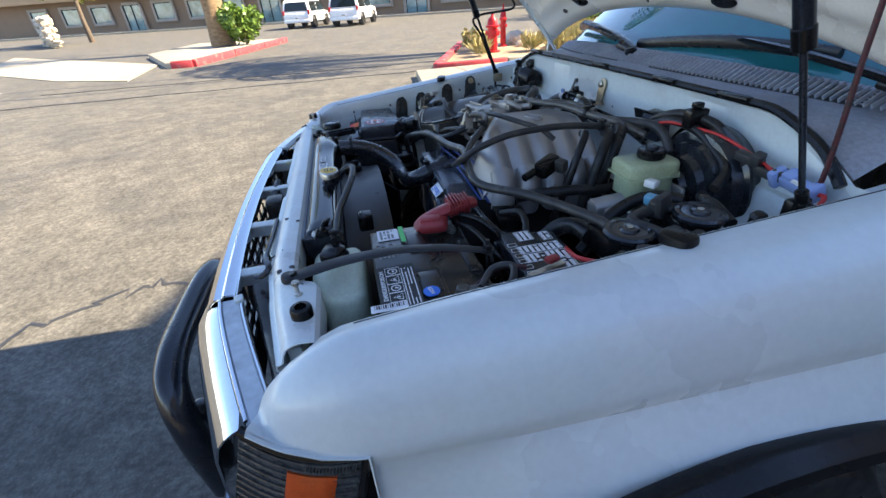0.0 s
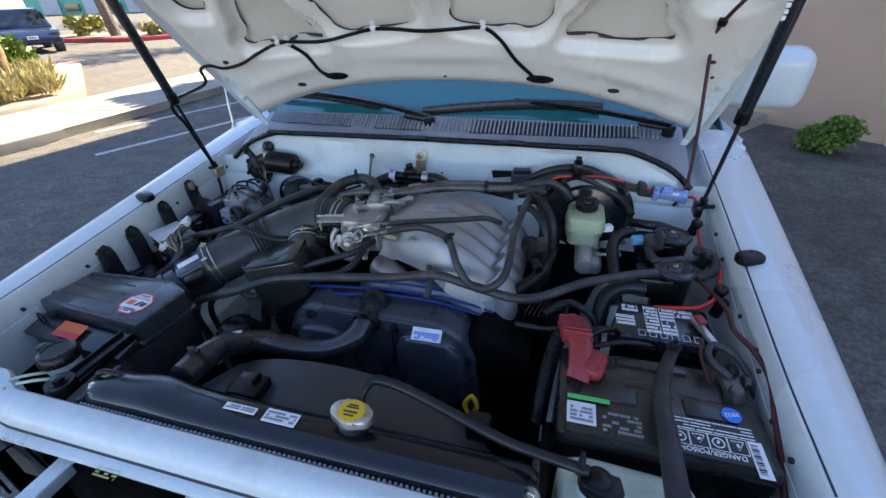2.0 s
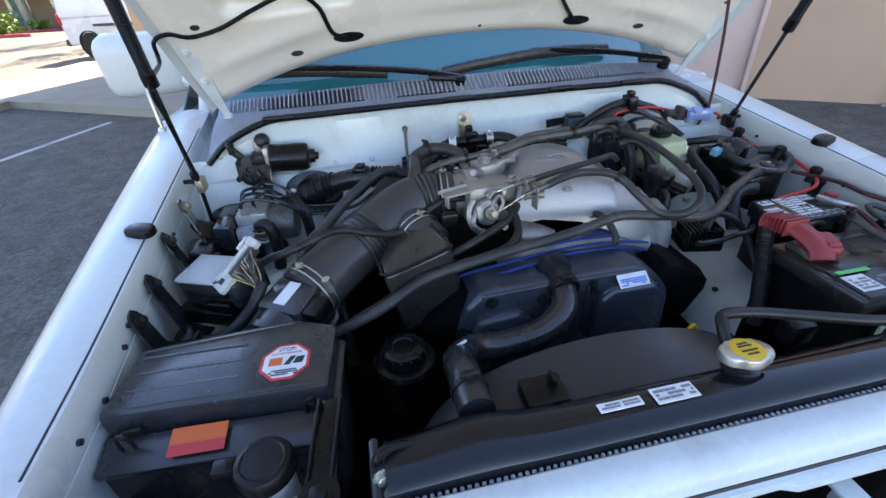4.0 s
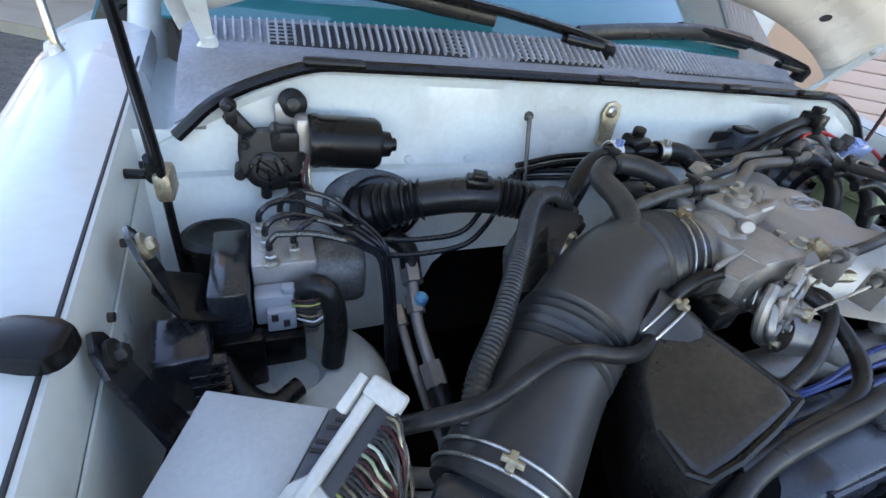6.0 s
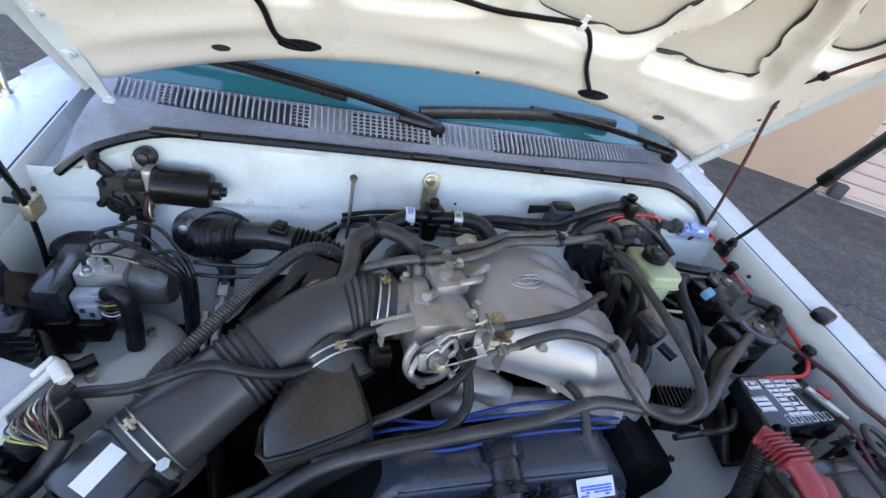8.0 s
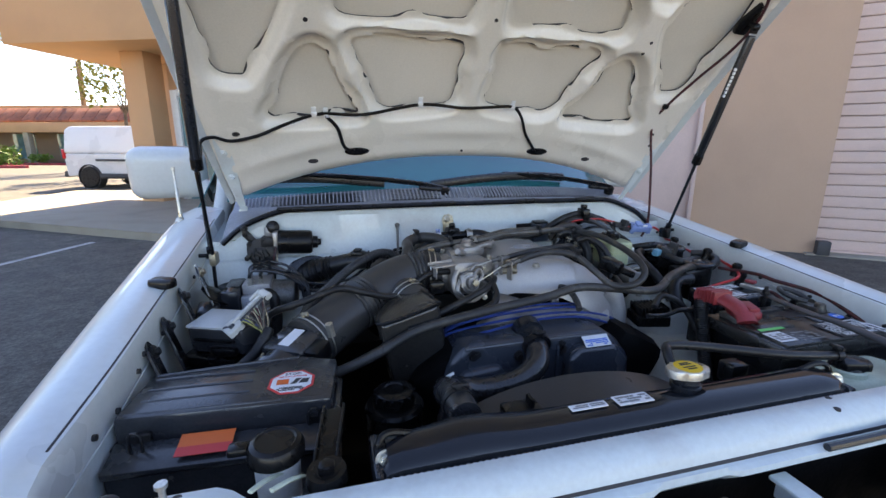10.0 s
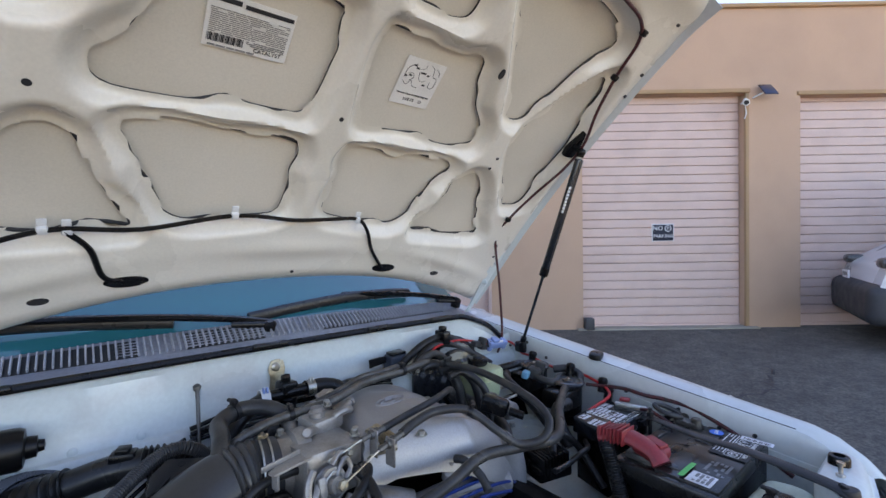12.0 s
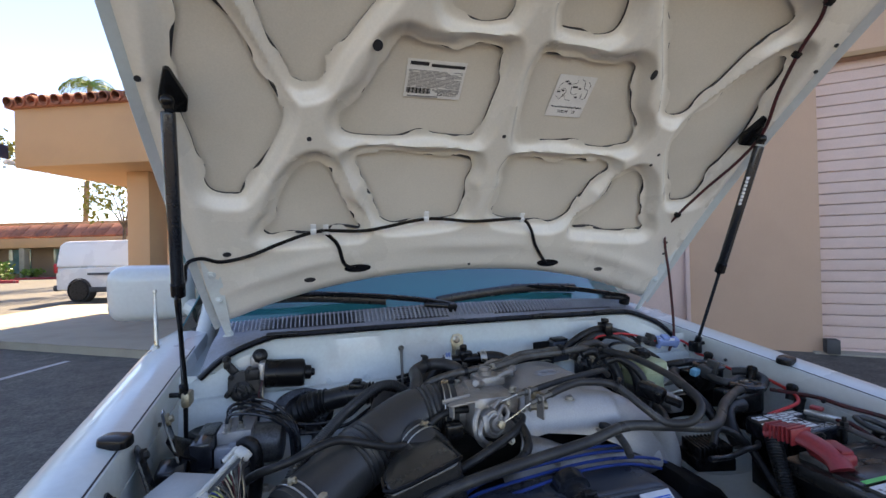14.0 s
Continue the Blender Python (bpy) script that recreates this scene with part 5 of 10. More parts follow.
for q0, q1 in (((-0.02, 0.765, 1.05), (0.012, 0.79, 1.056)), ((-0.07, 0.745, 1.045), (-0.095, 0.72, 1.056)), ((-0.045, 0.79, 1.05), (-0.045, 0.82, 1.056))):
    bm = B()
    cyl(bm, q0, q1, 0.0065, seg=12)
    lathe(bm, q1, Vector(q1) - Vector(q0), [(-0.006, 0.0078), (0, 0.0078), (0.003, 0.006)], 12)
    part("hose_nipple", bm, ALUD, throttle)
bm = B()
lathe(bm, c + ax * 0.030, ax, [(0, 0.0075), (0.005, 0.0075), (0.006, 0.004)], 6)
part("cam_nut", bm, BRASS, throttle)
bm = B()
tube(bm, [c + x * 0.03 + a * 0.01, (-0.045, 0.665, 1.006), (-0.008, 0.672, 1.018)], 0.0022, 6, 4)
tube(bm, [c - x * 0.0 + a * 0.008 + y * 0.03, (-0.03, 0.69, 1.030), (0.0, 0.70, 1.034)], 0.0018, 6, 4)
part("throttle_cable", bm, STEEL, throttle)
bm = B()
box(bm, (0.012, 0.690, 1.026), (0.016, 0.040, 0.030), 0.004, Euler((0.3, 0, 0.4)).to_matrix())
cyl(bm, (-0.012, 0.674, 1.018), (0.022, 0.664, 1.020), 0.007, seg=6)
cyl(bm, (-0.006, 0.702, 1.034), (0.03, 0.712, 1.036), 0.007, seg=6)
part("cable_stop", bm, BRASS, throttle, "rusty cable adjuster bracket")
bm = B()
box(bm, (-0.155, 0.672, 0.995), (0.030, 0.026, 0.026), 0.004)
part("sensor_plug", bm, BLACK, throttle)

# coil pack and oil filler on the driver's side
bm = B()
lathe(bm, (0.293, 0.548, 0.900), (0, -0.15, 1), [(-0.05, 0.026), (0.0, 0.026), (0.004, 0.034), (0.02, 0.034), (0.026, 0.028), (0.026, 0.022)], 26)
filler = part("oil_filler", bm, BLACKG, engine, "black oil filler cap")
bm = B()
for k in range(10):
    a = k * math.tau / 10
    box(bm, (0.293 + 0.019 * math.cos(a), 0.5445 + 0.019 * math.sin(a), 0.9275), (0.005, 0.003, 0.001), 0, Euler((0.15, 0, a)).to_matrix())
lathe(bm, (0.293, 0.5445, 0.9270), (0, -0.15, 1), [(0, 0.008), (0.0012, 0.008)], 14)
part("cap_print", bm, GREYINK, filler)
filler.location = (-0.032, 0.054, -0.052)
bm = B()
box(bm, (0.334, 0.619, 0.898), (0.075, 0.062, 0.025), 0.004, Euler((0, 0, -0.25)).to_matrix())
ribbed = part("ribbed_cover", bm, BLACK, engine, "ribbed black plastic cover")
for k in range(9):
    bm = B()
    box(bm, (0.302 + k * 0.008, 0.622 - k * 0.001, 0.916), (0.0035, 0.060, 0.030), 0.0012, Euler((0, 0, -0.25)).to_matrix())
    part("cover_rib", bm, BLACK, ribbed)
bm = B()
lathe(bm, (-0.291, 0.483, 0.770), (0, 0, 1), [(0, 0.045), (0.07, 0.048), (0.078, 0.050), (0.084, 0.046), (0.086, 0.030), (0.088, 0.02)], 28)
psres = single("power_steering_reservoir", bm, BLACK, "round black power steering reservoir with its cap", "reservoir")
bm = B()
lathe(bm, (-0.291, 0.483, 0.856), (0, 0, 1), [(0, 0.036), (0.006, 0.036), (0.006, 0.033), (0.020, 0.032), (0.024, 0.026), (0.024, 0.018), (0.022, 0.016), (0.022, 0.004)], 28)
scap = part("reservoir_cap", bm, BLACK, psres, "black screw cap")
for k in range(14):
    bm = B()
    a = k * math.tau / 14
    box(bm, (-0.291 + 0.033 * math.cos(a), 0.483 + 0.033 * math.sin(a), 0.869), (0.004, 0.006, 0.012), 0.001, Euler((0, 0, a)).to_matrix(), 1)
    part("cap_grip", bm, BLACK, scap)

psres.location = (0.017, 0.001, 0.008)

# blue ignition leads over the timing cover
for n, (dy, dz, x1) in enumerate(((0.0, 0.0, 0.20), (0.012, 0.007, 0.21), (0.024, 0.011, 0.225), (-0.010, -0.006, 0.18))):
    hose("ignition_lead", [(-0.190 + 0.010 * n, 0.612 + dy, 0.84), (-0.182 + 0.010 * n, 0.604 + dy, 0.885 + dz), (-0.160 + 0.012 * n, 0.594 + dy, 0.918 + dz), (-0.11 + 0.015 * n, 0.580 + dy + 0.006 * math.sin(n * 2.1), 0.938 + dz), (0.03, 0.588 + dy, 0.946 + dz), (0.12, 0.592 + dy, 0.942 + dz), (x1, 0.600 + dy, 0.925 + dz), (x1 + 0.055, 0.615 + dy, 0.895)],
         0.0026, BLUEWIRE, "blue silicone ignition lead", "cable", 8)

# ---- radiator ----
radiator = thing("radiator", "black radiator with a plastic top tank", "radiator", (0, 0.25, 0.6))
bm = B()
rows = []
for i in range(45):
    x = -0.330 + 0.675 * i / 44
    end = 1 - max(0.0, (abs(x - 0.0075) - 0.315) / 0.0225) ** 2 * 0.7
    lump = 0.012 * math.exp(-((x + 0.215) / 0.05) ** 2)
    line = []
    for k in range(11):
        a = math.pi * (k / 10)
        line.append((x, 0.253 - 0.034 * math.cos(a) + lump * 0.8 * (k / 10), 0.926 + (0.037 * end + lump * 0.4) * math.sin(a) ** 0.55))
    rows.append([(x, 0.219, 0.90)] + line + [(x, 0.287 + lump * 0.8, 0.90)])
sheet(bm, rows, 0.003)
tank = part("top_tank", bm, TANKBLACK, radiator, "black plastic top tank")
for x in (-0.325, 0.34):
    bm = B()
    box(bm, (x, 0.255, 0.925), (0.012, 0.075, 0.05), 0.006)
    part("tank_end", bm, BLACKG, radiator)
bm = B()
for k in range(90):
    x = -0.318 + 0.65 * k / 89
    box(bm, (x, 0.2180, 0.9420), (0.0040, 0.004, 0.008), 0.0008, None, 1)
tagged(part("crimp_tab", bm, CRIMP, radiator, "row of crimped metal tabs"), kind="stuff")
bm = B()
box(bm, (0.006, 0.222, 0.920), (0.66, 0.010, 0.008), 0.002)
box(bm, (0.006, 0.25, 0.70), (0.66, 0.04, 0.40), 0.004)
part("radiator_core", bm, BAYDARK, radiator)
bm = B()
lathe(bm, (0.101, 0.272, 0.957), (0, 0, 1), [(0, 0.020), (0.008, 0.020), (0.010, 0.016), (0.020, 0.016)], 24)
part("filler_neck", bm, BLACKG, radiator)
bm = B()
prism(bm, [(0.0235 * math.cos(a) * (1.0 if abs(math.cos(a)) < 0.75 else 1.3), 0.021 * math.sin(a)) for a in [k * math.tau / 28 for k in range(28)]], 0.012,
      Matrix.Translation((0.101, 0.272, 0.976)) @ Euler((-0.06, 0, -0.1)).to_matrix().to_4x4(), 0.004)
cap = part("radiator_cap", bm, STEEL, radiator, "bright metal radiator cap")
bm = B()
lathe(bm, (0.101, 0.272, 0.9878), (0, 0.06, 1), [(0, 0.0180), (0.0010, 0.0180), (0.0012, 0.017)], 26)
disc = part("cap_disc", bm, YELLOW, cap, "yellow warning disc")
bm = B()
for dy in (0.011, 0.006, -0.003, -0.010):
    box(bm, (0.101, 0.272 + dy * 0.8, 0.9892 + dy * -0.05), (0.022 - abs(dy) * 0.8, 0.0024, 0.0006), 0, Euler((-0.06, 0, 0)).to_matrix())
part("disc_print", bm, INK, disc)
for x, w in ((0.002, 0.050), (-0.062, 0.050)):
    bm = B()
    m = frame_at((x, 0.2545, 0.9655), (1, 0, 0), (0, 1, -0.02))
    box(bm, m.translation, (w, 0.020 if x > -0.03 else 0.011, 0.0012), 0, m.to_3x3())
    lab = part("tank_label", bm, LABEL, tank, "white printed label")
    bm = B()
    bars(bm, m @ Matrix.Translation((0, 0, 0.0008)), 3 if x > -0.03 else 2, w * 0.9, 0.015 if x > -0.03 else 0.007, seed=int(x * 900) + 80)
    part("label_print", bm, GREYINK, lab)
for x, d in ((-0.318, 1), (0.335, -1)):
    bm = B()
    tube(bm, [(x + d * 0.045, 0.268, 0.955), (x + d * 0.01, 0.262, 0.968), (x - d * 0.004, 0.255, 0.962), (x - d * 0.006, 0.25, 0.93)], 0.004, 8, 5)
    cyl(bm, (x - d * 0.010, 0.255, 0.945), (x + d * 0.010, 0.255, 0.945), 0.014, round_=0.003)
    part("radiator_bracket", bm, BLACK, radiator)
for x, d in ((-0.318, 1), (0.338, -1)):
    bm = B()
    hexbolt(bm, (x, 0.243, 0.950), (0.3 * d, -1, 0.3), 0.007)
    part("bracket_bolt", bm, STEEL, radiator)
# fan shroud and fan
bm = B()
rows = []
for i in range(37):
    a = math.pi * (0.02 + 0.96 * i / 36)
    line = []
    for k in range(6):
        f = k / 5
        rr = 0.245 + 0.10 * (1 - f) * (0.4 + 0.6 * abs(math.cos(a)))
        line.append((0.0 - rr * math.cos(a) * 1.1, 0.288 + 0.105 * f, 0.70 + (0.205 + 0.02 * f) * math.sin(a) ** 0.6))
    rows.append(line)
sheet(bm, rows, 0.003)
shroud = part("fan_shroud", bm, DUSTY, radiator, "dusty black fan shroud")
bm = B()
box(bm, (-0.115, 0.325, 0.915), (0.055, 0.045, 0.022), 0.004)
box(bm, (-0.102, 0.332, 0.928), (0.006, 0.02, 0.02), 0.002)
part("shroud_clip", bm, BLACK, shroud)
bm = B()
lathe(bm, (0, 0.38, 0.70), (0, 1, 0), [(0, 0.05), (0.05, 0.06), (0.07, 0.05)], 24)
fan = single("cooling_fan", bm, BAYDARK, "dark engine cooling fan behind the shroud", "fan")
for k in range(7):
    a = k * math.tau / 7
    bm = B()
    m = Matrix.Translation((0, 0.41, 0.70)) @ Matrix.Rotation(a, 4, 'Y') @ Matrix.Rotation(0.5, 4, 'Z')
    prism(bm, [(-0.03, 0.05), (0.03, 0.05), (0.045, 0.19), (-0.04, 0.20)], 0.004, m @ Matrix(((1, 0, 0, 0), (0, 0, -1, 0), (0, 1, 0, 0), (0, 0, 0, 1))), 0.001)
    part("fan_blade", bm, BAYDARK, fan)

# upper radiator hose
hose("radiator_hose", [(0.003, 0.545, 0.921), (0.0, 0.515, 0.912), (-0.012, 0.487, 0.897), (-0.055, 0.466, 0.880), (-0.12, 0.458, 0.876), (-0.176, 0.446, 0.892), (-0.204, 0.404, 0.920), (-0.208, 0.352, 0.941), (-0.208, 0.296, 0.946)],
     0.0215, HOSEBLACK, "thick black upper radiator hose", clamps=(0.09, 0.93), seg=18)
for at, ax2 in (((-0.010, 0.4925, 0.9185), (0.5, 0.75, 0.3)), ((-0.200, 0.412, 0.9395), (0.85, 0.35, 0.1))):
    bm = B()
    m = frame_at(at, ax2, (0, 0.4, 1))
    bars(bm, m, 1, 0.022, 0.006, seed=5, fill=1.0, t=0.0012)
    part("hose_print", bm, WHITEINK, bpy.data.objects["radiator_hose"])
# overflow hose to the expansion bottle
hose("overflow_hose", [(0.099, 0.289, 0.967), (0.102, 0.310, 0.987), (0.115, 0.325, 0.992), (0.16, 0.322, 0.988), (0.22, 0.308, 0.981), (0.30, 0.288, 0.972), (0.36, 0.282, 0.966), (0.40, 0.278, 0.964)],
     0.0070, RUBBER, "thin black overflow hose", clamps=(0.03, 0.97))
bottle = thing("expansion_bottle", "milky plastic coolant expansion bottle with a black cap", "bottle", (0.45, 0.28, 0.75))
bm = B()
prism(bm, [(0.368, 0.236), (0.44, 0.232), (0.525, 0.250), (0.535, 0.275), (0.525, 0.318), (0.40, 0.325), (0.366, 0.315)], 0.21, Matrix.Translation((0, 0, 0.725)), 0.016, 3)
part("bottle_body", bm, TANK, bottle)
bm = B()
lathe(bm, (0.412, 0.276, 0.930), (0, 0, 1), [(0, 0.027), (0.012, 0.026), (0.016, 0.020)], 22)
part("bottle_neck", bm, TANK, bottle)
bm = B()
lathe(bm, (0.412, 0.276, 0.938), (0, 0, 1), [(0, 0.024), (0.005, 0.0235), (0.010, 0.020), (0.018, 0.017), (0.022, 0.010)], 22)
prism(bm, [(-0.024, -0.012), (0.012, -0.024), (0.026, -0.010), (0.022, 0.010), (-0.006, 0.014), (-0.024, 0.008)], 0.012, Matrix.Translation((0.415, 0.274, 0.946)), 0.003)
part("bottle_cap", bm, BLACK, bottle, "black rubber cap")
bm = B()
tube(bm, [(0.221, 0.452, 0.785), (0.223, 0.453, 0.795), (0.232, 0.456, 0.815), (0.222, 0.460, 0.834), (0.210, 0.456, 0.815), (0.219, 0.452, 0.793)], 0.0042, 8, 6)
single("dipstick", bm, YELLOW, "yellow ring handle of the dipstick", "dipstick")
bm = B()
box(bm, (0.258, 0.335, 0.925), (0.035, 0.03, 0.035), 0.006)
single("fan_plug", bm, BLACK, "small black plug on the fan shroud", "plug")

# washer filler
washer = thing("washer_bottle", "washer bottle neck with a dark flip cap", "bottle", (-0.43, 0.28, 0.85))
bm = B()
lathe(bm, (-0.431, 0.277, 0.90), (0, 0, 1), [(-0.1, 0.026), (0, 0.023), (0.045, 0.024), (0.050, 0.026), (0.055, 0.026)], 24)
part("bottle_neck", bm, WHITE, washer)
bm = B()
lathe(bm, (-0.431, 0.277, 0.953), (0, 0, 1), [(0, 0.030), (0.010, 0.030), (0.016, 0.027), (0.018, 0.022), (0.0165, 0.020), (0.0165, 0.006)], 28)
box(bm, (-0.470, 0.283, 0.962), (0.022, 0.018, 0.010), 0.004)
part("bottle_cap", bm, BLACK, washer, "dark grey flip cap")
bm = B()
tube(bm, [(-0.425, 0.256, 0.945), (-0.437, 0.232, 0.958), (-0.447, 0.214, 0.964)], 0.0032, 8, 5, flat=0.6)
tube(bm, [(-0.402, 0.246, 0.945), (-0.412, 0.228, 0.958), (-0.428, 0.212, 0.963)], 0.0032, 8, 5, flat=0.6)
part("bottle_strap", bm, TANK, washer)
bm = B()
prism(bm, [(-0.02, -0.068), (0.02, -0.068), (0.014, 0.0), (0.012, 0.062), (-0.012, 0.062), (-0.014, 0.0)], 0.010, Matrix.Translation((-0.376, 0.290, 0.938)) @ Euler((0.1, 0, -0.12)).to_matrix().to_4x4(), 0.003)
for d in (-0.012, 0.012):
    box(bm, (-0.376 + d, 0.290, 0.950), (0.004, 0.12, 0.008), 0.0015, Euler((0.1, 0, -0.12)).to_matrix())
brace = single("headlamp_brace", bm, BLACK, "black pressed steel brace over the bay corner", "brace")
bm = B()
hexbolt(bm, (-0.378, 0.236, 0.956), r=0.009)
lathe(bm, (-0.378, 0.236, 0.944), (0, 0, 1), [(0, 0.022), (0.012, 0.020)], 20)
part("brace_bolt", bm, BLACK, brace)

# ---- air cleaner and intake hose ----
air = thing("air_cleaner", "black plastic air cleaner box with stickers on its lid", "air cleaner", (-0.5, 0.42, 0.85))
LIDLINE = [(-0.632, 0.385), (-0.372, 0.368), (-0.362, 0.478), (-0.42, 0.505), (-0.622, 0.495)]
bm = B()
prism(bm, LIDLINE, 0.040, Matrix.Translation((0, 0, 0.917)), 0.006, 2)
lid = part("air_lid", bm, AIRBLACK, air)
bm = B()
prism(bm, [(x + 0.006 * (1 if x > -0.5 else -1), y + 0.006 * (1 if y > 0.44 else -1)) for x, y in LIDLINE], 0.007, Matrix.Translation((0, 0, 0.912)), 0.002)
part("lid_flange", bm, AIRBLACK, lid)
for k in range(3):
    bm = B()
    y = 0.412 + 0.028 * k
    tube(bm, [(-0.612, y + 0.006, 0.9565), (-0.55, y + 0.004, 0.9572), (-0.48, y, 0.9572)], 0.0018, 6, 3)
    part("lid_rib", bm, AIRBLACK, lid)
bm = B()
tube(bm, [(-0.615, 0.487, 0.956), (-0.50, 0.494, 0.957), (-0.42, 0.497, 0.956)], 0.0026, 8, 3)
tube(bm, [(-0.622, 0.392, 0.955), (-0.50, 0.384, 0.956), (-0.382, 0.377, 0.955)], 0.0026, 8, 3)
part("lid_ridge", bm, AIRBLACK, lid)
bm = B()
prism(bm, [(-0.634, 0.348), (-0.380, 0.334), (-0.368, 0.37), (-0.366, 0.478), (-0.42, 0.502), (-0.624, 0.494)], 0.122, Matrix.Translation((0, 0, 0.785)), 0.004)
box(bm, (-0.505, 0.352, 0.9165), (0.252, 0.044, 0.012), 0.003, Euler((0.25, 0, -0.06)).to_matrix())
part("air_base", bm, AIRBLACK, air)
for x in (-0.60, -0.395):
    bm = B()
    box(bm, (x, 0.372 - (x + 0.5) * 0.06, 0.920), (0.022, 0.008, 0.034), 0.002)
    tube(bm, [(x - 0.006, 0.362, 0.905), (x - 0.006, 0.360, 0.945), (x + 0.006, 0.360, 0.945), (x + 0.006, 0.362, 0.905)], 0.002, 6, 3)
    part("lid_clip", bm, DARKSTEEL, air)


def octagon(r, turn=math.pi / 8):
    return [(r * math.cos(turn + k * math.tau / 8), r * math.sin(turn + k * math.tau / 8)) for k in range(8)]


m = frame_at((-0.426, 0.421, 0.9574), (1, -0.06, 0), (0.06, 1, 0))
bm = prism(B(), octagon(0.033), 0.0006, m)
sticker = part("octagon_sticker", bm, REDINK, lid, "red-edged white octagonal sticker")
bm = prism(B(), octagon(0.029), 0.0006, m @ Matrix.Translation((0, 0, 0.0004)))
part("sticker_face", bm, LABEL, sticker)
bm = B()
box(bm, m @ Vector((-0.012, 0.000, 0.0013)), (0.016, 0.013, 0.0004), 0, m.to_3x3())
part("sticker_patch", bm, ORANGE, sticker)
bm = B()
prism(bm, [(-0.003, -0.007), (0.004, -0.007), (0.011, 0.007), (0.004, 0.007)], 0.0005, m @ Matrix.Translation((0.002, 0, 0.0011)))
prism(bm, [(0.010, -0.006), (0.022, -0.006), (0.024, 0.005), (0.014, 0.005)], 0.0005, m @ Matrix.Translation((0, 0, 0.0011)))
bars(bm, m @ Matrix.Translation((0, -0.019, 0.001)), 3, 0.036, 0.010, seed=8)
part("sticker_shape", bm, INK, sticker)
lettering("sticker_word", "STOP!", 0.0085, m @ Matrix.Translation((0, 0.0205, 0.0011)), INK, sticker)
lettering("sticker_word", "DO NOT DISCARD", 0.0046, m @ Matrix.Translation((0, 0.0135, 0.0011)), REDINK, sticker)
m = frame_at((-0.522, 0.352, 0.9295), (1, -0.05, 0), (0.05, 0.97, 0.25))
bm = box(B(), m.translation, (0.062, 0.032, 0.001), 0, m.to_3x3())
lab = part("orange_sticker", bm, ORANGE, air, "orange and red sticker")
bm = box(B(), m @ Vector((0.0, -0.010, 0.0007)), (0.062, 0.013, 0.0006), 0, m.to_3x3())
part("sticker_band", bm, REDINK, lab)

intake = thing("intake_hose", "ribbed black rubber intake duct with steel clamps", "air duct", (-0.28, 0.68, 0.95))
INTAKE = [(-0.130, 0.752, 1.002), (-0.175, 0.754, 1.002), (-0.225, 0.742, 0.995), (-0.285, 0.705, 0.978), (-0.340, 0.665, 0.957), (-0.392, 0.618, 0.940), (-0.416, 0.595, 0.932)]


def duct(d, w):
    f = d / w
    r = 0.046 + 0.004 * math.sin(min(1, f * 5) * math.pi / 2)
    if 0.06 < f < 0.20:
        r += 0.0026 * math.sin((f - 0.06) / 0.028 * math.tau)
    if 0.52 < f < 0.66:
        r += 0.0026 * math.sin((f - 0.52) / 0.028 * math.tau)
    return r


bm = tube(B(), INTAKE, 0.046, 26, 8, radius=duct, resample=0.003)
part("duct", bm, DUSTY, intake)
path = smooth_path(INTAKE, 12)


def wire_clamp(at, axis, r, parent):
    """A clamp of two thin bright wires round a duct."""
    x, y, a = basis(axis)
    for d in (-0.006, 0.006):
        bm = B()
        tube(bm, [Vector(at) + a * d + x * r * math.cos(k * math.tau / 36) + y * r * math.sin(k * math.tau / 36) for k in range(37)], 0.0014, 6, 1)
        part("clamp_wire", bm, STEEL, parent, "thin bright clamp wire")
    bm = B()
    box(bm, Vector(at) + y * (r + 0.003), (0.006, 0.006, 0.014), 0.0015, Matrix((x, y, a)).transposed())
    cyl(bm, Vector(at) + y * (r + 0.004) - x * 0.007, Vector(at) + y * (r + 0.004) + x * 0.008, 0.0026, seg=10)
    part("clamp_screw", bm, BRASS, parent)


wire_clamp(path[5], path[6] - path[4], 0.0500, intake)
wire_clamp(path[66], path[67] - path[65], 0.0515, intake)
bm = B()
tube(bm, [(-0.225, 0.70, 0.975), (-0.205, 0.675, 0.965), (-0.195, 0.655, 0.955)], 0.040, 20, 5)
part("duct_branch", bm, DUSTY, intake)
wire_clamp((-0.212, 0.685, 0.970), (0.02, -0.045, -0.015), 0.0412, intake)
bm = B()
tube(bm, [(-0.215, 0.752, 0.985), (-0.236, 0.785, 0.985), (-0.252, 0.806, 0.980)], 0.019, 16, 4)
part("duct_spigot", bm, DUSTY, intake)
band((-0.241, 0.792, 0.984), (-0.02, 0.026, -0.003), 0.0195, intake, STEEL)
bm = B()
m = frame_at((-0.430, 0.572, 0.922), (0.80, -0.58, 0.05), (0.58, 0.78, 0.22))
box(bm, m.translation, (0.085, 0.070, 0.080), 0.010, m.to_3x3())
lathe(bm, m @ Vector((0, -0.030, -0.004)), m.to_3x3() @ Vector((0, -1, -0.1)), [(0, 0.046), (0.02, 0.046), (0.022, 0.051), (0.032, 0.051), (0.034, 0.046), (0.05, 0.046)], 28)
maf = part("air_meter", bm, AIRBLACK, intake, "black air flow meter")
bm = B()
box(bm, m @ Vector((0, 0, 0.0405)), (0.022, 0.045, 0.001), 0, m.to_3x3())
lab = part("meter_label", bm, LABEL, maf)
bm = B()
box(bm, m @ Vector((0.052, -0.005, 0.020)), (0.030, 0.040, 0.028), 0.004, m.to_3x3())
part("meter_plug", bm, BLACK, maf)
bm = B()
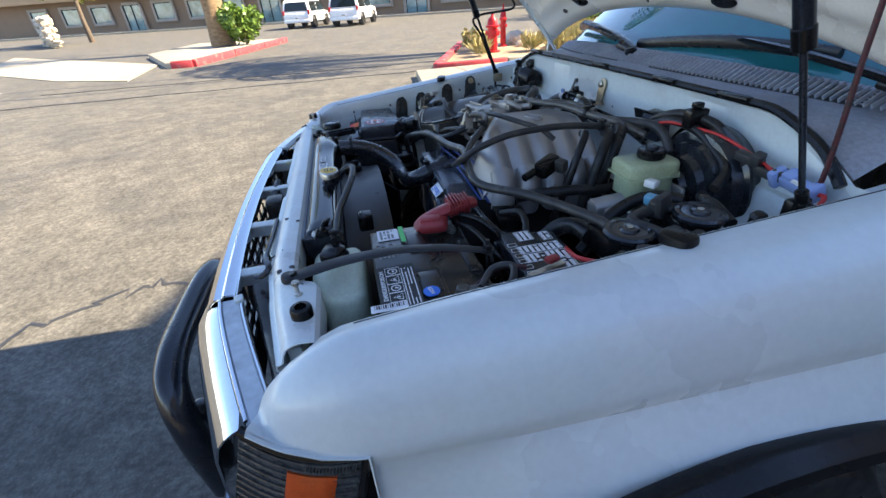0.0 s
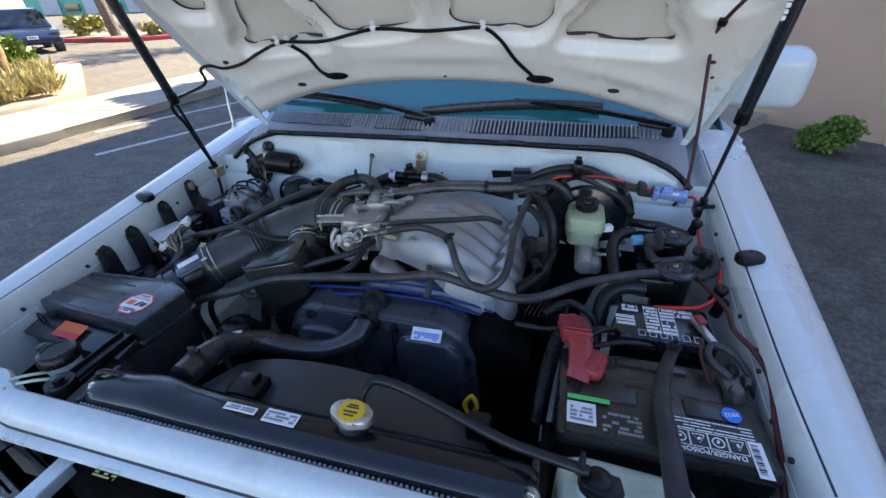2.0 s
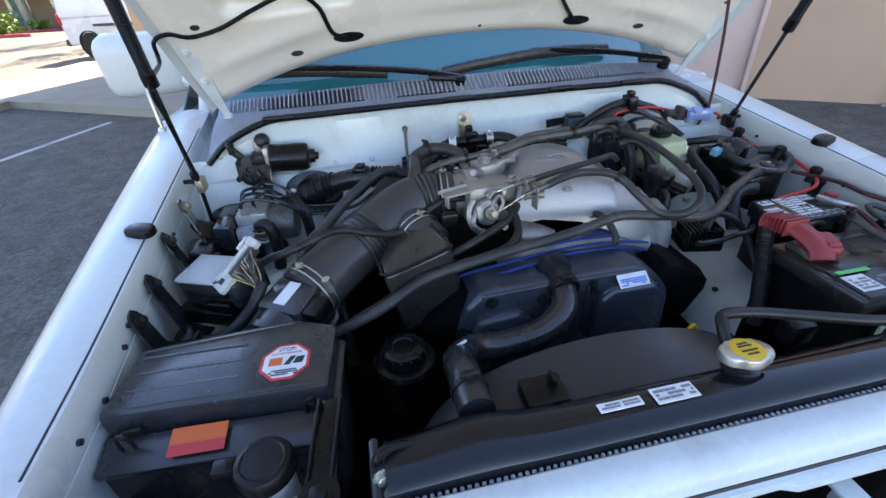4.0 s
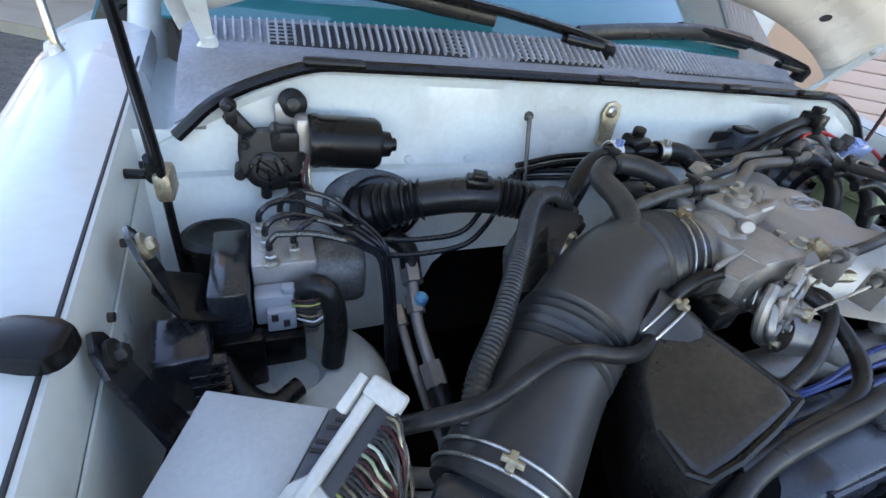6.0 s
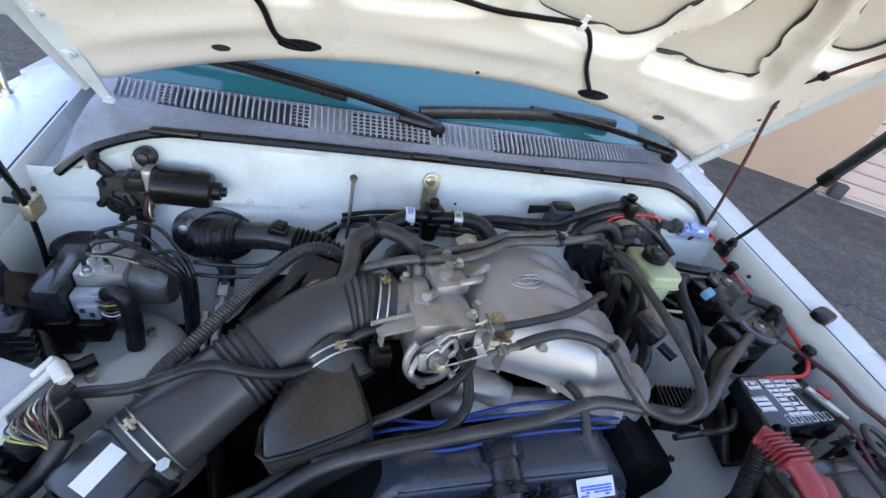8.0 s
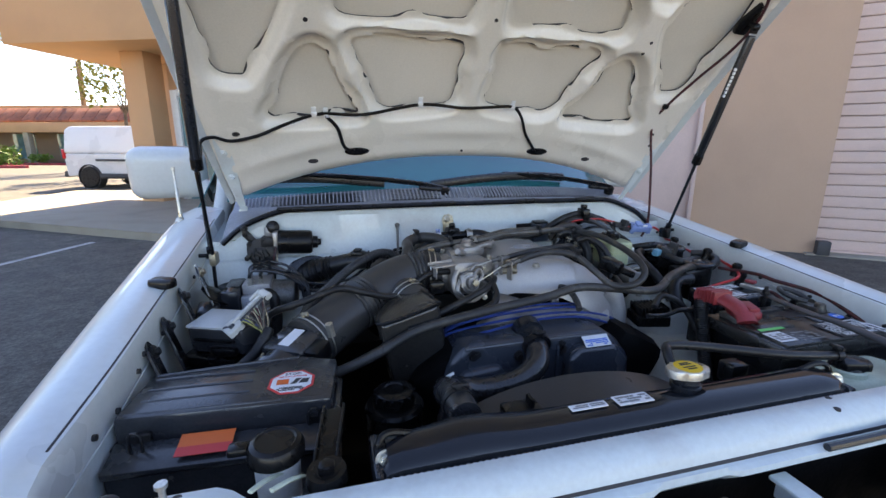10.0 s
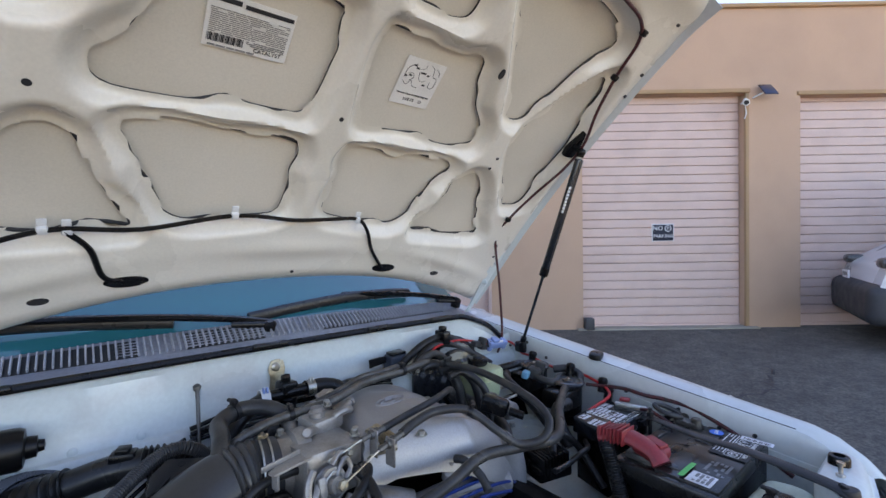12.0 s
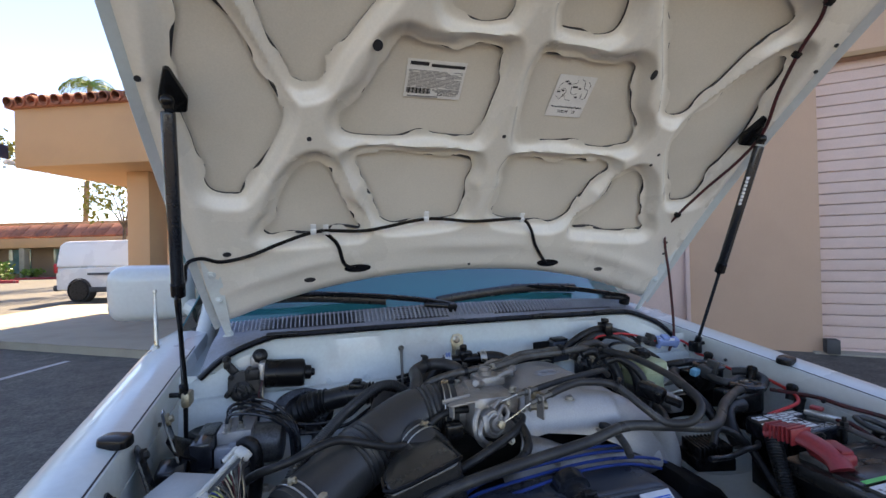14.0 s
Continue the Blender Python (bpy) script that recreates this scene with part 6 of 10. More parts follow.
cyl(bm, m @ Vector((0.060, 0.03, 0.03)), m @ Vector((0.060, 0.03, 0.055)), 0.007, seg=6)
part("meter_bolt", bm, STEEL, maf)

# bracketed vacuum box tucked beside the duct
vac = thing("vacuum_box", "dusty black plastic box on a bracket beside the intake duct", "vacuum box", (-0.29, 0.80, 0.90))
vm = frame_at((-0.258, 0.806, 0.990), (0.30, 0.90, 0.42), (-0.80, 0.34, 0.12))
bm = B()
prism(bm, [(-0.066, -0.016), (-0.020, -0.016), (-0.014, -0.028), (0.022, -0.028), (0.030, -0.040), (0.052, -0.040), (0.056, 0.010), (0.030, 0.026), (-0.060, 0.026)], 0.006, vm, 0.002)
part("box_plate", bm, DUSTY, vac)
bm = B()
prism(bm, [(-0.064, -0.012), (0.028, -0.012), (0.032, 0.030), (-0.058, 0.034)], 0.060, vm @ Matrix.Translation((0, 0, -0.062)), 0.005)
part("box_body", bm, AIRBLACK, vac)
bm = B()
lathe(bm, vm @ Vector((0.044, -0.010, 0.006)), vm.to_3x3() @ Vector((0, 0, 1)), [(-0.001, 0.005), (0.0004, 0.005), (0.0006, 0.003)], 14)
part("plate_hole", bm, INK, vac)
bm = B()
TOPM = frame_at((-0.232, 0.622, 0.980), (1, 0.10, 0.20), (-0.1, 1, 0.05))
prism(bm, [(-0.062, -0.066), (0.050, -0.058), (0.060, -0.040), (0.048, 0.052), (0.030, 0.062), (-0.030, 0.040), (-0.064, -0.02)], 0.13, TOPM @ Matrix.Translation((0, 0, -0.122)), 0.009, 3)
reso = single("resonator_box", bm, RESOBROWN, "dusty black intake resonator box", "air duct")
bm = B()
tube(bm, [TOPM @ Vector(p) for p in ((-0.061, -0.022, 0.006), (-0.056, -0.062, 0.006), (0.046, -0.054, 0.006), (0.055, -0.038, 0.006), (0.044, 0.048, 0.006))], 0.003, 6, 3)
part("box_rim", bm, BLACK, reso)
bm = B()
hexbolt(bm, TOPM @ Vector((0.036, 0.056, 0.006)), r=0.006)
part("box_bolt", bm, STEEL, reso)

# ---- things round the engine: battery side ----
def flat_at(x, y, z, turn=0.0):
    """A frame lying flat, its x axis turned about the upright."""
    return Matrix.Translation((x, y, z)) @ Euler((0, 0, turn)).to_matrix().to_4x4()


def sticker(name, m, w, h, mat, parent, label, r=0.002):
    bm = B()
    box(bm, m @ Vector((0, 0, 0.0004)), (w, h, 0.0008), 0.0003, m.to_3x3(), 1)
    return part(name, bm, mat, parent, label)


battery = thing("battery", "black car battery with printed warning labels and a red terminal boot", "battery", (0.495, 0.42, 0.74))
bm = B()
box(bm, (0.495, 0.4175, 0.835), (0.262, 0.160, 0.19), 0.006)
part("case", bm, BLACK, battery)
bm = B()
box(bm, (0.495, 0.4175, 0.937), (0.266, 0.165, 0.026), 0.007)
case_lid = part("case_lid", bm, RESOBROWN, battery, "dusty black battery top")
for c, w in (((0.495, 0.385, 0.949), (0.245, 0.095, 0.011)), ((0.43, 0.412, 0.954), (0.075, 0.030, 0.007)), ((0.555, 0.412, 0.954), (0.055, 0.030, 0.007)), ((0.495, 0.485, 0.949), (0.10, 0.018, 0.010))):
    part("lid_step", box(B(), c, w, 0.003), RESOBROWN, case_lid)
for x, mat, name in ((0.60, PIPE, "negative_post"), (0.395, PIPE, "positive_post")):
    bm = B()
    lathe(bm, (x, 0.449, 0.945), (0, 0, 1), [(0, 0.014), (0.006, 0.014), (0.016, 0.010), (0.022, 0.0095), (0.024, 0.007)], 20)
    box(bm, (x, 0.466, 0.955), (0.026, 0.040, 0.012), 0.004)
    hexbolt(bm, (x + 0.018, 0.478, 0.957), (1, 0, 0), 0.006, 0.008)
    part(name, bm, mat, battery, "grey lead terminal clamp")
lab = sticker("warning_label", flat_at(0.552, 0.365, 0.9560, 0.0), 0.108, 0.058, INK, case_lid, "black and white hazard label")
bm = B()
m = flat_at(0.552, 0.365, 0.9570, math.pi)
for k, y in enumerate((-0.010, -0.015, -0.020, -0.025)):
    bars(bm, m @ Matrix.Translation((-0.004, y, 0)), 1, 0.094, 0.0026, seed=k + 3)
part("small_print", bm, WHITEINK, lab)
lettering("warning_word", "DANGER/POISON", 0.0095, m @ Matrix.Translation((0.004, 0.0205, 0.0004)), WHITEINK, lab)
for k in range(4):
    x = 0.038 - k * 0.022
    bm = B()
    for q in (-1, 1):
        box(bm, m @ Vector((x + q * 0.0105, 0.004, 0)), (0.0007, 0.022, 0.0005))
        box(bm, m @ Vector((x, 0.004 + q * 0.011, 0)), (0.021, 0.0007, 0.0005))
    part("hazard_frame", bm, WHITEINK, lab)
    bm = B()
    if k % 2:
        tube(bm, [m @ Vector(p) for p in ((x - 0.007, -0.003, 0), (x + 0.007, -0.003, 0), (x, 0.010, 0), (x - 0.007, -0.003, 0))], 0.0006, 6, 1)
    else:
        lathe(bm, m @ Vector((x, 0.004, -0.0002)), (0, 0, 1), [(0, 0.0075), (0.0005, 0.0075), (0.0005, 0.0060), (0, 0.0060)], 18, cap=False)
    box(bm, m @ Vector((x, 0.003, 0.0002)), (0.005, 0.003, 0.0004), 0, Euler((0, 0, 0.6 * k)).to_matrix())
    part("hazard_mark", bm, WHITEINK, lab)
# moulded outlines round the vent covers of the lid
bm = B()
for pts in (((0.432, 0.392), (0.436, 0.424), (0.452, 0.428), (0.456, 0.442), (0.486, 0.443), (0.500, 0.424)), ((0.520, 0.436), (0.548, 0.430), (0.556, 0.414), (0.552, 0.396), (0.566, 0.384), (0.574, 0.396))):
    tube(bm, [(x, y, 0.9552) for x, y in pts], 0.0010, 6, 1)
part("lid_groove", bm, INK, case_lid, "thin dark moulded outline")
barcode = sticker("barcode_label", flat_at(0.60, 0.347, 0.9570), 0.016, 0.05, LABEL, case_lid, "white barcode label")
bm = B()
for k in range(14):
    box(bm, (0.598, 0.327 + k * 0.003, 0.9580), (0.008, 0.0006 + 0.0009 * ((k * 7) % 3), 0.0004))
part("barcode", bm, INK, barcode)
bm = lathe(B(), (0.584, 0.408, 0.9585), (0, 0, 1), [(0, 0.0120), (0.0010, 0.0120), (0.0012, 0.0112)], 28)
stick = part("round_sticker", bm, BLUEINK, case_lid, "round blue date sticker")
lettering("date_word", "10/22", 0.0080, flat_at(0.584, 0.408, 0.9600, math.pi + 0.2), WHITEINK, stick)
lab2 = sticker("paper_label", flat_at(0.393, 0.368, 0.9550), 0.038, 0.036, LABEL, case_lid, "white printed label with a green stripe")
bm = B()
bars(bm, flat_at(0.393, 0.366, 0.9560), 4, 0.030, 0.026, seed=5)
part("small_print", bm, GREYINK, lab2)
sticker("green_stripe", flat_at(0.402, 0.392, 0.9582), 0.056, 0.008, GREENINK, case_lid, "bright green stripe")
bm = B()
bars(bm, flat_at(0.445, 0.362, 0.9550), 5, 0.05, 0.034, seed=8, fill=0.6)
part("case_print", bm, GREYINK, case_lid)
# positive terminal boot
bm = B()
tube(bm, [(0.386, 0.425, 0.958), (0.39, 0.440, 0.972), (0.388, 0.475, 0.984), (0.378, 0.505, 0.987), (0.368, 0.528, 0.982)], 0.018, 14, 6, flat=0.62)
box(bm, (0.402, 0.450, 0.970), (0.048, 0.050, 0.024), 0.010, Euler((0.1, 0, -0.3)).to_matrix(), 3)
box(bm, (0.408, 0.444, 0.982), (0.020, 0.036, 0.008), 0.003, Euler((0.1, 0, -0.3)).to_matrix())
boot = part("terminal_boot", bm, RED, battery, "red rubber terminal boot")
for k in range(7):
    bm = B()
    y = 0.482 + k * 0.006
    box(bm, (0.383 - k * 0.0017, y, 0.988 + 0.002 * math.sin(k)), (0.044 - k * 0.001, 0.0032, 0.026), 0.0012)
    part("boot_rib", bm, RED, boot)
# hold-down strap over the battery
bm = B()
tube(bm, [(0.494, 0.205, 0.955), (0.494, 0.222, 0.966), (0.491, 0.286, 0.976), (0.492, 0.345, 0.980), (0.492, 0.387, 0.979), (0.505, 0.45, 0.977), (0.526, 0.505, 0.972), (0.53, 0.515, 0.955)], 0.0120, 14, 6, flat=0.30, radius=lambda d, w: 0.0158 - 0.0078 * min(1.0, d / w))
cyl(bm, (0.494, 0.210, 0.958), (0.494, 0.212, 0.970), 0.0130, seg=18, round_=0.003)
strap = single("battery_strap", bm, CANVAS, "black steel hold-down strap across the battery", "strap")
bm = B()
hexbolt(bm, (0.494, 0.218, 0.966), (0, -0.3, 1), 0.006)
part("strap_bolt", bm, DARKSTEEL, strap)
bm = B()
cyl(bm, (0.527, 0.508, 0.82), (0.527, 0.508, 0.992), 0.0035, seg=10)
hexbolt(bm, (0.527, 0.508, 0.975), (0, 0, 1), 0.007, 0.008)
part("strap_nut", bm, DARKSTEEL, strap)
bm = B()
box(bm, (0.495, 0.42, 0.728), (0.29, 0.20, 0.02), 0.006)
box(bm, (0.495, 0.42, 0.60), (0.05, 0.05, 0.25), 0.006)
single("battery_tray", bm, DARKSTEEL, "dark steel tray under the battery", "tray")
# pale inner wing floor between battery and engine
for s in (-1, 1):
    rows = [[(s * x, y, z + 0.06 * (y - 0.6)) for x, z in (((0.35, 0.70), (0.38, 0.755), (0.43, 0.78), (0.50, 0.79), (0.64, 0.80)) if s > 0 else ((0.455, 0.72), (0.47, 0.76), (0.50, 0.78), (0.56, 0.79), (0.65, 0.80)))] for y in ((0.50, 0.56, 0.62, 0.68, 0.74) if s > 0 else (0.50, 0.6, 0.7, 0.8, 0.92, 1.0))]
    part("wing_floor", sheet(B(), rows, 0.003), PAINT_IN, truck, "dusty white inner wing floor")
    for x, y in ((0.40, 0.66), (0.43, 0.70), (0.40, 0.60)) if s > 0 else ():
        bm = B()
        lathe(bm, (s * x, y, 0.772 + 0.06 * (y - 0.6)), (0, 0, 1), [(0, 0.006), (0.004, 0.006)], 12)
        part("panel_hole", bm, INK, truck)

# fuse box
fuse = thing("fuse_box", "black lidded fuse box with printed white diagrams", "fuse box", (0.53, 0.60, 0.82))
bm = B()
prism(bm, [(0.447, 0.555), (0.470, 0.640), (0.600, 0.640), (0.600, 0.555)], 0.11, Matrix.Translation((0, 0, 0.82)), 0.004)
part("box_body", bm, BLACK, fuse)
bm = B()
prism(bm, [(0.437, 0.549), (0.464, 0.647), (0.607, 0.647), (0.607, 0.549)], 0.032, Matrix.Translation((0, 0, 0.920)), 0.006, 3)
fuse_lid = part("box_lid", bm, BLACKG, fuse, "black moulded lid with white fuse diagrams")
for k, (cx, cy, w, h, rows) in enumerate(((0.478, 0.625, 0.026, 0.016, 2), (0.468, 0.590, 0.030, 0.026, 3), (0.512, 0.60, 0.022, 0.070, 8), (0.538, 0.60, 0.022, 0.070, 8), (0.566, 0.625, 0.030, 0.020, 2))):
    bm = B()
    m = flat_at(cx, cy, 0.9522)
    bars(bm, m, rows, w, h, seed=20 + k)
    for q in (-1, 1):
        box(bm, (cx + q * w / 2, cy, 0.9526), (0.0008, h, 0.0005))
        box(bm, (cx, cy + q * h / 2, 0.9526), (w, 0.0008, 0.0005))
    part("fuse_diagram", bm, WHITEINK, fuse_lid, "white printed fuse diagram")
for k in range(6):
    bm = B()
    cx, cy = 0.500 + (k % 3) * 0.030, 0.562 + (k // 3) * 0.004
    for q in (-1, 1):
        box(bm, (0.492 + k * 0.017 + q * 0.005, 0.561, 0.9526), (0.0008, 0.014, 0.0005))
        box(bm, (0.492 + k * 0.017, 0.561 + q * 0.007, 0.9526), (0.010, 0.0008, 0.0005))
    part("fuse_mark", bm, WHITEINK, fuse_lid)
for q in (0.46, 0.58):
    bm = B()
    box(bm, (q, 0.547, 0.925), (0.02, 0.008, 0.03), 0.002)
    part("lid_latch", bm, BLACK, fuse)
holder = thing("inline_fuse_holder", "white inline fuse holder with a red cap on the fuse box", "fuse holder", (0.58, 0.58, 0.955))
bm = B()
box(bm, (0.587, 0.578, 0.960), (0.012, 0.066, 0.010), 0.003, Euler((0, 0, 0.3)).to_matrix())
part("holder_body", bm, STEEL, holder)
bm = B()
box(bm, (0.581, 0.588, 0.974), (0.014, 0.022, 0.008), 0.003, Euler((0, 0, 0.3)).to_matrix())
part("holder_cap", bm, RED, holder, "red fuse cap")

# brake servo, master cylinder and reservoir
servo = thing("brake_servo", "round black brake servo with a master cylinder on its face", "brake servo", (0.40, 1.02, 0.97))
bm = B()
lathe(bm, (0.40, 1.012, 0.965), (0, -1, 0), [(0, 0.108), (0.02, 0.112), (0.024, 0.116), (0.030, 0.116), (0.034, 0.108), (0.05, 0.100), (0.054, 0.085), (0.066, 0.080), (0.070, 0.062), (0.082, 0.056), (0.086, 0.035), (0.096, 0.03)], 48)
part("servo_shell", bm, BLACKG, servo)
bm = B()
cyl(bm, (0.40, 0.925, 0.955), (0.40, 0.755, 0.945), 0.021, 0.019, 20, 0.004)
box(bm, (0.40, 0.915, 0.955), (0.085, 0.012, 0.045), 0.008)
for y in (0.835, 0.885):
    cyl(bm, (0.40, y, 0.955), (0.397, y, 0.985), 0.013, seg=16)
box(bm, (0.415, 0.80, 0.935), (0.045, 0.06, 0.035), 0.010)
cylinder = part("master_cylinder", bm, ALU, servo, "cast aluminium master cylinder")
for y in (0.80, 0.845):
    bm = B()
    hexbolt(bm, (0.421, y, 0.945), (1, 0, 0.4), 0.007, 0.012)
    part("pipe_nut", bm, BRASS, cylinder)
tankr = thing("brake_fluid_reservoir", "yellowed translucent brake fluid reservoir with a black cap", "reservoir", (0.396, 0.86, 0.975))
bm = B()
prism(bm, [(-0.028, -0.046), (0.024, -0.046), (0.034, -0.03), (0.034, 0.036), (0.020, 0.046), (-0.026, 0.046), (-0.034, 0.03), (-0.034, -0.034)], 0.036, flat_at(0.396, 0.860, 0.965), 0.007, 3)
part("lower_bowl", bm, RESV, tankr)
bm = B()
prism(bm, [(-0.034, -0.052), (0.030, -0.052), (0.040, -0.034), (0.040, 0.040), (0.024, 0.052), (-0.030, 0.052), (-0.040, 0.034), (-0.040, -0.038)], 0.026, flat_at(0.396, 0.860, 1.003), 0.008, 3)
prism(bm, [(-0.036, -0.054), (0.032, -0.054), (0.042, -0.036), (0.042, 0.042), (0.026, 0.054), (-0.032, 0.054), (-0.042, 0.036), (-0.042, -0.040)], 0.004, flat_at(0.396, 0.860, 1.001))
part("upper_bowl", bm, RESV, tankr)
bm = B()
lathe(bm, (0.396, 0.867, 1.028), (0, 0, 1), [(0, 0.020), (0.004, 0.0245), (0.016, 0.0245), (0.019, 0.021), (0.019, 0.012), (0.024, 0.010), (0.024, 0.002)], 26)
part("reservoir_cap", bm, BLACK, tankr, "black screw cap")
bm = B()
box(bm, (0.443, 0.842, 1.0), (0.022, 0.018, 0.014), 0.003, Euler((0, 0, 0.4)).to_matrix())
part("level_plug", bm, WHITE, tankr, "white level sensor plug")

# vacuum canisters on the inner wing
for n, (x, y, z) in enumerate(((0.572, 0.832, 1.006), (0.562, 0.722, 0.990))):
    can = thing("vacuum_canister", "round black plastic canister with a disc lid", "canister", (x, y, z - 0.09), "canisters on the inner wing")
    bm = B()
    lathe(bm, (x, y, z - 0.10), (0, 0, 1), [(0, 0.031), (0.088, 0.033), (0.092, 0.036)], 32)
    box(bm, (x - 0.030, y - 0.002, z - 0.035), (0.075, 0.065, 0.045), 0.008)
    part("canister_body", bm, BLACK, can)
    bm = B()
    lathe(bm, (x, y, z - 0.010), (0, 0, 1), [(0, 0.0365), (0.006, 0.0385), (0.010, 0.035), (0.011, 0.029), (0.0085, 0.026), (0.0085, 0.015), (0.012, 0.013), (0.013, 0.003)], 36)
    part("canister_lid", bm, BLACKG, can, "dusty black disc lid")
    bm = B()
    lathe(bm, (x, y, z + 0.003), (0, 0, 1), [(0, 0.005), (0.0012, 0.005)], 12)
    part("lid_screw", bm, STEEL, can)
for x, y, z in ((0.612, 0.752, 1.005), (0.622, 0.668, 0.985), (0.625, 0.655, 0.965), (0.620, 0.88, 1.01)):
    plug = thing("wing_grommet", "small black rubber cap on the inner wing", "grommet", (x, y, z - 0.02), "rubber caps on the inner wing")
    bm = B()
    lathe(bm, (x, y, z - 0.025), (0.25, 0, 1), [(0, 0.010), (0.02, 0.010), (0.028, 0.012), (0.034, 0.009), (0.036, 0.003)], 16)
    part("cap", bm, BLACK, plug)
conn = thing("blue_connector", "small pale blue plastic wiring connector", "connector", (0.50, 0.80, 0.99))
bm = B()
box(bm, (0.501, 0.803, 0.998), (0.026, 0.017, 0.018), 0.004, Euler((0.2, 0, 0.4)).to_matrix())
part("connector_body", bm, plain("pale_blue_plastic", (0.09, 0.29, 0.42), 0.4), conn)
bm = B()
box(bm, (0.527, 0.797, 0.998), (0.026, 0.030, 0.030), 0.005, Euler((0.2, 0, 0.4)).to_matrix())
box(bm, (0.54, 0.79, 1.01), (0.010, 0.026, 0.034), 0.003, Euler((0.2, 0, 0.4)).to_matrix())
part("connector_shroud", bm, DUSTY, conn)
inline = thing("blue_fuse_holder", "translucent blue inline fuse holder on red wires", "fuse holder", (0.584, 1.0, 1.0))
bm = B()
fm = Euler((0.5, 0.05, -0.12)).to_matrix()
box(bm, (0.586, 0.982, 1.030), (0.072, 0.020, 0.024), 0.006, fm, 3)
box(bm, (0.577, 0.978, 1.044), (0.022, 0.022, 0.010), 0.004, fm)
box(bm, (0.554, 0.980, 1.032), (0.014, 0.026, 0.030), 0.004, fm)
box(bm, (0.614, 0.982, 1.028), (0.014, 0.026, 0.028), 0.004, fm)
part("fuse_shell", bm, BLUECLEAR, inline)
bm = B()
box(bm, (0.586, 0.973, 1.034), (0.03, 0.004, 0.016), 0.001, fm)
part("fuse_blade", bm, WHITE, inline)

# black box and brackets on the firewall
heater = thing("heater_valve", "yellow-zinc bracket with a black heater valve on the firewall", "heater valve", (-0.038, 1.0, 1.0))
bm = B()
prism(bm, [(-0.016, -0.036), (0.013, -0.036), (0.014, -0.004), (0.018, 0.010), (0.015, 0.026), (0.004, 0.031), (-0.010, 0.028), (-0.017, 0.012), (-0.013, -0.004)], 0.003, frame_at((-0.038, 1.019, 1.062), (1, 0, 0), (0, 0.1, 1)), 0.001)
box(bm, (-0.036, 1.005, 1.030), (0.034, 0.030, 0.004), 0.001)
bracket = part("bracket", bm, BRASS, heater, "yellow-zinc steel bracket")
bm = B()
lathe(bm, (-0.040, 1.018, 1.078), (0, -1, 0), [(0, 0.009), (0.005, 0.009), (0.008, 0.005)], 14)
part("bracket_bolt", bm, STEEL, bracket)
bm = B()
lathe(bm, (-0.042, 0.955, 1.022), (0, 0, 1), [(-0.03, 0.016), (0, 0.020), (0.01, 0.022), (0.016, 0.018), (0.022, 0.010)], 20)
cyl(bm, (-0.085, 0.94, 1.045), (0.005, 0.94, 1.045), 0.012, seg=14)
box(bm, (-0.040, 0.975, 1.03), (0.03, 0.05, 0.02), 0.005)
box(bm, (-0.044, 0.946, 1.052), (0.034, 0.032, 0.030), 0.006, Euler((0, 0.1, 0.2)).to_matrix(), 3)
cyl(bm, (-0.044, 0.946, 1.066), (-0.046, 0.944, 1.078), 0.009, seg=14, round_=0.002)
part("valve_body", bm, BLACK, heater)
bm = B()
box(bm, (-0.04, 0.945, 1.045), (0.05, 0.012, 0.006), 0.002, Euler((0, 0, 0.4)).to_matrix())
part("valve_lever", bm, STEEL, heater)
rod = thing("engine_lift_rod", "thin grey bolt-headed rod leaning on the firewall", "rod", (-0.19, 0.98, 0.96))
bm = B()
cyl(bm, (-0.183, 1.018, 1.067), (-0.189, 0.975, 0.962), 0.0034, seg=10)
part("shaft", bm, PIPE, rod)
bm = B()
lathe(bm, (-0.183, 1.023, 1.062), (0, -0.5, 1), [(0, 0.006), (0.007, 0.0072), (0.010, 0.005)], 14)
part("rod_head", bm, PIPE, rod)

# wiper motor
motor = thing("wiper_motor", "black windscreen wiper motor with a round gearbox", "wiper motor", (-0.5, 1.0, 1.0))
bm = B()
prism(bm, [(0.034 * math.cos(a) * (1.0 + 0.10 * math.sin(3 * a + 0.6)), 0.036 * math.sin(a) * (1.0 + 0.08 * math.cos(2 * a + 0.4))) for a in [k * math.tau / 32 for k in range(32)]], 0.032, frame_at((-0.537, 1.004, 1.017), (1, 0, 0), (0, 0.15, 1)), 0.005, 3)
lathe(bm, (-0.541, 0.974, 1.013), (0, -1, 0.15), [(0, 0.021), (0.004, 0.020), (0.006, 0.016), (0.006, 0.012), (0.003, 0.011), (0.003, 0.003)], 26)
box(bm, (-0.520, 0.985, 1.045), (0.030, 0.026, 0.024), 0.004)
GEAR = [a * math.tau / 6 for a in range(6)]
gear = part("gearbox", bm, DARKSTEEL, motor, "black cast gearbox")
bm = B()
box(bm, (-0.543, 0.969, 1.016), (0.022, 0.006, 0.009), 0.002, Euler((0, 0.7, 0)).to_matrix())
part("gear_boss", bm, DARKSTEEL, gear)
bm = B()
box(bm, (-0.512, 0.972, 0.992), (0.018, 0.03, 0.026), 0.004)
tube(bm, [(-0.512, 0.966, 0.985), (-0.510, 0.955, 0.965), (-0.512, 0.945, 0.93), (-0.515, 0.935, 0.88)], 0.007, 10, 6)
part("motor_plug", bm, BLACK, motor)
bm = B()
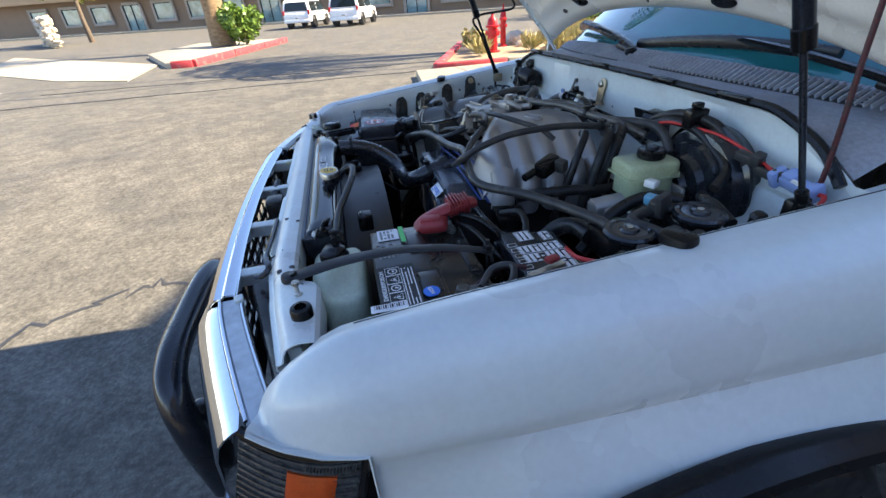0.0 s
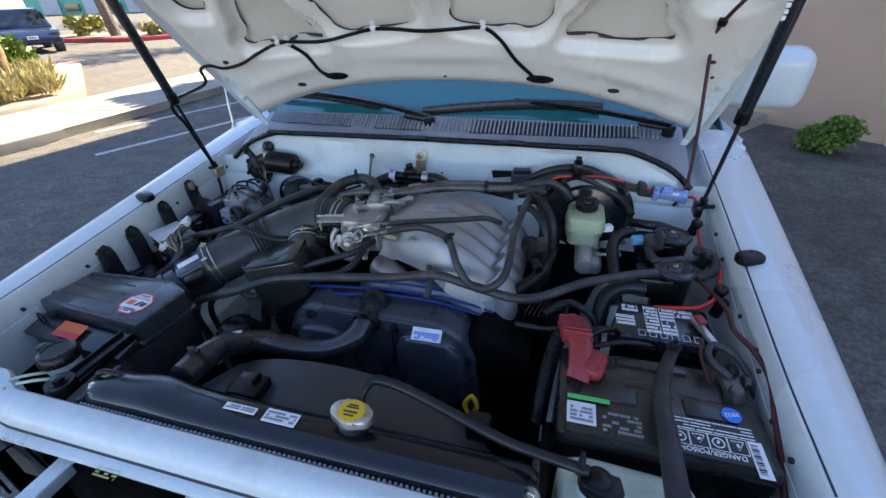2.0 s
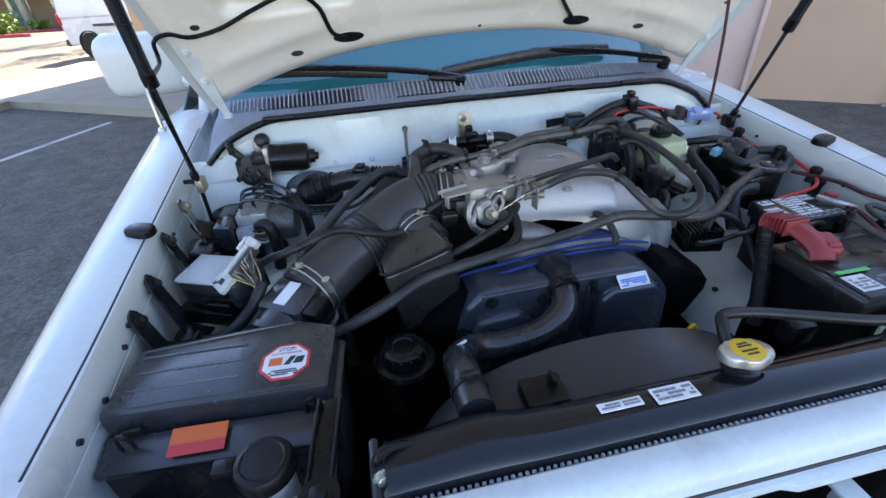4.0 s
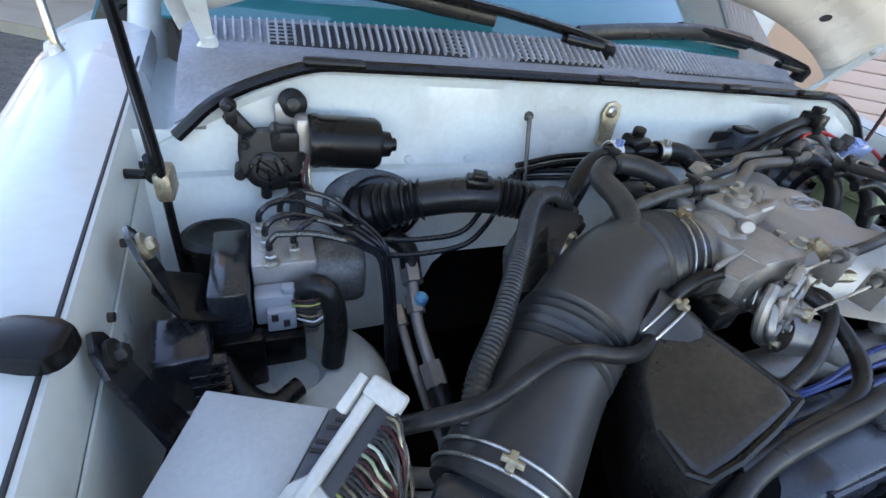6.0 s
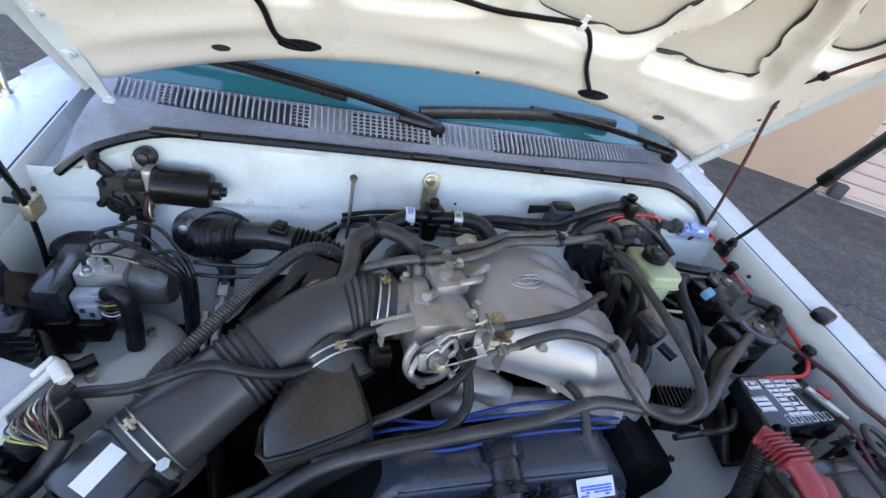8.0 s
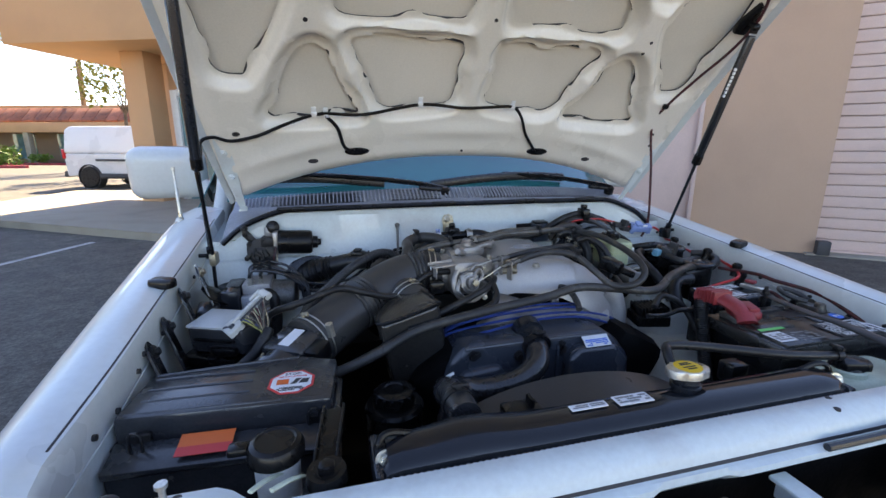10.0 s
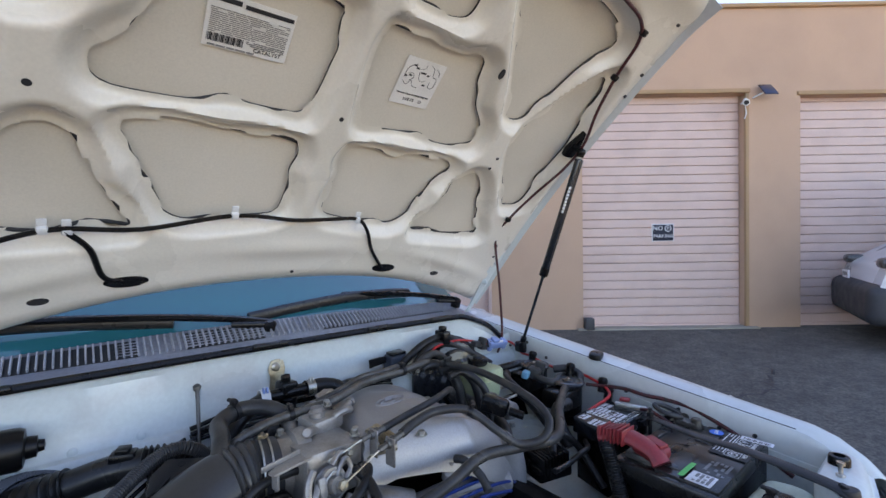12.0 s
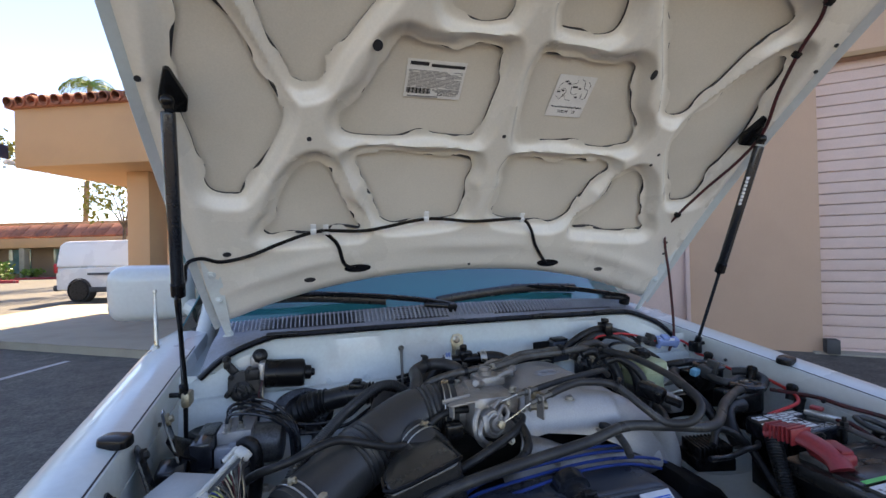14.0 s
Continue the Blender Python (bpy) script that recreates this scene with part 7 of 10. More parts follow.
box(bm, (-0.563, 0.996, 1.054), (0.044, 0.012, 0.018), 0.005, Euler((0, 0.9, 0)).to_matrix())
box(bm, (-0.573, 0.990, 1.070), (0.012, 0.014, 0.022), 0.004)
part("mount_arm", bm, DARKSTEEL, motor)
for w in GEAR:
    bm = B()
    c = Vector((-0.537 + 0.035 * math.cos(w + 0.3), 1.0, 1.017 + 0.037 * math.sin(w + 0.3)))
    cyl(bm, c, c - Vector((0, 0.026, 0)), 0.0062, seg=10)
    hexbolt(bm, c - Vector((0, 0.026, 0)), (0, -1, 0), 0.004, 0.004)
    part("gearbox_screw", bm, DARKSTEEL, gear)
for k in range(5):
    bm = B()
    box(bm, (-0.560 + k * 0.010, 0.969, 1.014 + 0.010 * math.sin(k * 2.2)), (0.003, 0.006, 0.026 - 0.004 * abs(k - 2)), 0.001, Euler((0, 0.5 - 0.25 * k, 0)).to_matrix())
    part("gearbox_rib", bm, BLACK, gear)
bm = B()
box(bm, (-0.500, 0.992, 1.040), (0.016, 0.036, 0.062), 0.006)
box(bm, (-0.514, 1.008, 1.066), (0.030, 0.014, 0.030), 0.006)
part("motor_flange", bm, ALU, motor, "cast aluminium flange")
bm = B()
lathe(bm, (-0.494, 0.985, 1.043), (1, 0, -0.05), [(0, 0.029), (0.004, 0.0315), (0.010, 0.0315), (0.012, 0.0305), (0.076, 0.0305), (0.082, 0.027), (0.084, 0.016), (0.096, 0.015), (0.097, 0.009), (0.104, 0.008), (0.105, 0.002)], 32)
part("motor_can", bm, BLACK, motor, "glossy black motor can")
for x, y, z, r in ((-0.508, 1.010, 1.078, 1.0), (-0.574, 0.994, 1.078, 0.5)):
    bm = B()
    lathe(bm, (x, y, z), (0, -1, 0.2), [(-0.006, 0.016 * r), (0.006, 0.016 * r), (0.010, 0.012 * r), (0.012, 0.008 * r), (0.016, 0.007 * r), (0.017, 0.002)], 22)
    part("rubber_mount", bm, RUBBER, motor, "black rubber mount")
for k, mat in enumerate((DKRED, INK, BRASS)):
    bm = B()
    tube(bm, [(-0.498, 0.962, 1.035 - k * 0.004), (-0.505 + 0.004 * k, 0.953, 1.008 - k * 0.003), (-0.500 + 0.003 * k, 0.956, 0.992), (-0.512, 0.966, 0.99)], 0.0018, 6, 6)
    part("motor_wire", bm, mat, motor)

# rubber boot through the firewall with its corrugated tube
grom = thing("pipe_boot", "black rubber firewall boot with a ribbed tube", "rubber boot", (-0.44, 0.98, 0.95))
bm = B()
fw = frame_at((-0.427, 0.9855, 0.951), (1, 0, -0.08), (0, 0.46, 1))
prism(bm, [(0.066 * math.copysign(abs(math.cos(a)) ** 1.15, math.cos(a)), 0.049 * math.copysign(abs(math.sin(a)) ** 0.75, math.sin(a))) for a in [k * math.tau / 36 for k in range(36)]], 0.006, fw, 0.002, 2)
prism(bm, [(0.012 + 0.048 * math.cos(a), 0.042 * math.sin(a)) for a in [k * math.tau / 30 for k in range(30)]], 0.010, fw @ Matrix.Translation((0, 0, 0.004)), 0.004, 3)
part("boot_flange", bm, BLACKG, grom)
bm = B()
tube(bm, [(-0.435, 0.99, 0.950), (-0.435, 0.972, 0.955), (-0.425, 0.960, 0.963), (-0.400, 0.948, 0.975), (-0.375, 0.940, 0.983)], 0.03, 20, 6, radius=lambda d, w: (0.0315 - 0.007 * min(1, d / w)) + 0.003 * math.sin(d * 620), resample=0.0018)
part("boot_bellows", bm, RUBBER, grom)
bm = B()
tube(bm, [(-0.38, 0.941, 0.982), (-0.33, 0.925, 0.995), (-0.285, 0.908, 1.0)], 0.0225, 18, 6)
tube(bm, [(-0.29, 0.909, 1.0), (-0.25, 0.898, 0.996), (-0.205, 0.88, 0.980), (-0.19, 0.87, 0.96)], 0.022, 18, 6, radius=lambda d, w: 0.0225 + 0.003 * math.sin(d * 780), resample=0.0016)
part("ribbed_tube", bm, RUBBER, grom)
bm = B()
lathe(bm, (-0.476, 0.984, 0.958), (0, -1, 0.3), [(-0.004, 0.009), (0.003, 0.009), (0.005, 0.006)], 14)
part("flange_screw", bm, STEEL, grom)
bm = B()
box(bm, (-0.312, 0.915, 1.016), (0.034, 0.026, 0.016), 0.004, Euler((0, 0.05, -0.35)).to_matrix())
box(bm, (-0.312, 0.915, 1.026), (0.018, 0.020, 0.008), 0.002, Euler((0, 0.05, -0.35)).to_matrix())
part("tube_clip", bm, BLACK, grom)
grom.location = Vector(grom.location) + Vector((0.012, 0, 0))

# anti-lock unit
abs_unit = thing("brake_modulator", "aluminium brake modulator with a black control module and bent pipes", "brake unit", (-0.54, 0.87, 0.86))
bm = B()
box(bm, (-0.533, 0.878, 0.929), (0.060, 0.080, 0.098), 0.003)
block = part("valve_block", bm, ALU, abs_unit, "machined aluminium valve block")
for y in (0.848, 0.872, 0.900):
    bm = B()
    lathe(bm, (-0.5025, y, 0.945), (1, 0, 0), [(0, 0.006), (0.002, 0.006), (0.0022, 0.004)], 14)
    part("block_plug", bm, STEEL, block)
bm = B()
box(bm, (-0.582, 0.855, 0.922), (0.034, 0.108, 0.108), 0.004)
controller = part("control_module", bm, BLACKG, abs_unit, "black plastic control module")
part("module_step", box(B(), (-0.578, 0.797, 0.900), (0.042, 0.018, 0.062), 0.003), BLACK, controller)
bm = B()
lathe(bm, (-0.504, 0.880, 0.935), (1, -0.08, 0), [(0, 0.037), (0.004, 0.040), (0.010, 0.038), (0.046, 0.037), (0.053, 0.033), (0.056, 0.02)], 30)
part("pump_motor", bm, material("grey_cast_can", (0.155, 0.155, 0.15), 0.4, 0.5, vary=0.25, scale=60, fine=300, bump=0.05, tint=(0.08, 0.08, 0.075)), abs_unit, "grey pump motor can")
GREYPLUG = plain("grey_connector_plastic", (0.34, 0.36, 0.39), 0.4)
bm = B()
box(bm, (-0.545, 0.826, 0.940), (0.036, 0.022, 0.034), 0.003)
box(bm, (-0.540, 0.811, 0.934), (0.026, 0.012, 0.024), 0.002)
box(bm, (-0.532, 0.822, 0.960), (0.012, 0.010, 0.008), 0.002)
plug = part("pump_connector", bm, GREYPLUG, abs_unit, "pale grey wiring connector")
for x, z in ((-0.546, 0.940), (-0.536, 0.932)):
    bm = box(B(), (x, 0.8045, z), (0.006, 0.002, 0.008), 0.0006)
    part("connector_slot", bm, INK, plug)
part("connector_base", box(B(), (-0.546, 0.812, 0.903), (0.052, 0.034, 0.036), 0.004), BLACK, abs_unit, "black plug housing under the connector")
bm = B()
tube(bm, [(-0.520, 0.822, 0.955), (-0.506, 0.818, 0.962), (-0.494, 0.812, 0.950), (-0.490, 0.806, 0.915), (-0.494, 0.803, 0.868)], 0.012, 14, 6)
part("connector_boot", bm, RUBBER, abs_unit)
for k, mat in enumerate((DKRED, YELLOWISH, GREYRUB, BRASS, LABEL, INK)):
    bm = B()
    z = 0.954 - k * 0.006
    tube(bm, [(-0.530, 0.810 + 0.001 * k, z), (-0.521, 0.803, z + 0.004), (-0.511, 0.803, z + 0.004 - 0.001 * k), (-0.500, 0.808, z + 0.002)], 0.0011, 6, 4)
    part("connector_wire", bm, mat, plug)
for k, (x, y, x1, y1) in enumerate(((-0.545, 0.841, -0.503, 0.842), (-0.548, 0.867, -0.518, 0.880), (-0.553, 0.894, -0.524, 0.911), (-0.523, 0.850, -0.500, 0.869), (-0.532, 0.912, -0.508, 0.930))):
    bm = B()
    hexbolt(bm, (x, y, 0.977), (0, 0, 1), 0.0058, 0.009)
    cyl(bm, (x, y, 0.978), (x, y, 0.993), 0.0042, seg=10)
    part("pipe_nut", bm, STEEL, block, "zinc pipe nut")
    bm = B()
    d = 0.0062 * k
    tube(bm, [(x, y, 0.985), (x, y, 0.999), (x + 0.006, y + 0.001, 1.0075), (x + 0.014, y * 0.6 + y1 * 0.4, 1.009), (x1, y1, 1.006), (x1 + 0.030, y1 - 0.003, 0.997), (-0.458 + 0.3 * d, 0.846 + 2.2 * d, 0.984), (-0.438 + 0.4 * d, 0.848 + 1.2 * d, 0.966),
              (-0.432 + 0.5 * d, 0.842 + 0.8 * d, 0.935), (-0.430 + 0.5 * d, 0.830 + 0.5 * d, 0.890), (-0.428 + 0.5 * d, 0.815, 0.82)], 0.0033, 8, 8)
    part("brake_pipe", bm, BLACKG, abs_unit, "thin black brake pipe")

# brackets and small boxes on the inner wing, headlamp-side apron
for x, y, z, mat in ((-0.648, 0.820, 1.016, 1), (-0.655, 0.728, 0.994, 0), (-0.652, 0.623, 0.975, 0), (-0.650, 0.545, 0.965, 0)):
    br = thing("wing_bracket", "black pressed-steel bracket bolted to the inner wing", "bracket", (x, y, z - 0.05), "brackets on the inner wing")
    bm = B()
    prism(bm, [(-0.019, 0.010), (-0.008, 0.022), (0.010, 0.020), (0.022, 0.006), (0.034, -0.045), (0.052, -0.095), (-0.012, -0.105), (-0.012, -0.05), (-0.021, -0.008)], 0.004, frame_at((x + 0.012, y, z), (0.25, -1, 0), (-0.34, 0.1, 1)), 0.001)
    part("upright", bm, BLACKG, br)
    bm = B()
    if mat:
        prism(bm, [(-0.004, 0.012), (0.036, 0.026), (0.060, -0.024), (0.022, -0.034), (-0.002, -0.012)], 0.003, frame_at((x + 0.014, y - 0.004, z - 0.030), (0.80, 0.1, -0.6), (0, 1, 0.1)), 0.001)
    else:
        prism(bm, [(0.0, -0.02), (0.045, -0.03), (0.05, 0.015), (0.0, 0.02)], 0.003, frame_at((x + 0.030, y - 0.030, z - 0.072), (1, -0.15, -0.25), (0.15, 1, 0)), 0.001)
    part("foot", bm, BLACK, br)
    bm = B()
    lathe(bm, (x + 0.012, y, z + 0.004), (1, 0.1, 0.3), [(0, 0.011), (0.003, 0.011)], 16)
    hexbolt(bm, (x + 0.014, y, z + 0.004), (1, 0.1, 0.3), 0.0065, 0.006)
    part("bracket_bolt", bm, BRASS if mat else DARKSTEEL, br)
bm = B()
box(bm, (-0.622, 0.785, 0.918), (0.044, 0.050, 0.078), 0.006, Euler((0.15, 0.1, 0.1)).to_matrix(), 3)
module = single("wing_module", bm, BLACKG, "small black control box under the wing bracket", "control box")
for k in range(4):
    part("module_rib", box(B(), (-0.600, 0.764, 0.940 - k * 0.012), (0.030, 0.012, 0.005), 0.0015, Euler((0.15, 0.1, 0.1)).to_matrix()), BLACKG, module)
hornc = thing("charcoal_canister", "black round canister in the corner by the firewall", "canister", (-0.59, 0.95, 0.85))
bm = B()
lathe(bm, (-0.600, 0.945, 0.80), (0, 0, 1), [(0, 0.040), (0.14, 0.042), (0.148, 0.038), (0.15, 0.03), (0.146, 0.02), (0.146, 0.004)], 30)
part("canister_body", bm, BLACK, hornc)
ecu = thing("relay_box", "dusty grey-topped relay box with an open white connector", "relay box", (-0.57, 0.63, 0.90))
em = frame_at((-0.568, 0.654, 0.972), (0.907, -0.42, 0.02), (0.40, 0.90, 0.09))
bm = B()
prism(bm, [(-0.041, -0.034), (0.066, -0.034), (0.082, 0.030), (0.070, 0.036), (-0.041, 0.036)], 0.046, em @ Matrix.Translation((0, 0, -0.047)), 0.005, 3)
part("box_body", bm, AIRBLACK, ecu)
bm = B()
box(bm, em @ Vector((0.012, -0.036, -0.022)), (0.080, 0.006, 0.006), 0.002, em.to_3x3())
box(bm, em @ Vector((0.030, -0.040, -0.040)), (0.050, 0.014, 0.014), 0.003, em.to_3x3())
part("box_flange", bm, BLACK, ecu)
bm = B()
box(bm, em @ Vector((0.0, -0.012, -0.066)), (0.110, 0.075, 0.030), 0.006, em.to_3x3())
part("box_bracket", bm, BLACK, ecu, "black pressed bracket under the box")
bm = B()
prism(bm, [(-0.042, -0.035), (0.030, -0.035), (0.043, 0.036), (-0.042, 0.036)], 0.004, em @ Matrix.Translation((0, 0, -0.001)), 0.0015)
part("box_top", bm, material("dusty_grey_plate", (0.40, 0.42, 0.42), 0.42, vary=0.05, scale=12, fine=300, bump=0.012, tint=(0.34, 0.355, 0.35)), ecu, "dusty pale grey top plate")
bm = B()
prism(bm, [(0.031, -0.034), (0.052, -0.030), (0.076, 0.035), (0.044, 0.036)], 0.005, em @ Matrix.Translation((0, 0, -0.001)), 0.0015)
cover = part("connector_cover", bm, material("slate_grey_cover", (0.055, 0.062, 0.075), 0.4, vary=0.12, scale=25, fine=300, bump=0.02, tint=(0.075, 0.08, 0.09)), ecu, "slate grey connector cover")
for x, y in ((0.047, 0.006), (0.049, 0.012), (0.053, 0.022), (0.057, 0.028)):
    bm = B()
    box(bm, em @ Vector((x, y, 0.0044)), (0.016, 0.0026, 0.001), 0, em.to_3x3())
    part("cover_slot", bm, INK, cover)
# open white connector standing up along the end of the box
cm = frame_at(em @ Vector((0.058, 0.002, 0.020)), em.to_3x3() @ Vector((0.46, 0.80, 0.52)), em.to_3x3() @ Vector((-0.80, 0.45, 0.10)))
bm = B()
box(bm, cm @ Vector((0.0, 0.0, 0)), (0.076, 0.009, 0.012), 0.003, cm.to_3x3(), 3)
prism(bm, [(-0.052, -0.020), (-0.022, -0.022), (-0.018, 0.004), (-0.030, 0.012), (-0.050, 0.012)], 0.010, cm @ Matrix.Translation((0, 0, -0.006)), 0.003)
box(bm, cm @ Vector((0.040, -0.008, 0.003)), (0.014, 0.026, 0.012), 0.003, cm.to_3x3(), 3)
box(bm, cm @ Vector((0.030, 0.010, 0.002)), (0.026, 0.007, 0.010), 0.002, cm.to_3x3())
socket = part("connector_frame", bm, AGEDWHITE, ecu, "white plastic connector frame")
bm = B()
box(bm, cm @ Vector((-0.036, -0.006, 0.0045)), (0.010, 0.010, 0.002), 0.001, cm.to_3x3())
part("frame_slot", bm, INK, socket)
bm = B()
box(bm, cm @ Vector((0.006, -0.012, -0.004)), (0.062, 0.016, 0.012), 0.003, cm.to_3x3())
part("connector_core", bm, DUSTY, ecu)
rnd = random.Random(4)
GATHER = em @ Vector((0.104, -0.022, -0.014))
for k in range(20):
    bm = B()
    x = -0.024 + 0.0030 * k
    q = rnd.uniform(-0.004, 0.004)
    tube(bm, [cm @ Vector((x, -0.014, 0.0)), cm @ Vector((x + 0.002, -0.024, 0.010 + 0.4 * q)), cm @ Vector((x * 0.8, -0.036 + q, 0.012)), GATHER.lerp(cm @ Vector((x * 0.6, -0.042, 0.0)), 0.45) + Vector((q, q, 0.004)), GATHER + Vector((0.5 * q, 0.004 * math.sin(k * 2.4), 0.004 * math.cos(k * 2.4)))], 0.0010, 6, 4)
    part("thin_wire", bm, rnd.choice((BRASS, YELLOWISH, GREYRUB, RESV, DKRED, TANK, DUSTY, BLUEWIRE, PIPE, DUSTY)), socket)

# air-conditioning line with a blue cap
acl = thing("air_conditioning_line", "silver air-conditioning line with a blue service cap", "pipe", (-0.41, 0.82, 0.86))
bm = B()
tube(bm, [(-0.407, 0.905, 0.955), (-0.409, 0.88, 0.94), (-0.412, 0.841, 0.918), (-0.407, 0.781, 0.89)], 0.0075, 12, 6)
for p, q, r in (((-0.407, 0.908, 0.957), (-0.408, 0.888, 0.946), 0.014), ((-0.410, 0.875, 0.938), (-0.411, 0.856, 0.926), 0.0115), ((-0.409, 0.80, 0.899), (-0.407, 0.775, 0.887), 0.014)):
    cyl(bm, p, q, r, seg=6)
part("metal_line", bm, ALU, acl)
bm = B()
tube(bm, [(-0.42, 0.95, 0.975), (-0.407, 0.925, 0.972), (-0.407, 0.905, 0.955)], 0.013, 12, 6)
part("rubber_line", bm, RUBBER, acl)
bm = B()
tube(bm, [(-0.407, 0.776, 0.888), (-0.402, 0.74, 0.868), (-0.395, 0.70, 0.82), (-0.39, 0.66, 0.75)], 0.0125, 12, 6)
part("rubber_line", bm, RUBBER, acl)
bm = B()
lathe(bm, (-0.407, 0.864, 0.932), (0.2, -0.15, 1), [(0, 0.008), (0.014, 0.0085), (0.017, 0.006), (0.018, 0.002)], 16)
part("service_cap", bm, plain("light_blue_cap", (0.10, 0.38, 0.60), 0.35), acl, "light blue plastic cap")
bm = B()
tube(bm, [(-0.432, 0.865, 0.925), (-0.428, 0.82, 0.90), (-0.42, 0.77, 0.87), (-0.41, 0.72, 0.84), (-0.43, 0.69, 0.83), (-0.47, 0.70, 0.83)], 0.0055, 10, 6)
cyl(bm, (-0.433, 0.87, 0.928), (-0.431, 0.848, 0.916), 0.0095, seg=6)
cyl(bm, (-0.42, 0.70, 0.835), (-0.47, 0.715, 0.84), 0.010, seg=12)
part("thin_line", bm, ALUD, acl)

acl.location = Vector(acl.location) + Vector((0.022, -0.012, -0.045))

# gas struts of the bonnet
for s in (-1, 1):
    gs = thing("gas_strut", "black gas strut holding the bonnet open", "gas strut", (s * 0.64, 0.93, 1.02), "gas struts")
    a, b = Vector((s * 0.640, 0.930, 1.030)), hood(s * 0.614, 0.664, 0.032)
    d = b - a
    bm = B()
    cyl(bm, a + d * 0.02, a + d * 0.44, 0.0042, seg=12)
    part("piston_rod", bm, BLACKG, gs)
    bm = B()
    cyl(bm, a + d * 0.40, a + d * 0.97, 0.0108, seg=20, round_=0.003)
    body = part("cylinder", bm, BLACKG, gs, "satin black strut cylinder")
    bm = B()
    lathe(bm, a + d * 0.385, d, [(0, 0.006), (0.004, 0.0122), (0.028, 0.0122), (0.03, 0.010)], 18)
    part("end_cap", bm, BLACK, gs)
    if s > 0:
        bm = B()
        mm = frame_at(a + d * 0.78, d, (0, 0, 1))
        for k in range(8):
            box(bm, a + d * (0.72 + 0.016 * k) + Vector((-0.009, -0.0055, 0)), (0.007, 0.0045, 0.009), 0.001, mm.to_3x3())
        part("strut_print", bm, WHITEINK, body, "white printed bars")
    for e, n in ((a, Vector((-s, -0.1, 0))), (b, -hn)):
        bm = B()
        bmesh.ops.create_uvsphere(bm, u_segments=14, v_segments=8, radius=0.0105, matrix=Matrix.Translation(e))
        cyl(bm, e - d.normalized() * 0.012 if e is b else e, e if e is b else e + d.normalized() * 0.022, 0.0085, seg=12)
        cyl(bm, e, e + n * 0.03 * (1 if e is b else -1), 0.005, seg=10)
        part("ball_joint", bm, BLACK, gs)
    bm = B()
    m = hood_frame(s * 0.614, 0.664, 0.0)
    prism(bm, [(-0.016, -0.030), (0.016, -0.030), (0.022, -0.006), (0.004, 0.046), (-0.004, 0.046), (-0.022, -0.006)], 0.012, m @ Matrix.Translation((0, 0, -0.002)), 0.004, 2)
    part("upper_bracket", bm, BLACK, gs)
    bm = B()
    box(bm, (s * 0.634, 0.930, 1.022), (0.016, 0.036, 0.030), 0.005)
    part("lower_bracket", bm, BRASS if s < 0 else BLACK, gs)

# bonnet labels
AGEDLABEL = material("aged_paper_label", (0.76, 0.745, 0.71), 0.55, vary=0.05, scale=25, fine=400, bump=0.01)
lb = thing("emission_label", "white printed emission label on the underside of the bonnet", "label", hood(-0.164, 0.705, -0.031))
m = hood_frame(-0.164, 0.705, -0.0300) @ Euler((0, 0, 0)).to_matrix().to_4x4()
sticker("label_sheet", m, 0.118, 0.078, AGEDLABEL, lb, "")
bm = B()
bars(bm, m @ Matrix.Translation((0, 0.001, 0.0012)), 13, 0.108, 0.036, gap=0.55, seed=31, fill=0.95)
bars(bm, m @ Matrix.Translation((0.026, -0.022, 0.0012)), 3, 0.056, 0.008, seed=32)
bars(bm, m @ Matrix.Translation((-0.015, -0.0355, 0.0012)), 1, 0.075, 0.004, seed=33)
part("small_print", bm, GREYINK, lb)
bm = B()
box(bm, m @ Vector((-0.035, 0.031, 0.0012)), (0.036, 0.007, 0.0005), 0, m.to_3x3())
part("bar_print", bm, INK, lb)
bm = B()
box(bm, m @ Vector((0.022, 0.029, 0.0012)), (0.068, 0.006, 0.0005), 0, m.to_3x3())
part("bar_print", bm, INK, lb)
bm = B()
for k in range(26):
    box(bm, m @ Vector((-0.054 + k * 0.0019, -0.024, 0.0012)), (0.0005 + 0.0004 * ((k * 5) % 4), 0.012, 0.0005), 0, m.to_3x3())
part("barcode_print", bm, INK, lb)
lettering("label_word", "CATALYST", 0.0085, m @ Matrix.Translation((0.030, -0.030, 0.0012)), INK, lb)
lb = thing("vacuum_diagram_label", "white label with a vacuum hose routing diagram", "label", hood(0.143, 0.694, -0.031))
m = hood_frame(0.143, 0.694, -0.0300)
sticker("label_sheet", m, 0.088, 0.096, AGEDLABEL, lb, "")
bm = B()
rnd = random.Random(12)
for k, q in enumerate((((-0.036, 0.0), (-0.034, 0.02), (-0.02, 0.03), (-0.016, 0.022), (0.0, 0.026), (0.002, 0.034)), ((0.01, 0.036), (0.02, 0.03), (0.024, 0.015), (0.034, 0.012), (0.034, -0.006), (0.024, -0.008), (0.022, 0.004)),
                       ((-0.036, -0.006), (-0.026, -0.012), (-0.018, -0.002), (-0.012, -0.012), (0.0, -0.014)), ((-0.03, 0.01), (-0.02, 0.012), (-0.016, 0.004), (-0.022, -0.002)), ((0.026, 0.032), (0.034, 0.026), (0.036, 0.018)),
                       ((-0.008, 0.018), (-0.004, 0.004), (0.004, 0.0), (0.012, 0.004)))):
    tube(bm, [m @ Vector((x, y + 0.006, 0.0012)) for x, y in q], 0.0005, 4, 4)
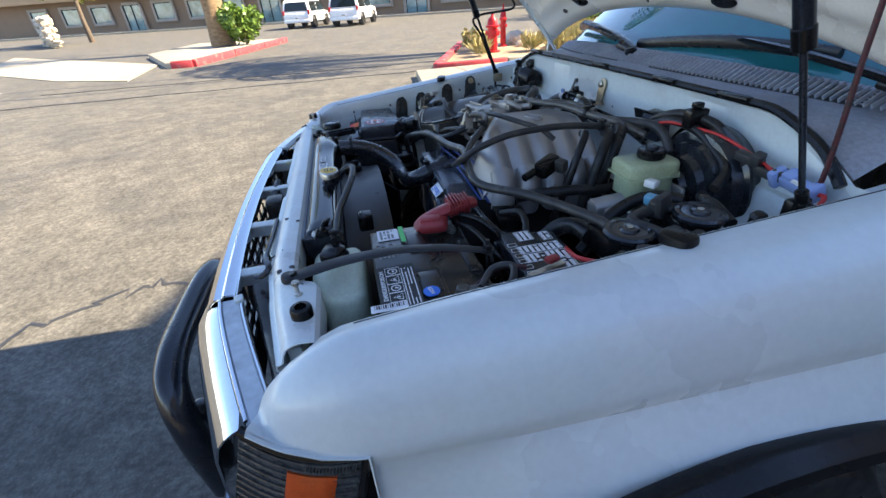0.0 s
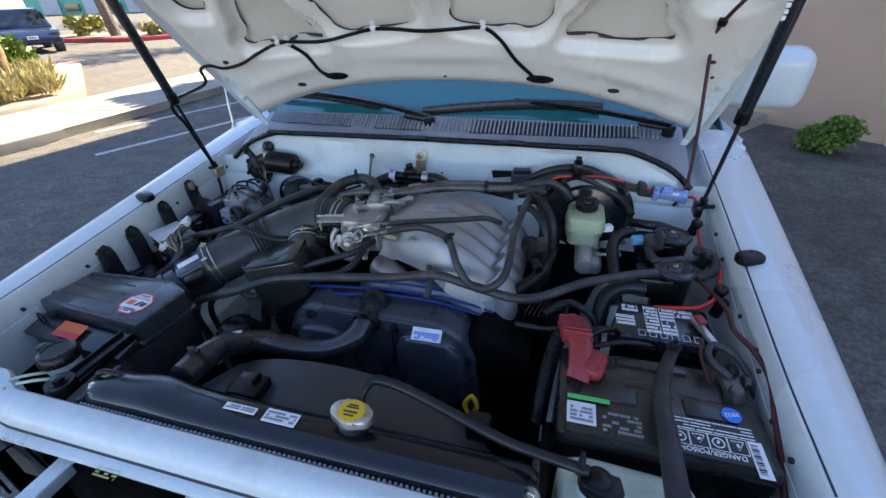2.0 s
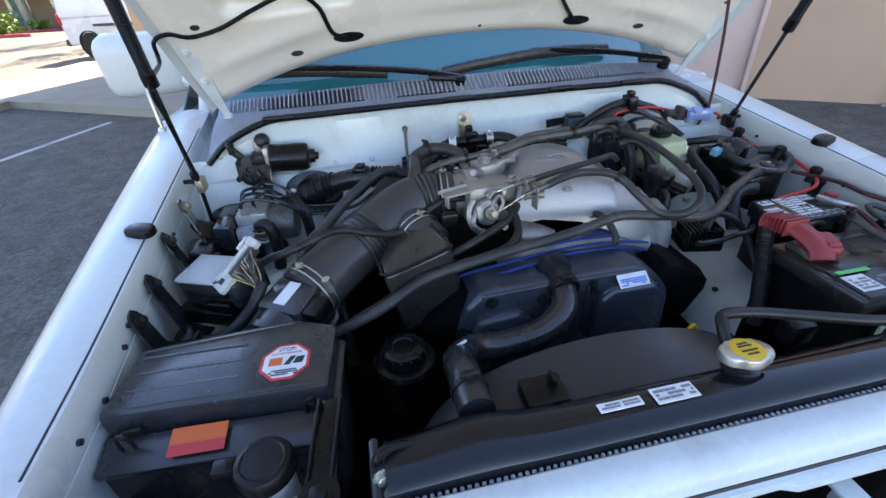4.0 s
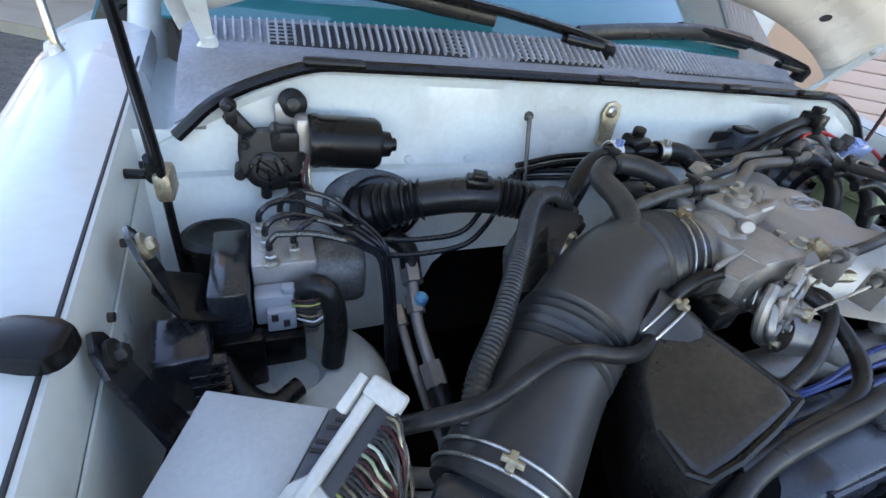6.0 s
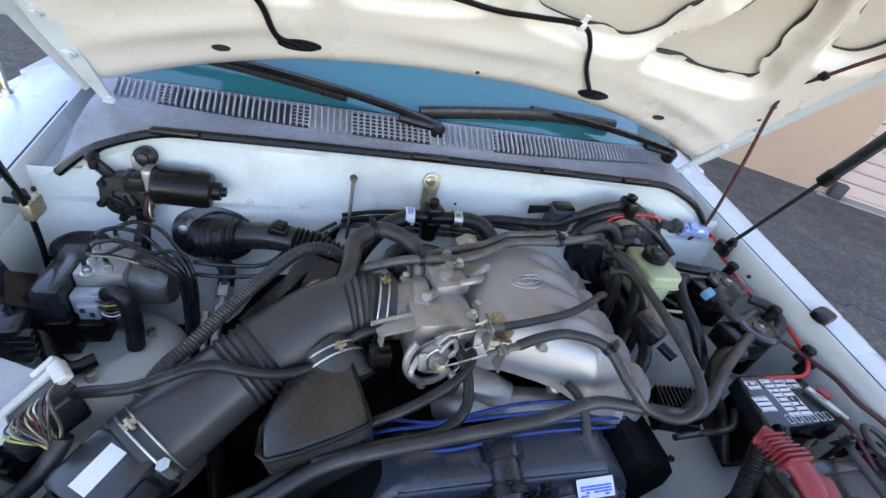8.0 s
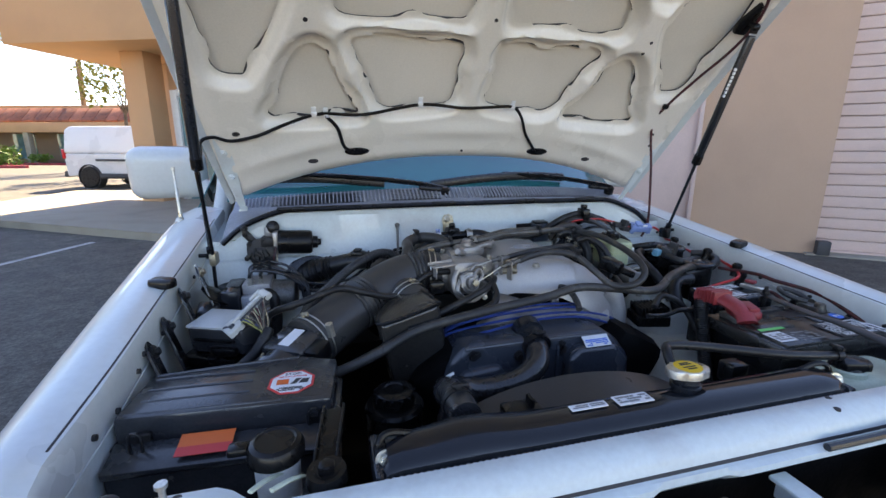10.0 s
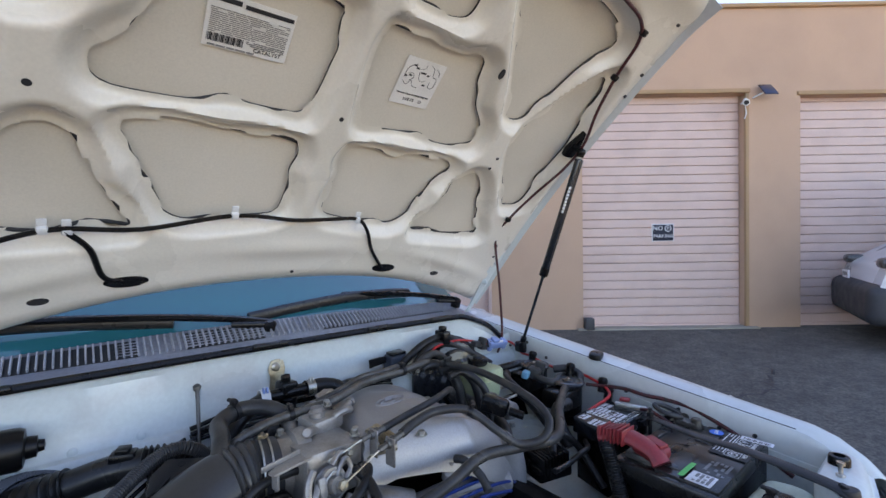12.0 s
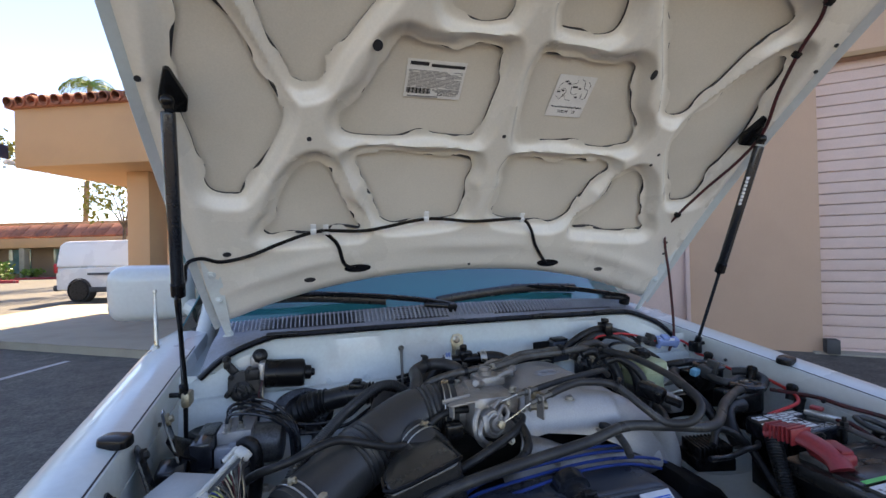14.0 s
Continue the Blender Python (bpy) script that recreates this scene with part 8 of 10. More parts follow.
for k in range(8):
    box(bm, m @ Vector((rnd.uniform(-0.034, 0.034), rnd.uniform(-0.006, 0.038), 0.0012)), (0.006, 0.0035, 0.0005), 0, m.to_3x3())
part("diagram", bm, INK, lb)
lettering("label_word", "Vacuum Hose Routing Diagram", 0.0058, m @ Matrix.Translation((0, -0.024, 0.0012)), INK, lb)
lettering("label_word", "5VZ-FE    S3", 0.0085, m @ Matrix.Translation((0.004, -0.0355, 0.0012)), INK, lb)

# black bracket panel beside the intake duct
bk = thing("duct_bracket", "black pressed bracket panel beside the intake duct", "bracket", (-0.30, 0.80, 0.9))
bm = B()
bmx = frame_at((-0.285, 0.815, 0.985), (0.55, 0.83, 0.05), (0.35, -0.2, -0.9))
prism(bm, [(-0.085, -0.006), (0.075, -0.010), (0.085, 0.02), (0.05, 0.10), (-0.06, 0.13), (-0.09, 0.08)], 0.006, bmx, 0.002)
prism(bm, [(-0.085, -0.006), (0.075, -0.010), (0.072, 0.006), (-0.082, 0.010)], -0.028, bmx, 0.0)
part("panel", bm, BLACK, bk)
bm = B()
lathe(bm, bmx @ Vector((0.045, 0.0, -0.030)), (0, 0, 1), [(-0.01, 0.006), (0.004, 0.006), (0.005, 0.003)], 14)
part("panel_hole", bm, INK, bk)
# relay and solenoid under the intake beside the throttle
sol = thing("vacuum_solenoid", "small black vacuum solenoid beside the intake", "solenoid", (0.29, 0.71, 1.0))
bm = B()
box(bm, (0.292, 0.712, 1.0), (0.030, 0.055, 0.034), 0.008, Euler((0.2, 0.1, 0.5)).to_matrix())
cyl(bm, (0.30, 0.68, 0.995), (0.312, 0.655, 0.99), 0.008)
part("solenoid_body", bm, BLACK, sol)
bm = B()
box(bm, (0.305, 0.735, 1.002), (0.024, 0.020, 0.026), 0.004, Euler((0.2, 0.1, 0.5)).to_matrix())
part("solenoid_plug", bm, DUSTY, sol)

# throttle cables with their threaded adjusters
for end, adj, cam_end in (((0.010, 0.670, 1.051), (-0.035, 0.668, 1.045), (-0.086, 0.668, 1.032)), ((0.018, 0.637, 1.051), (-0.028, 0.632, 1.040), (-0.078, 0.640, 1.008))):
    end, adj = Vector(end), Vector(adj)
    d = (end - adj).normalized()
    cable = thing("throttle_cable", "thin steel throttle cable with a threaded grey adjuster", "cable", adj, "throttle cables")
    bm = B()
    tube(bm, [end, adj, adj.lerp(Vector(cam_end), 0.5) + Vector((0, 0, -0.001)), cam_end], 0.0014, 8, 4)
    part("inner_wire", bm, STEEL, cable, "bright inner wire")
    bm = B()
    lathe(bm, adj, d, [(0, 0.0030), (0.002, 0.0042), (0.014, 0.0042), (0.0142, 0.0072), (0.019, 0.0072), (0.0192, 0.0044), (0.023, 0.0044), (0.0232, 0.0072), (0.028, 0.0072), (0.0282, 0.0048), (0.044, 0.0056)], 8)
    part("adjuster", bm, PIPE, cable, "threaded grey metal adjuster")
    bm = B()
    q = adj + d * 0.021
    box(bm, q + Vector((0, 0, -0.014)), (0.003, 0.020, 0.040), 0.001, Matrix((d, d.cross(Vector((0, 0, 1))).normalized() * -1, Vector((0, 0, 1)))).transposed())
    part("adjuster_bracket", bm, ALUD, cable)

# ---- hoses, looms and wires ----
hose("front_wiring_loom", [(-0.415, 0.53, 0.78), (-0.418, 0.522, 0.85), (-0.385, 0.517, 0.90), (-0.304, 0.523, 0.93), (-0.219, 0.553, 0.955), (-0.098, 0.56, 0.975), (0.039, 0.568, 0.99), (0.124, 0.581, 1.0), (0.202, 0.569, 0.995), (0.297, 0.566, 0.985), (0.398, 0.633, 0.99), (0.508, 0.697, 0.985), (0.54, 0.71, 0.975)], 0.0086, GREYRUB, "faded black wiring loom across the front of the engine", "wiring loom", clamps=(0.12,))
hose("loom_branch", [(-0.395, 0.548, 0.78), (-0.395, 0.542, 0.85), (-0.36, 0.535, 0.90), (-0.29, 0.545, 0.93), (-0.205, 0.585, 0.955), (-0.12, 0.60, 0.985), (-0.06, 0.625, 1.0), (-0.035, 0.65, 1.01), (-0.03, 0.68, 1.0)], 0.0066, TAPE, "black taped branch of the wiring loom", "wiring loom")
hose("vacuum_hose", [(0.272, 0.853, 1.06), (0.267, 0.748, 1.07), (0.26, 0.651, 1.065), (0.261, 0.588, 1.05), (0.254, 0.552, 1.03), (0.225, 0.543, 1.01), (0.192, 0.566, 1.004), (0.166, 0.588, 1.026), (0.138, 0.628, 1.055), (0.086, 0.646, 1.061), (0.045, 0.643, 1.057), (0.014, 0.637, 1.050)], 0.0070, GREYRUB, "looping faded rubber vacuum hose over the intake", clamps=(0.02, 0.72))
hose("conduit", [(-0.435, 0.60, 0.93), (-0.412, 0.656, 0.98), (-0.375, 0.698, 1.0), (-0.33, 0.757, 1.02), (-0.277, 0.828, 1.03), (-0.245, 0.85, 1.032), (-0.221, 0.854, 1.025), (-0.200, 0.866, 1.0), (-0.19, 0.87, 0.95)], 0.0092, GREYRUB, "ribbed grey split conduit over the bay", "conduit", corr=0.0007, pitch=0.0042, seg=14)
hose("heater_hose", [(-0.185, 0.89, 0.96), (-0.161, 0.905, 1.0), (-0.125, 0.928, 1.03), (-0.082, 0.938, 1.045)], 0.0148, RUBBER, "black rubber heater hose")
hose("heater_hose", [(-0.005, 0.939, 1.045), (0.03, 0.935, 1.045), (0.057, 0.922, 1.035), (0.073, 0.893, 1.01), (0.066, 0.87, 0.97)], 0.0148, RUBBER, "black rubber heater hose curving down behind the intake")
for x in (-0.088, 0.0):
    bm = B()
    lathe(bm, (x - 0.008, 0.938, 1.045), (1, 0, 0), [(0, 0.0149), (0, 0.0164), (0.016, 0.0164), (0.016, 0.0149)], 22, cap=False)
    c = thing("spring_clamp", "pale blue-white spring clamp on the heater hose", "clamp", (x, 0.938, 1.045), "heater hose clamps")
    part("clamp_ring", bm, WHITE if x < -0.05 else STEEL, c)
    bm = B()
    for q in (-0.003, 0.003):
        box(bm, (x + q, 0.930, 1.062), (0.004, 0.008, 0.010), 0.001)
    part("clamp_ear", bm, BLUECLEAR if x < -0.05 else STEEL, c)
hose("breather_hose", [(-0.225, 0.715, 1.0), (-0.205, 0.755, 1.035), (-0.193, 0.795, 1.05), (-0.185, 0.842, 1.055), (-0.151, 0.868, 1.06), (-0.118, 0.857, 1.06), (-0.099, 0.839, 1.055), (-0.08, 0.825, 1.04)], 0.0128, GREYRUB, "grey rubber breather hose bent over the intake duct", clamps=(0.55,))
hose("coolant_pipe", [(-0.196, 0.800, 0.985), (-0.190, 0.796, 1.020), (-0.166, 0.793, 1.044), (-0.109, 0.80, 1.055), (-0.023, 0.802, 1.06), (0.03, 0.825, 1.062), (0.065, 0.845, 1.062), (0.11, 0.855, 1.062), (0.158, 0.858, 1.062), (0.205, 0.868, 1.062), (0.253, 0.886, 1.058), (0.30, 0.92, 1.04)], 0.0076, PIPE, "dull grey metal coolant pipe running behind the intake", clamps=(0.3, 0.75))
hose("coolant_pipe", [(-0.10, 0.825, 1.04), (-0.04, 0.835, 1.05), (0.02, 0.84, 1.062), (0.07, 0.865, 1.066), (0.12, 0.872, 1.066), (0.17, 0.88, 1.066)], 0.0062, PIPE, "thin dull metal coolant pipe", "pipe")
hose("idle_hose", [(-0.12, 0.79, 1.04), (-0.13, 0.83, 1.03), (-0.11, 0.87, 1.02), (-0.06, 0.885, 1.01), (0.0, 0.88, 1.0)], 0.012, RUBBER, "black rubber idle air hose")
hose("air_meter_wire", [(-0.515, 0.69, 0.88), (-0.505, 0.665, 0.94), (-0.475, 0.642, 0.98), (-0.42, 0.632, 1.0), (-0.354, 0.645, 1.016), (-0.30, 0.642, 1.004), (-0.262, 0.652, 0.990), (-0.225, 0.672, 0.985), (-0.195, 0.692, 1.0), (-0.165, 0.697, 1.016), (-0.125, 0.70, 1.018), (-0.10, 0.706, 1.01)], 0.0066, TAPE, "thin black taped wire over the intake duct", "wire")
hose("throttle_hose", [(-0.235, 0.56, 0.955), (-0.16, 0.565, 0.965), (-0.09, 0.57, 0.975), (-0.055, 0.59, 0.985), (-0.045, 0.625, 1.0), (-0.05, 0.66, 1.010), (-0.06, 0.70, 0.995)], 0.0072, RUBBER, "black rubber hose under the throttle")
hose("intake_vacuum_hose", [(0.102, 0.618, 0.990), (0.106, 0.606, 0.992), (0.114, 0.590, 0.984), (0.116, 0.572, 0.972), (0.112, 0.556, 0.962)], 0.0065, GREYRUB, "short grey vacuum hose")
hose("intake_hose_thin", [(0.004, 0.670, 1.050), (0.044, 0.672, 1.057), (0.104, 0.685, 1.060), (0.155, 0.71, 1.056), (0.194, 0.738, 1.048), (0.221, 0.758, 1.03)], 0.0058, GREYRUB, "thin faded hose curving over the intake")
hose("servo_vacuum_hose", [(0.23, 0.89, 1.056), (0.27, 0.915, 1.06), (0.31, 0.93, 1.06), (0.34, 0.935, 1.045), (0.36, 0.935, 1.02)], 0.0088, GREYRUB, "faded rubber hose from the intake to the brake servo")
hose("firewall_loom", [(0.03, 1.0, 1.0), (0.10, 0.995, 1.015), (0.17, 0.985, 1.02), (0.23, 0.975, 1.03), (0.262, 0.965, 1.055), (0.30, 0.965, 1.075), (0.345, 0.97, 1.085), (0.40, 0.985, 1.078), (0.45, 0.985, 1.055), (0.49, 0.985, 1.03)], 0.0092, TAPE, "black taped loom arching in front of the firewall", "wiring loom")
hose("firewall_loom", [(0.25, 0.945, 1.02), (0.285, 0.948, 1.055), (0.33, 0.955, 1.072), (0.385, 0.965, 1.065), (0.44, 0.965, 1.04), (0.48, 0.955, 1.02), (0.50, 0.92, 1.0)], 0.009, RUBBER, "black loom branch beside the brake servo", "wiring loom")
hose("firewall_pipe", [(-0.215, 0.985, 0.90), (-0.21, 0.99, 0.96), (-0.185, 0.995, 0.988), (-0.12, 0.995, 0.992), (-0.02, 0.99, 0.99), (0.10, 0.985, 0.985)], 0.004, BLACKG, "thin black pipe along the firewall", "pipe")
hose("firewall_pipe", [(-0.225, 0.98, 0.89), (-0.222, 0.985, 0.955), (-0.195, 0.992, 0.979), (-0.12, 0.99, 0.982), (-0.02, 0.985, 0.98), (0.10, 0.98, 0.975)], 0.004, BLACKG, "thin black pipe along the firewall", "pipe")
hose("brake_line", [(-0.43, 0.90, 0.955), (-0.38, 0.90, 0.95), (-0.324, 0.896, 0.958), (-0.287, 0.918, 0.975), (-0.24, 0.96, 0.985), (-0.21, 0.985, 0.99)], 0.0035, BLACKG, "thin black brake line", "pipe")
hose("brake_line", [(-0.43, 0.888, 0.94), (-0.38, 0.886, 0.938), (-0.324, 0.882, 0.948), (-0.287, 0.90, 0.962), (-0.25, 0.94, 0.97), (-0.225, 0.975, 0.975)], 0.0035, BLACKG, "thin black brake line", "pipe")
bm = B()
box(bm, (0.37, 0.968, 1.085), (0.022, 0.040, 0.034), 0.004)
box(bm, (0.37, 0.968, 1.108), (0.014, 0.018, 0.010), 0.002)
single("loom_clamp", bm, BLACK, "black plastic clamp round the looms", "clamp")
for x, y, z in ((0.50, 0.975, 1.045), (0.535, 0.985, 1.03)):
    bm = B()
    box(bm, (x, y, z), (0.045, 0.018, 0.016), 0.004, Euler((0.2, 0.2, 0.3)).to_matrix())
    box(bm, (x + 0.018, y - 0.004, z + 0.006), (0.016, 0.022, 0.020), 0.003, Euler((0.2, 0.2, 0.3)).to_matrix())
    single("loom_connector", bm, DUSTY, "dusty black wiring connector by the brake servo", "connector")
hose("canister_hose", [(0.612, 0.80, 0.99), (0.635, 0.775, 0.992), (0.632, 0.735, 0.985), (0.60, 0.715, 0.975)], 0.010, GREYRUB, "short rubber hose between the canisters")
hose("canister_hose", [(0.535, 0.815, 0.995), (0.522, 0.775, 0.99), (0.535, 0.745, 0.985), (0.58, 0.76, 0.985), (0.61, 0.77, 0.98)], 0.009, GREYRUB, "curved rubber hose round the canister")
hose("canister_hose", [(0.50, 0.90, 0.99), (0.53, 0.875, 1.0), (0.56, 0.87, 1.0), (0.60, 0.865, 0.99)], 0.010, RUBBER, "black rubber hose behind the canister")
hose("canister_hose", [(0.50, 0.865, 0.985), (0.47, 0.84, 0.985), (0.455, 0.80, 0.975), (0.46, 0.75, 0.95), (0.47, 0.70, 0.90)], 0.012, RUBBER, "black rubber hose down beside the reservoir")
hose("air_hose", [(0.51, 0.69, 0.955), (0.47, 0.685, 0.955), (0.44, 0.665, 0.94), (0.43, 0.63, 0.90)], 0.015, RUBBER, "thick black hose below the canister")
hose("red_wire", [(0.30, 0.93, 1.06), (0.33, 0.945, 1.07), (0.38, 0.96, 1.07), (0.44, 0.975, 1.065), (0.52, 0.98, 1.045), (0.55, 0.982, 1.032)], 0.0028, REDWIRE, "thin bright red wire by the firewall", "wire")
hose("red_wire", [(0.620, 0.982, 1.028), (0.634, 0.975, 1.030), (0.642, 0.955, 1.018), (0.640, 0.93, 1.003), (0.632, 0.90, 1.004), (0.628, 0.85, 0.995), (0.628, 0.80, 0.988), (0.640, 0.76, 0.99), (0.642, 0.732, 0.985), (0.632, 0.69, 0.98), (0.616, 0.652, 0.975), (0.585, 0.628, 0.970), (0.546, 0.634, 0.958), (0.50, 0.65, 0.94)], 0.0034, REDWIRE, "bright red wire along the inner wing", "wire")
hose("braided_wire", [(0.606, 0.70, 0.975), (0.620, 0.655, 0.978), (0.625, 0.61, 0.982), (0.623, 0.566, 0.980), (0.640, 0.524, 0.976), (0.647, 0.477, 0.970), (0.640, 0.42, 0.955), (0.636, 0.36, 0.93), (0.630, 0.30, 0.90)], 0.0042, DKRED, "twisted dark red and black wire along the inner wing", "wire")
hose("fuse_lead", [(0.577, 0.550, 0.964), (0.572, 0.530, 0.968), (0.568, 0.51, 0.965), (0.572, 0.49, 0.955), (0.575, 0.47, 0.945)], 0.0038, DKRED, "short braided red lead from the fuse holder", "wire")
hose("negative_cable", [(0.60, 0.475, 0.962), (0.575, 0.50, 0.972), (0.585, 0.525, 0.978), (0.612, 0.515, 0.972), (0.630, 0.49, 0.955), (0.64, 0.48, 0.92)], 0.005, GREYRUB, "grey battery earth cable", "cable")
hose("negative_cable", [(0.602, 0.48, 0.962), (0.61, 0.505, 0.955), (0.625, 0.52, 0.93), (0.63, 0.53, 0.88)], 0.0065, TAPE, "black battery earth cable", "cable")
hose("positive_cable", [(0.372, 0.52, 0.978), (0.355, 0.50, 0.955), (0.345, 0.475, 0.90), (0.34, 0.45, 0.82)], 0.012, RUBBER, "black ribbed battery cable sleeve", "cable", corr=0.0012, pitch=0.004)
hose("positive_cable", [(0.398, 0.50, 0.975), (0.425, 0.525, 0.975), (0.45, 0.545, 0.96), (0.455, 0.56, 0.93)], 0.0055, BLACK, "black cable from the battery to the fuse box", "cable")
hose("positive_cable", [(0.41, 0.49, 0.968), (0.455, 0.51, 0.968), (0.50, 0.525, 0.955), (0.52, 0.55, 0.92)], 0.0045, BLACK, "thin black cable behind the battery", "cable")
hose("inner_wing_loom", [(0.33, 0.60, 0.93), (0.37, 0.625, 0.945), (0.41, 0.62, 0.93), (0.43, 0.60, 0.90), (0.425, 0.55, 0.85)], 0.007, TAPE, "black loom dropping behind the battery", "wiring loom")
hose("inner_wing_loom", [(0.28, 0.56, 0.93), (0.33, 0.565, 0.925), (0.36, 0.56, 0.935), (0.40, 0.57, 0.93), (0.44, 0.60, 0.92)], 0.005, RUBBER, "thin black wire bundle by the battery", "wiring loom")
hose("modulator_loom", [(-0.51, 0.965, 0.985), (-0.515, 0.94, 0.96), (-0.52, 0.93, 0.90), (-0.50, 0.92, 0.85)], 0.009, TAPE, "black loom below the wiper motor", "wiring loom")
hose("modulator_loom", [(-0.60, 0.80, 0.92), (-0.58, 0.77, 0.89), (-0.555, 0.755, 0.88), (-0.53, 0.77, 0.88)], 0.010, RUBBER, "black hose below the brake modulator")
hose("relay_loom", [GATHER + Vector((0.004, 0.008, 0.010)), GATHER, em @ Vector((0.094, -0.050, -0.036)), em @ Vector((0.066, -0.085, -0.056)), em @ Vector((0.010, -0.104, -0.066)), em @ Vector((-0.045, -0.108, -0.074)), em @ Vector((-0.095, -0.100, -0.084))], 0.0098, TAPE, "black taped loom from the relay box along the inner wing", "wiring loom", clamps=(0.62,))
for k, (x, y) in enumerate(((0.255, 0.86), (0.275, 0.82), (0.262, 0.775))):
    hose("injector_loom", [(x - 0.01, y + 0.03, 1.045), (x + 0.02, y + 0.02, 1.05), (x + 0.05, y - 0.01, 1.02), (x + 0.055, y - 0.03, 0.96), (x + 0.045, y - 0.05, 0.88)], 0.012 - 0.002 * k, (RUBBER, TAPE, RUBBER)[k], "black hose dropping beside the intake runners")
hose("injector_loom", [(0.27, 0.66, 0.93), (0.31, 0.70, 0.95), (0.33, 0.76, 0.955), (0.335, 0.83, 0.95), (0.34, 0.90, 0.96)], 0.011, TAPE, "black taped loom beside the cylinder head", "wiring loom")
hose("brake_line", [(0.421, 0.80, 0.955), (0.445, 0.785, 0.965), (0.47, 0.80, 0.955), (0.48, 0.86, 0.93), (0.47, 0.94, 0.91)], 0.0032, STEEL, "thin metal brake line from the master cylinder", "pipe")
hose("brake_line", [(0.421, 0.845, 0.955), (0.45, 0.835, 0.97), (0.485, 0.86, 0.955), (0.495, 0.92, 0.93)], 0.0032, STEEL, "thin metal brake line from the master cylinder", "pipe")

# wiring on the bonnet
def bonnet_wire(name, uv, r, mat, label, h=0.006, extra=()):
    return hose(name, [hood(u, v, h + (0.012 if u > 0.605 and v < 0.70 else 0.0)) for u, v in uv] + [Vector(e) for e in extra], r, mat, label, "wire", seg=8, sub=6)


bonnet_wire("bonnet_cable", [(0.233, 0.226), (0.185, 0.285), (0.155, 0.340), (0.118, 0.374), (0.05, 0.371), (-0.024, 0.367), (-0.137, 0.375), (-0.28, 0.345), (-0.390, 0.349), (-0.474, 0.322), (-0.54, 0.294), (-0.60, 0.285), (-0.635, 0.300)], 0.0042, BLACK, "thin black cable clipped along the bonnet frame",
            extra=[hood(-0.662, 0.295, 0.012), hood(-0.668, 0.262, 0.03)] + [Vector((-0.634, 0.922, 1.03)).lerp(hood(-0.622, 0.664, 0.045), f) for f in (0.40, 0.28, 0.15, 0.04)] + [(-0.635, 0.92, 0.97), (-0.63, 0.90, 0.90)])
bonnet_wire("bonnet_cable", [(-0.378, 0.346), (-0.348, 0.306), (-0.331, 0.245), (-0.30, 0.228)], 0.0048, BLACK, "short branch of the black bonnet cable")
for u, v in ((0.118, 0.372), (-0.138, 0.375), (-0.403, 0.348), (-0.375, 0.345)):
    c = thing("cable_clip", "white plastic cable clip on the bonnet frame", "clip", hood(u, v, 0.0), "bonnet cable clips")
    m = hood_frame(u, v, 0.0)
    bm = B()
    box(bm, m @ Vector((0, 0, 0.005)), (0.014, 0.013, 0.011), 0.003, m.to_3x3())
    box(bm, m @ Vector((0, 0.010, 0.002)), (0.012, 0.018, 0.003), 0.001, m.to_3x3())
    part("clip_body", bm, WHITE, c)
bonnet_wire("bonnet_lamp_wire", [(0.36, 0.982), (0.43, 0.972), (0.50, 0.958), (0.540, 0.925), (0.562, 0.850), (0.594, 0.764), (0.620, 0.680), (0.618, 0.600), (0.598, 0.500), (0.569, 0.410)], 0.0036, DKRED, "twisted dark red and black wire along the bonnet edge",
            extra=[(0.592, 0.985, 1.34), (0.606, 0.985, 1.20), (0.615, 0.985, 1.05), (0.60, 0.99, 1.0)])
for u, v in ((0.534, 0.945), (0.562, 0.848), (0.569, 0.410)):
    c = thing("wire_clip", "small black adhesive wire clip on the bonnet edge", "clip", hood(u, v, 0.0), "bonnet wire clips")
    m = hood_frame(u, v, 0.0)
    bm = B()
    box(bm, m @ Vector((0, 0, 0.005)), (0.016, 0.013, 0.012), 0.003, m.to_3x3())
    part("clip_body", bm, BLACK, c)

# small fittings at the back of the engine
RELAYBLUE = material("slate_blue_plastic", (0.030, 0.040, 0.058), 0.4, vary=0.15, scale=20, fine=250, bump=0.03, tint=(0.045, 0.052, 0.066))
bm = B()
box(bm, (0.238, 0.990, 1.034), (0.052, 0.034, 0.054), 0.005, Euler((0.1, 0, 0.08)).to_matrix(), 3)
relay = single("firewall_relay", bm, RELAYBLUE, "dark slate-blue relay box on the firewall", "relay")
bm = B()
box(bm, (0.238, 0.988, 1.064), (0.042, 0.026, 0.006), 0.002, Euler((0.1, 0, 0.08)).to_matrix())
part("relay_top", bm, BLACK, relay)
bm = B()
prism(bm, [(-0.032, -0.010), (0.026, -0.010), (0.030, 0.004), (0.006, 0.008), (-0.034, 0.012)], 0.003, frame_at((0.196, 0.992, 1.052), (1, 0.1, 0.1), (0, -0.2, 1)), 0.001)
part("relay_bracket", bm, DARKSTEEL, relay)
bm = B()
prism(bm, [(-0.020, -0.022), (0.018, -0.024), (0.024, 0.016), (0.010, 0.024), (-0.016, 0.020)], 0.004, frame_at((0.0, 0.853, 1.046), (1, 0.35, 0.05), (-0.3, 0.9, 0.35)), 0.0015)
pb = single("pipe_bracket", bm, ALUD, "dusty pale metal bracket under the coolant pipe", "bracket")
bm = B()
hexbolt(bm, (0.004, 0.858, 1.050), (0, -0.3, 1), 0.006)
part("bracket_bolt", bm, STEEL, pb)
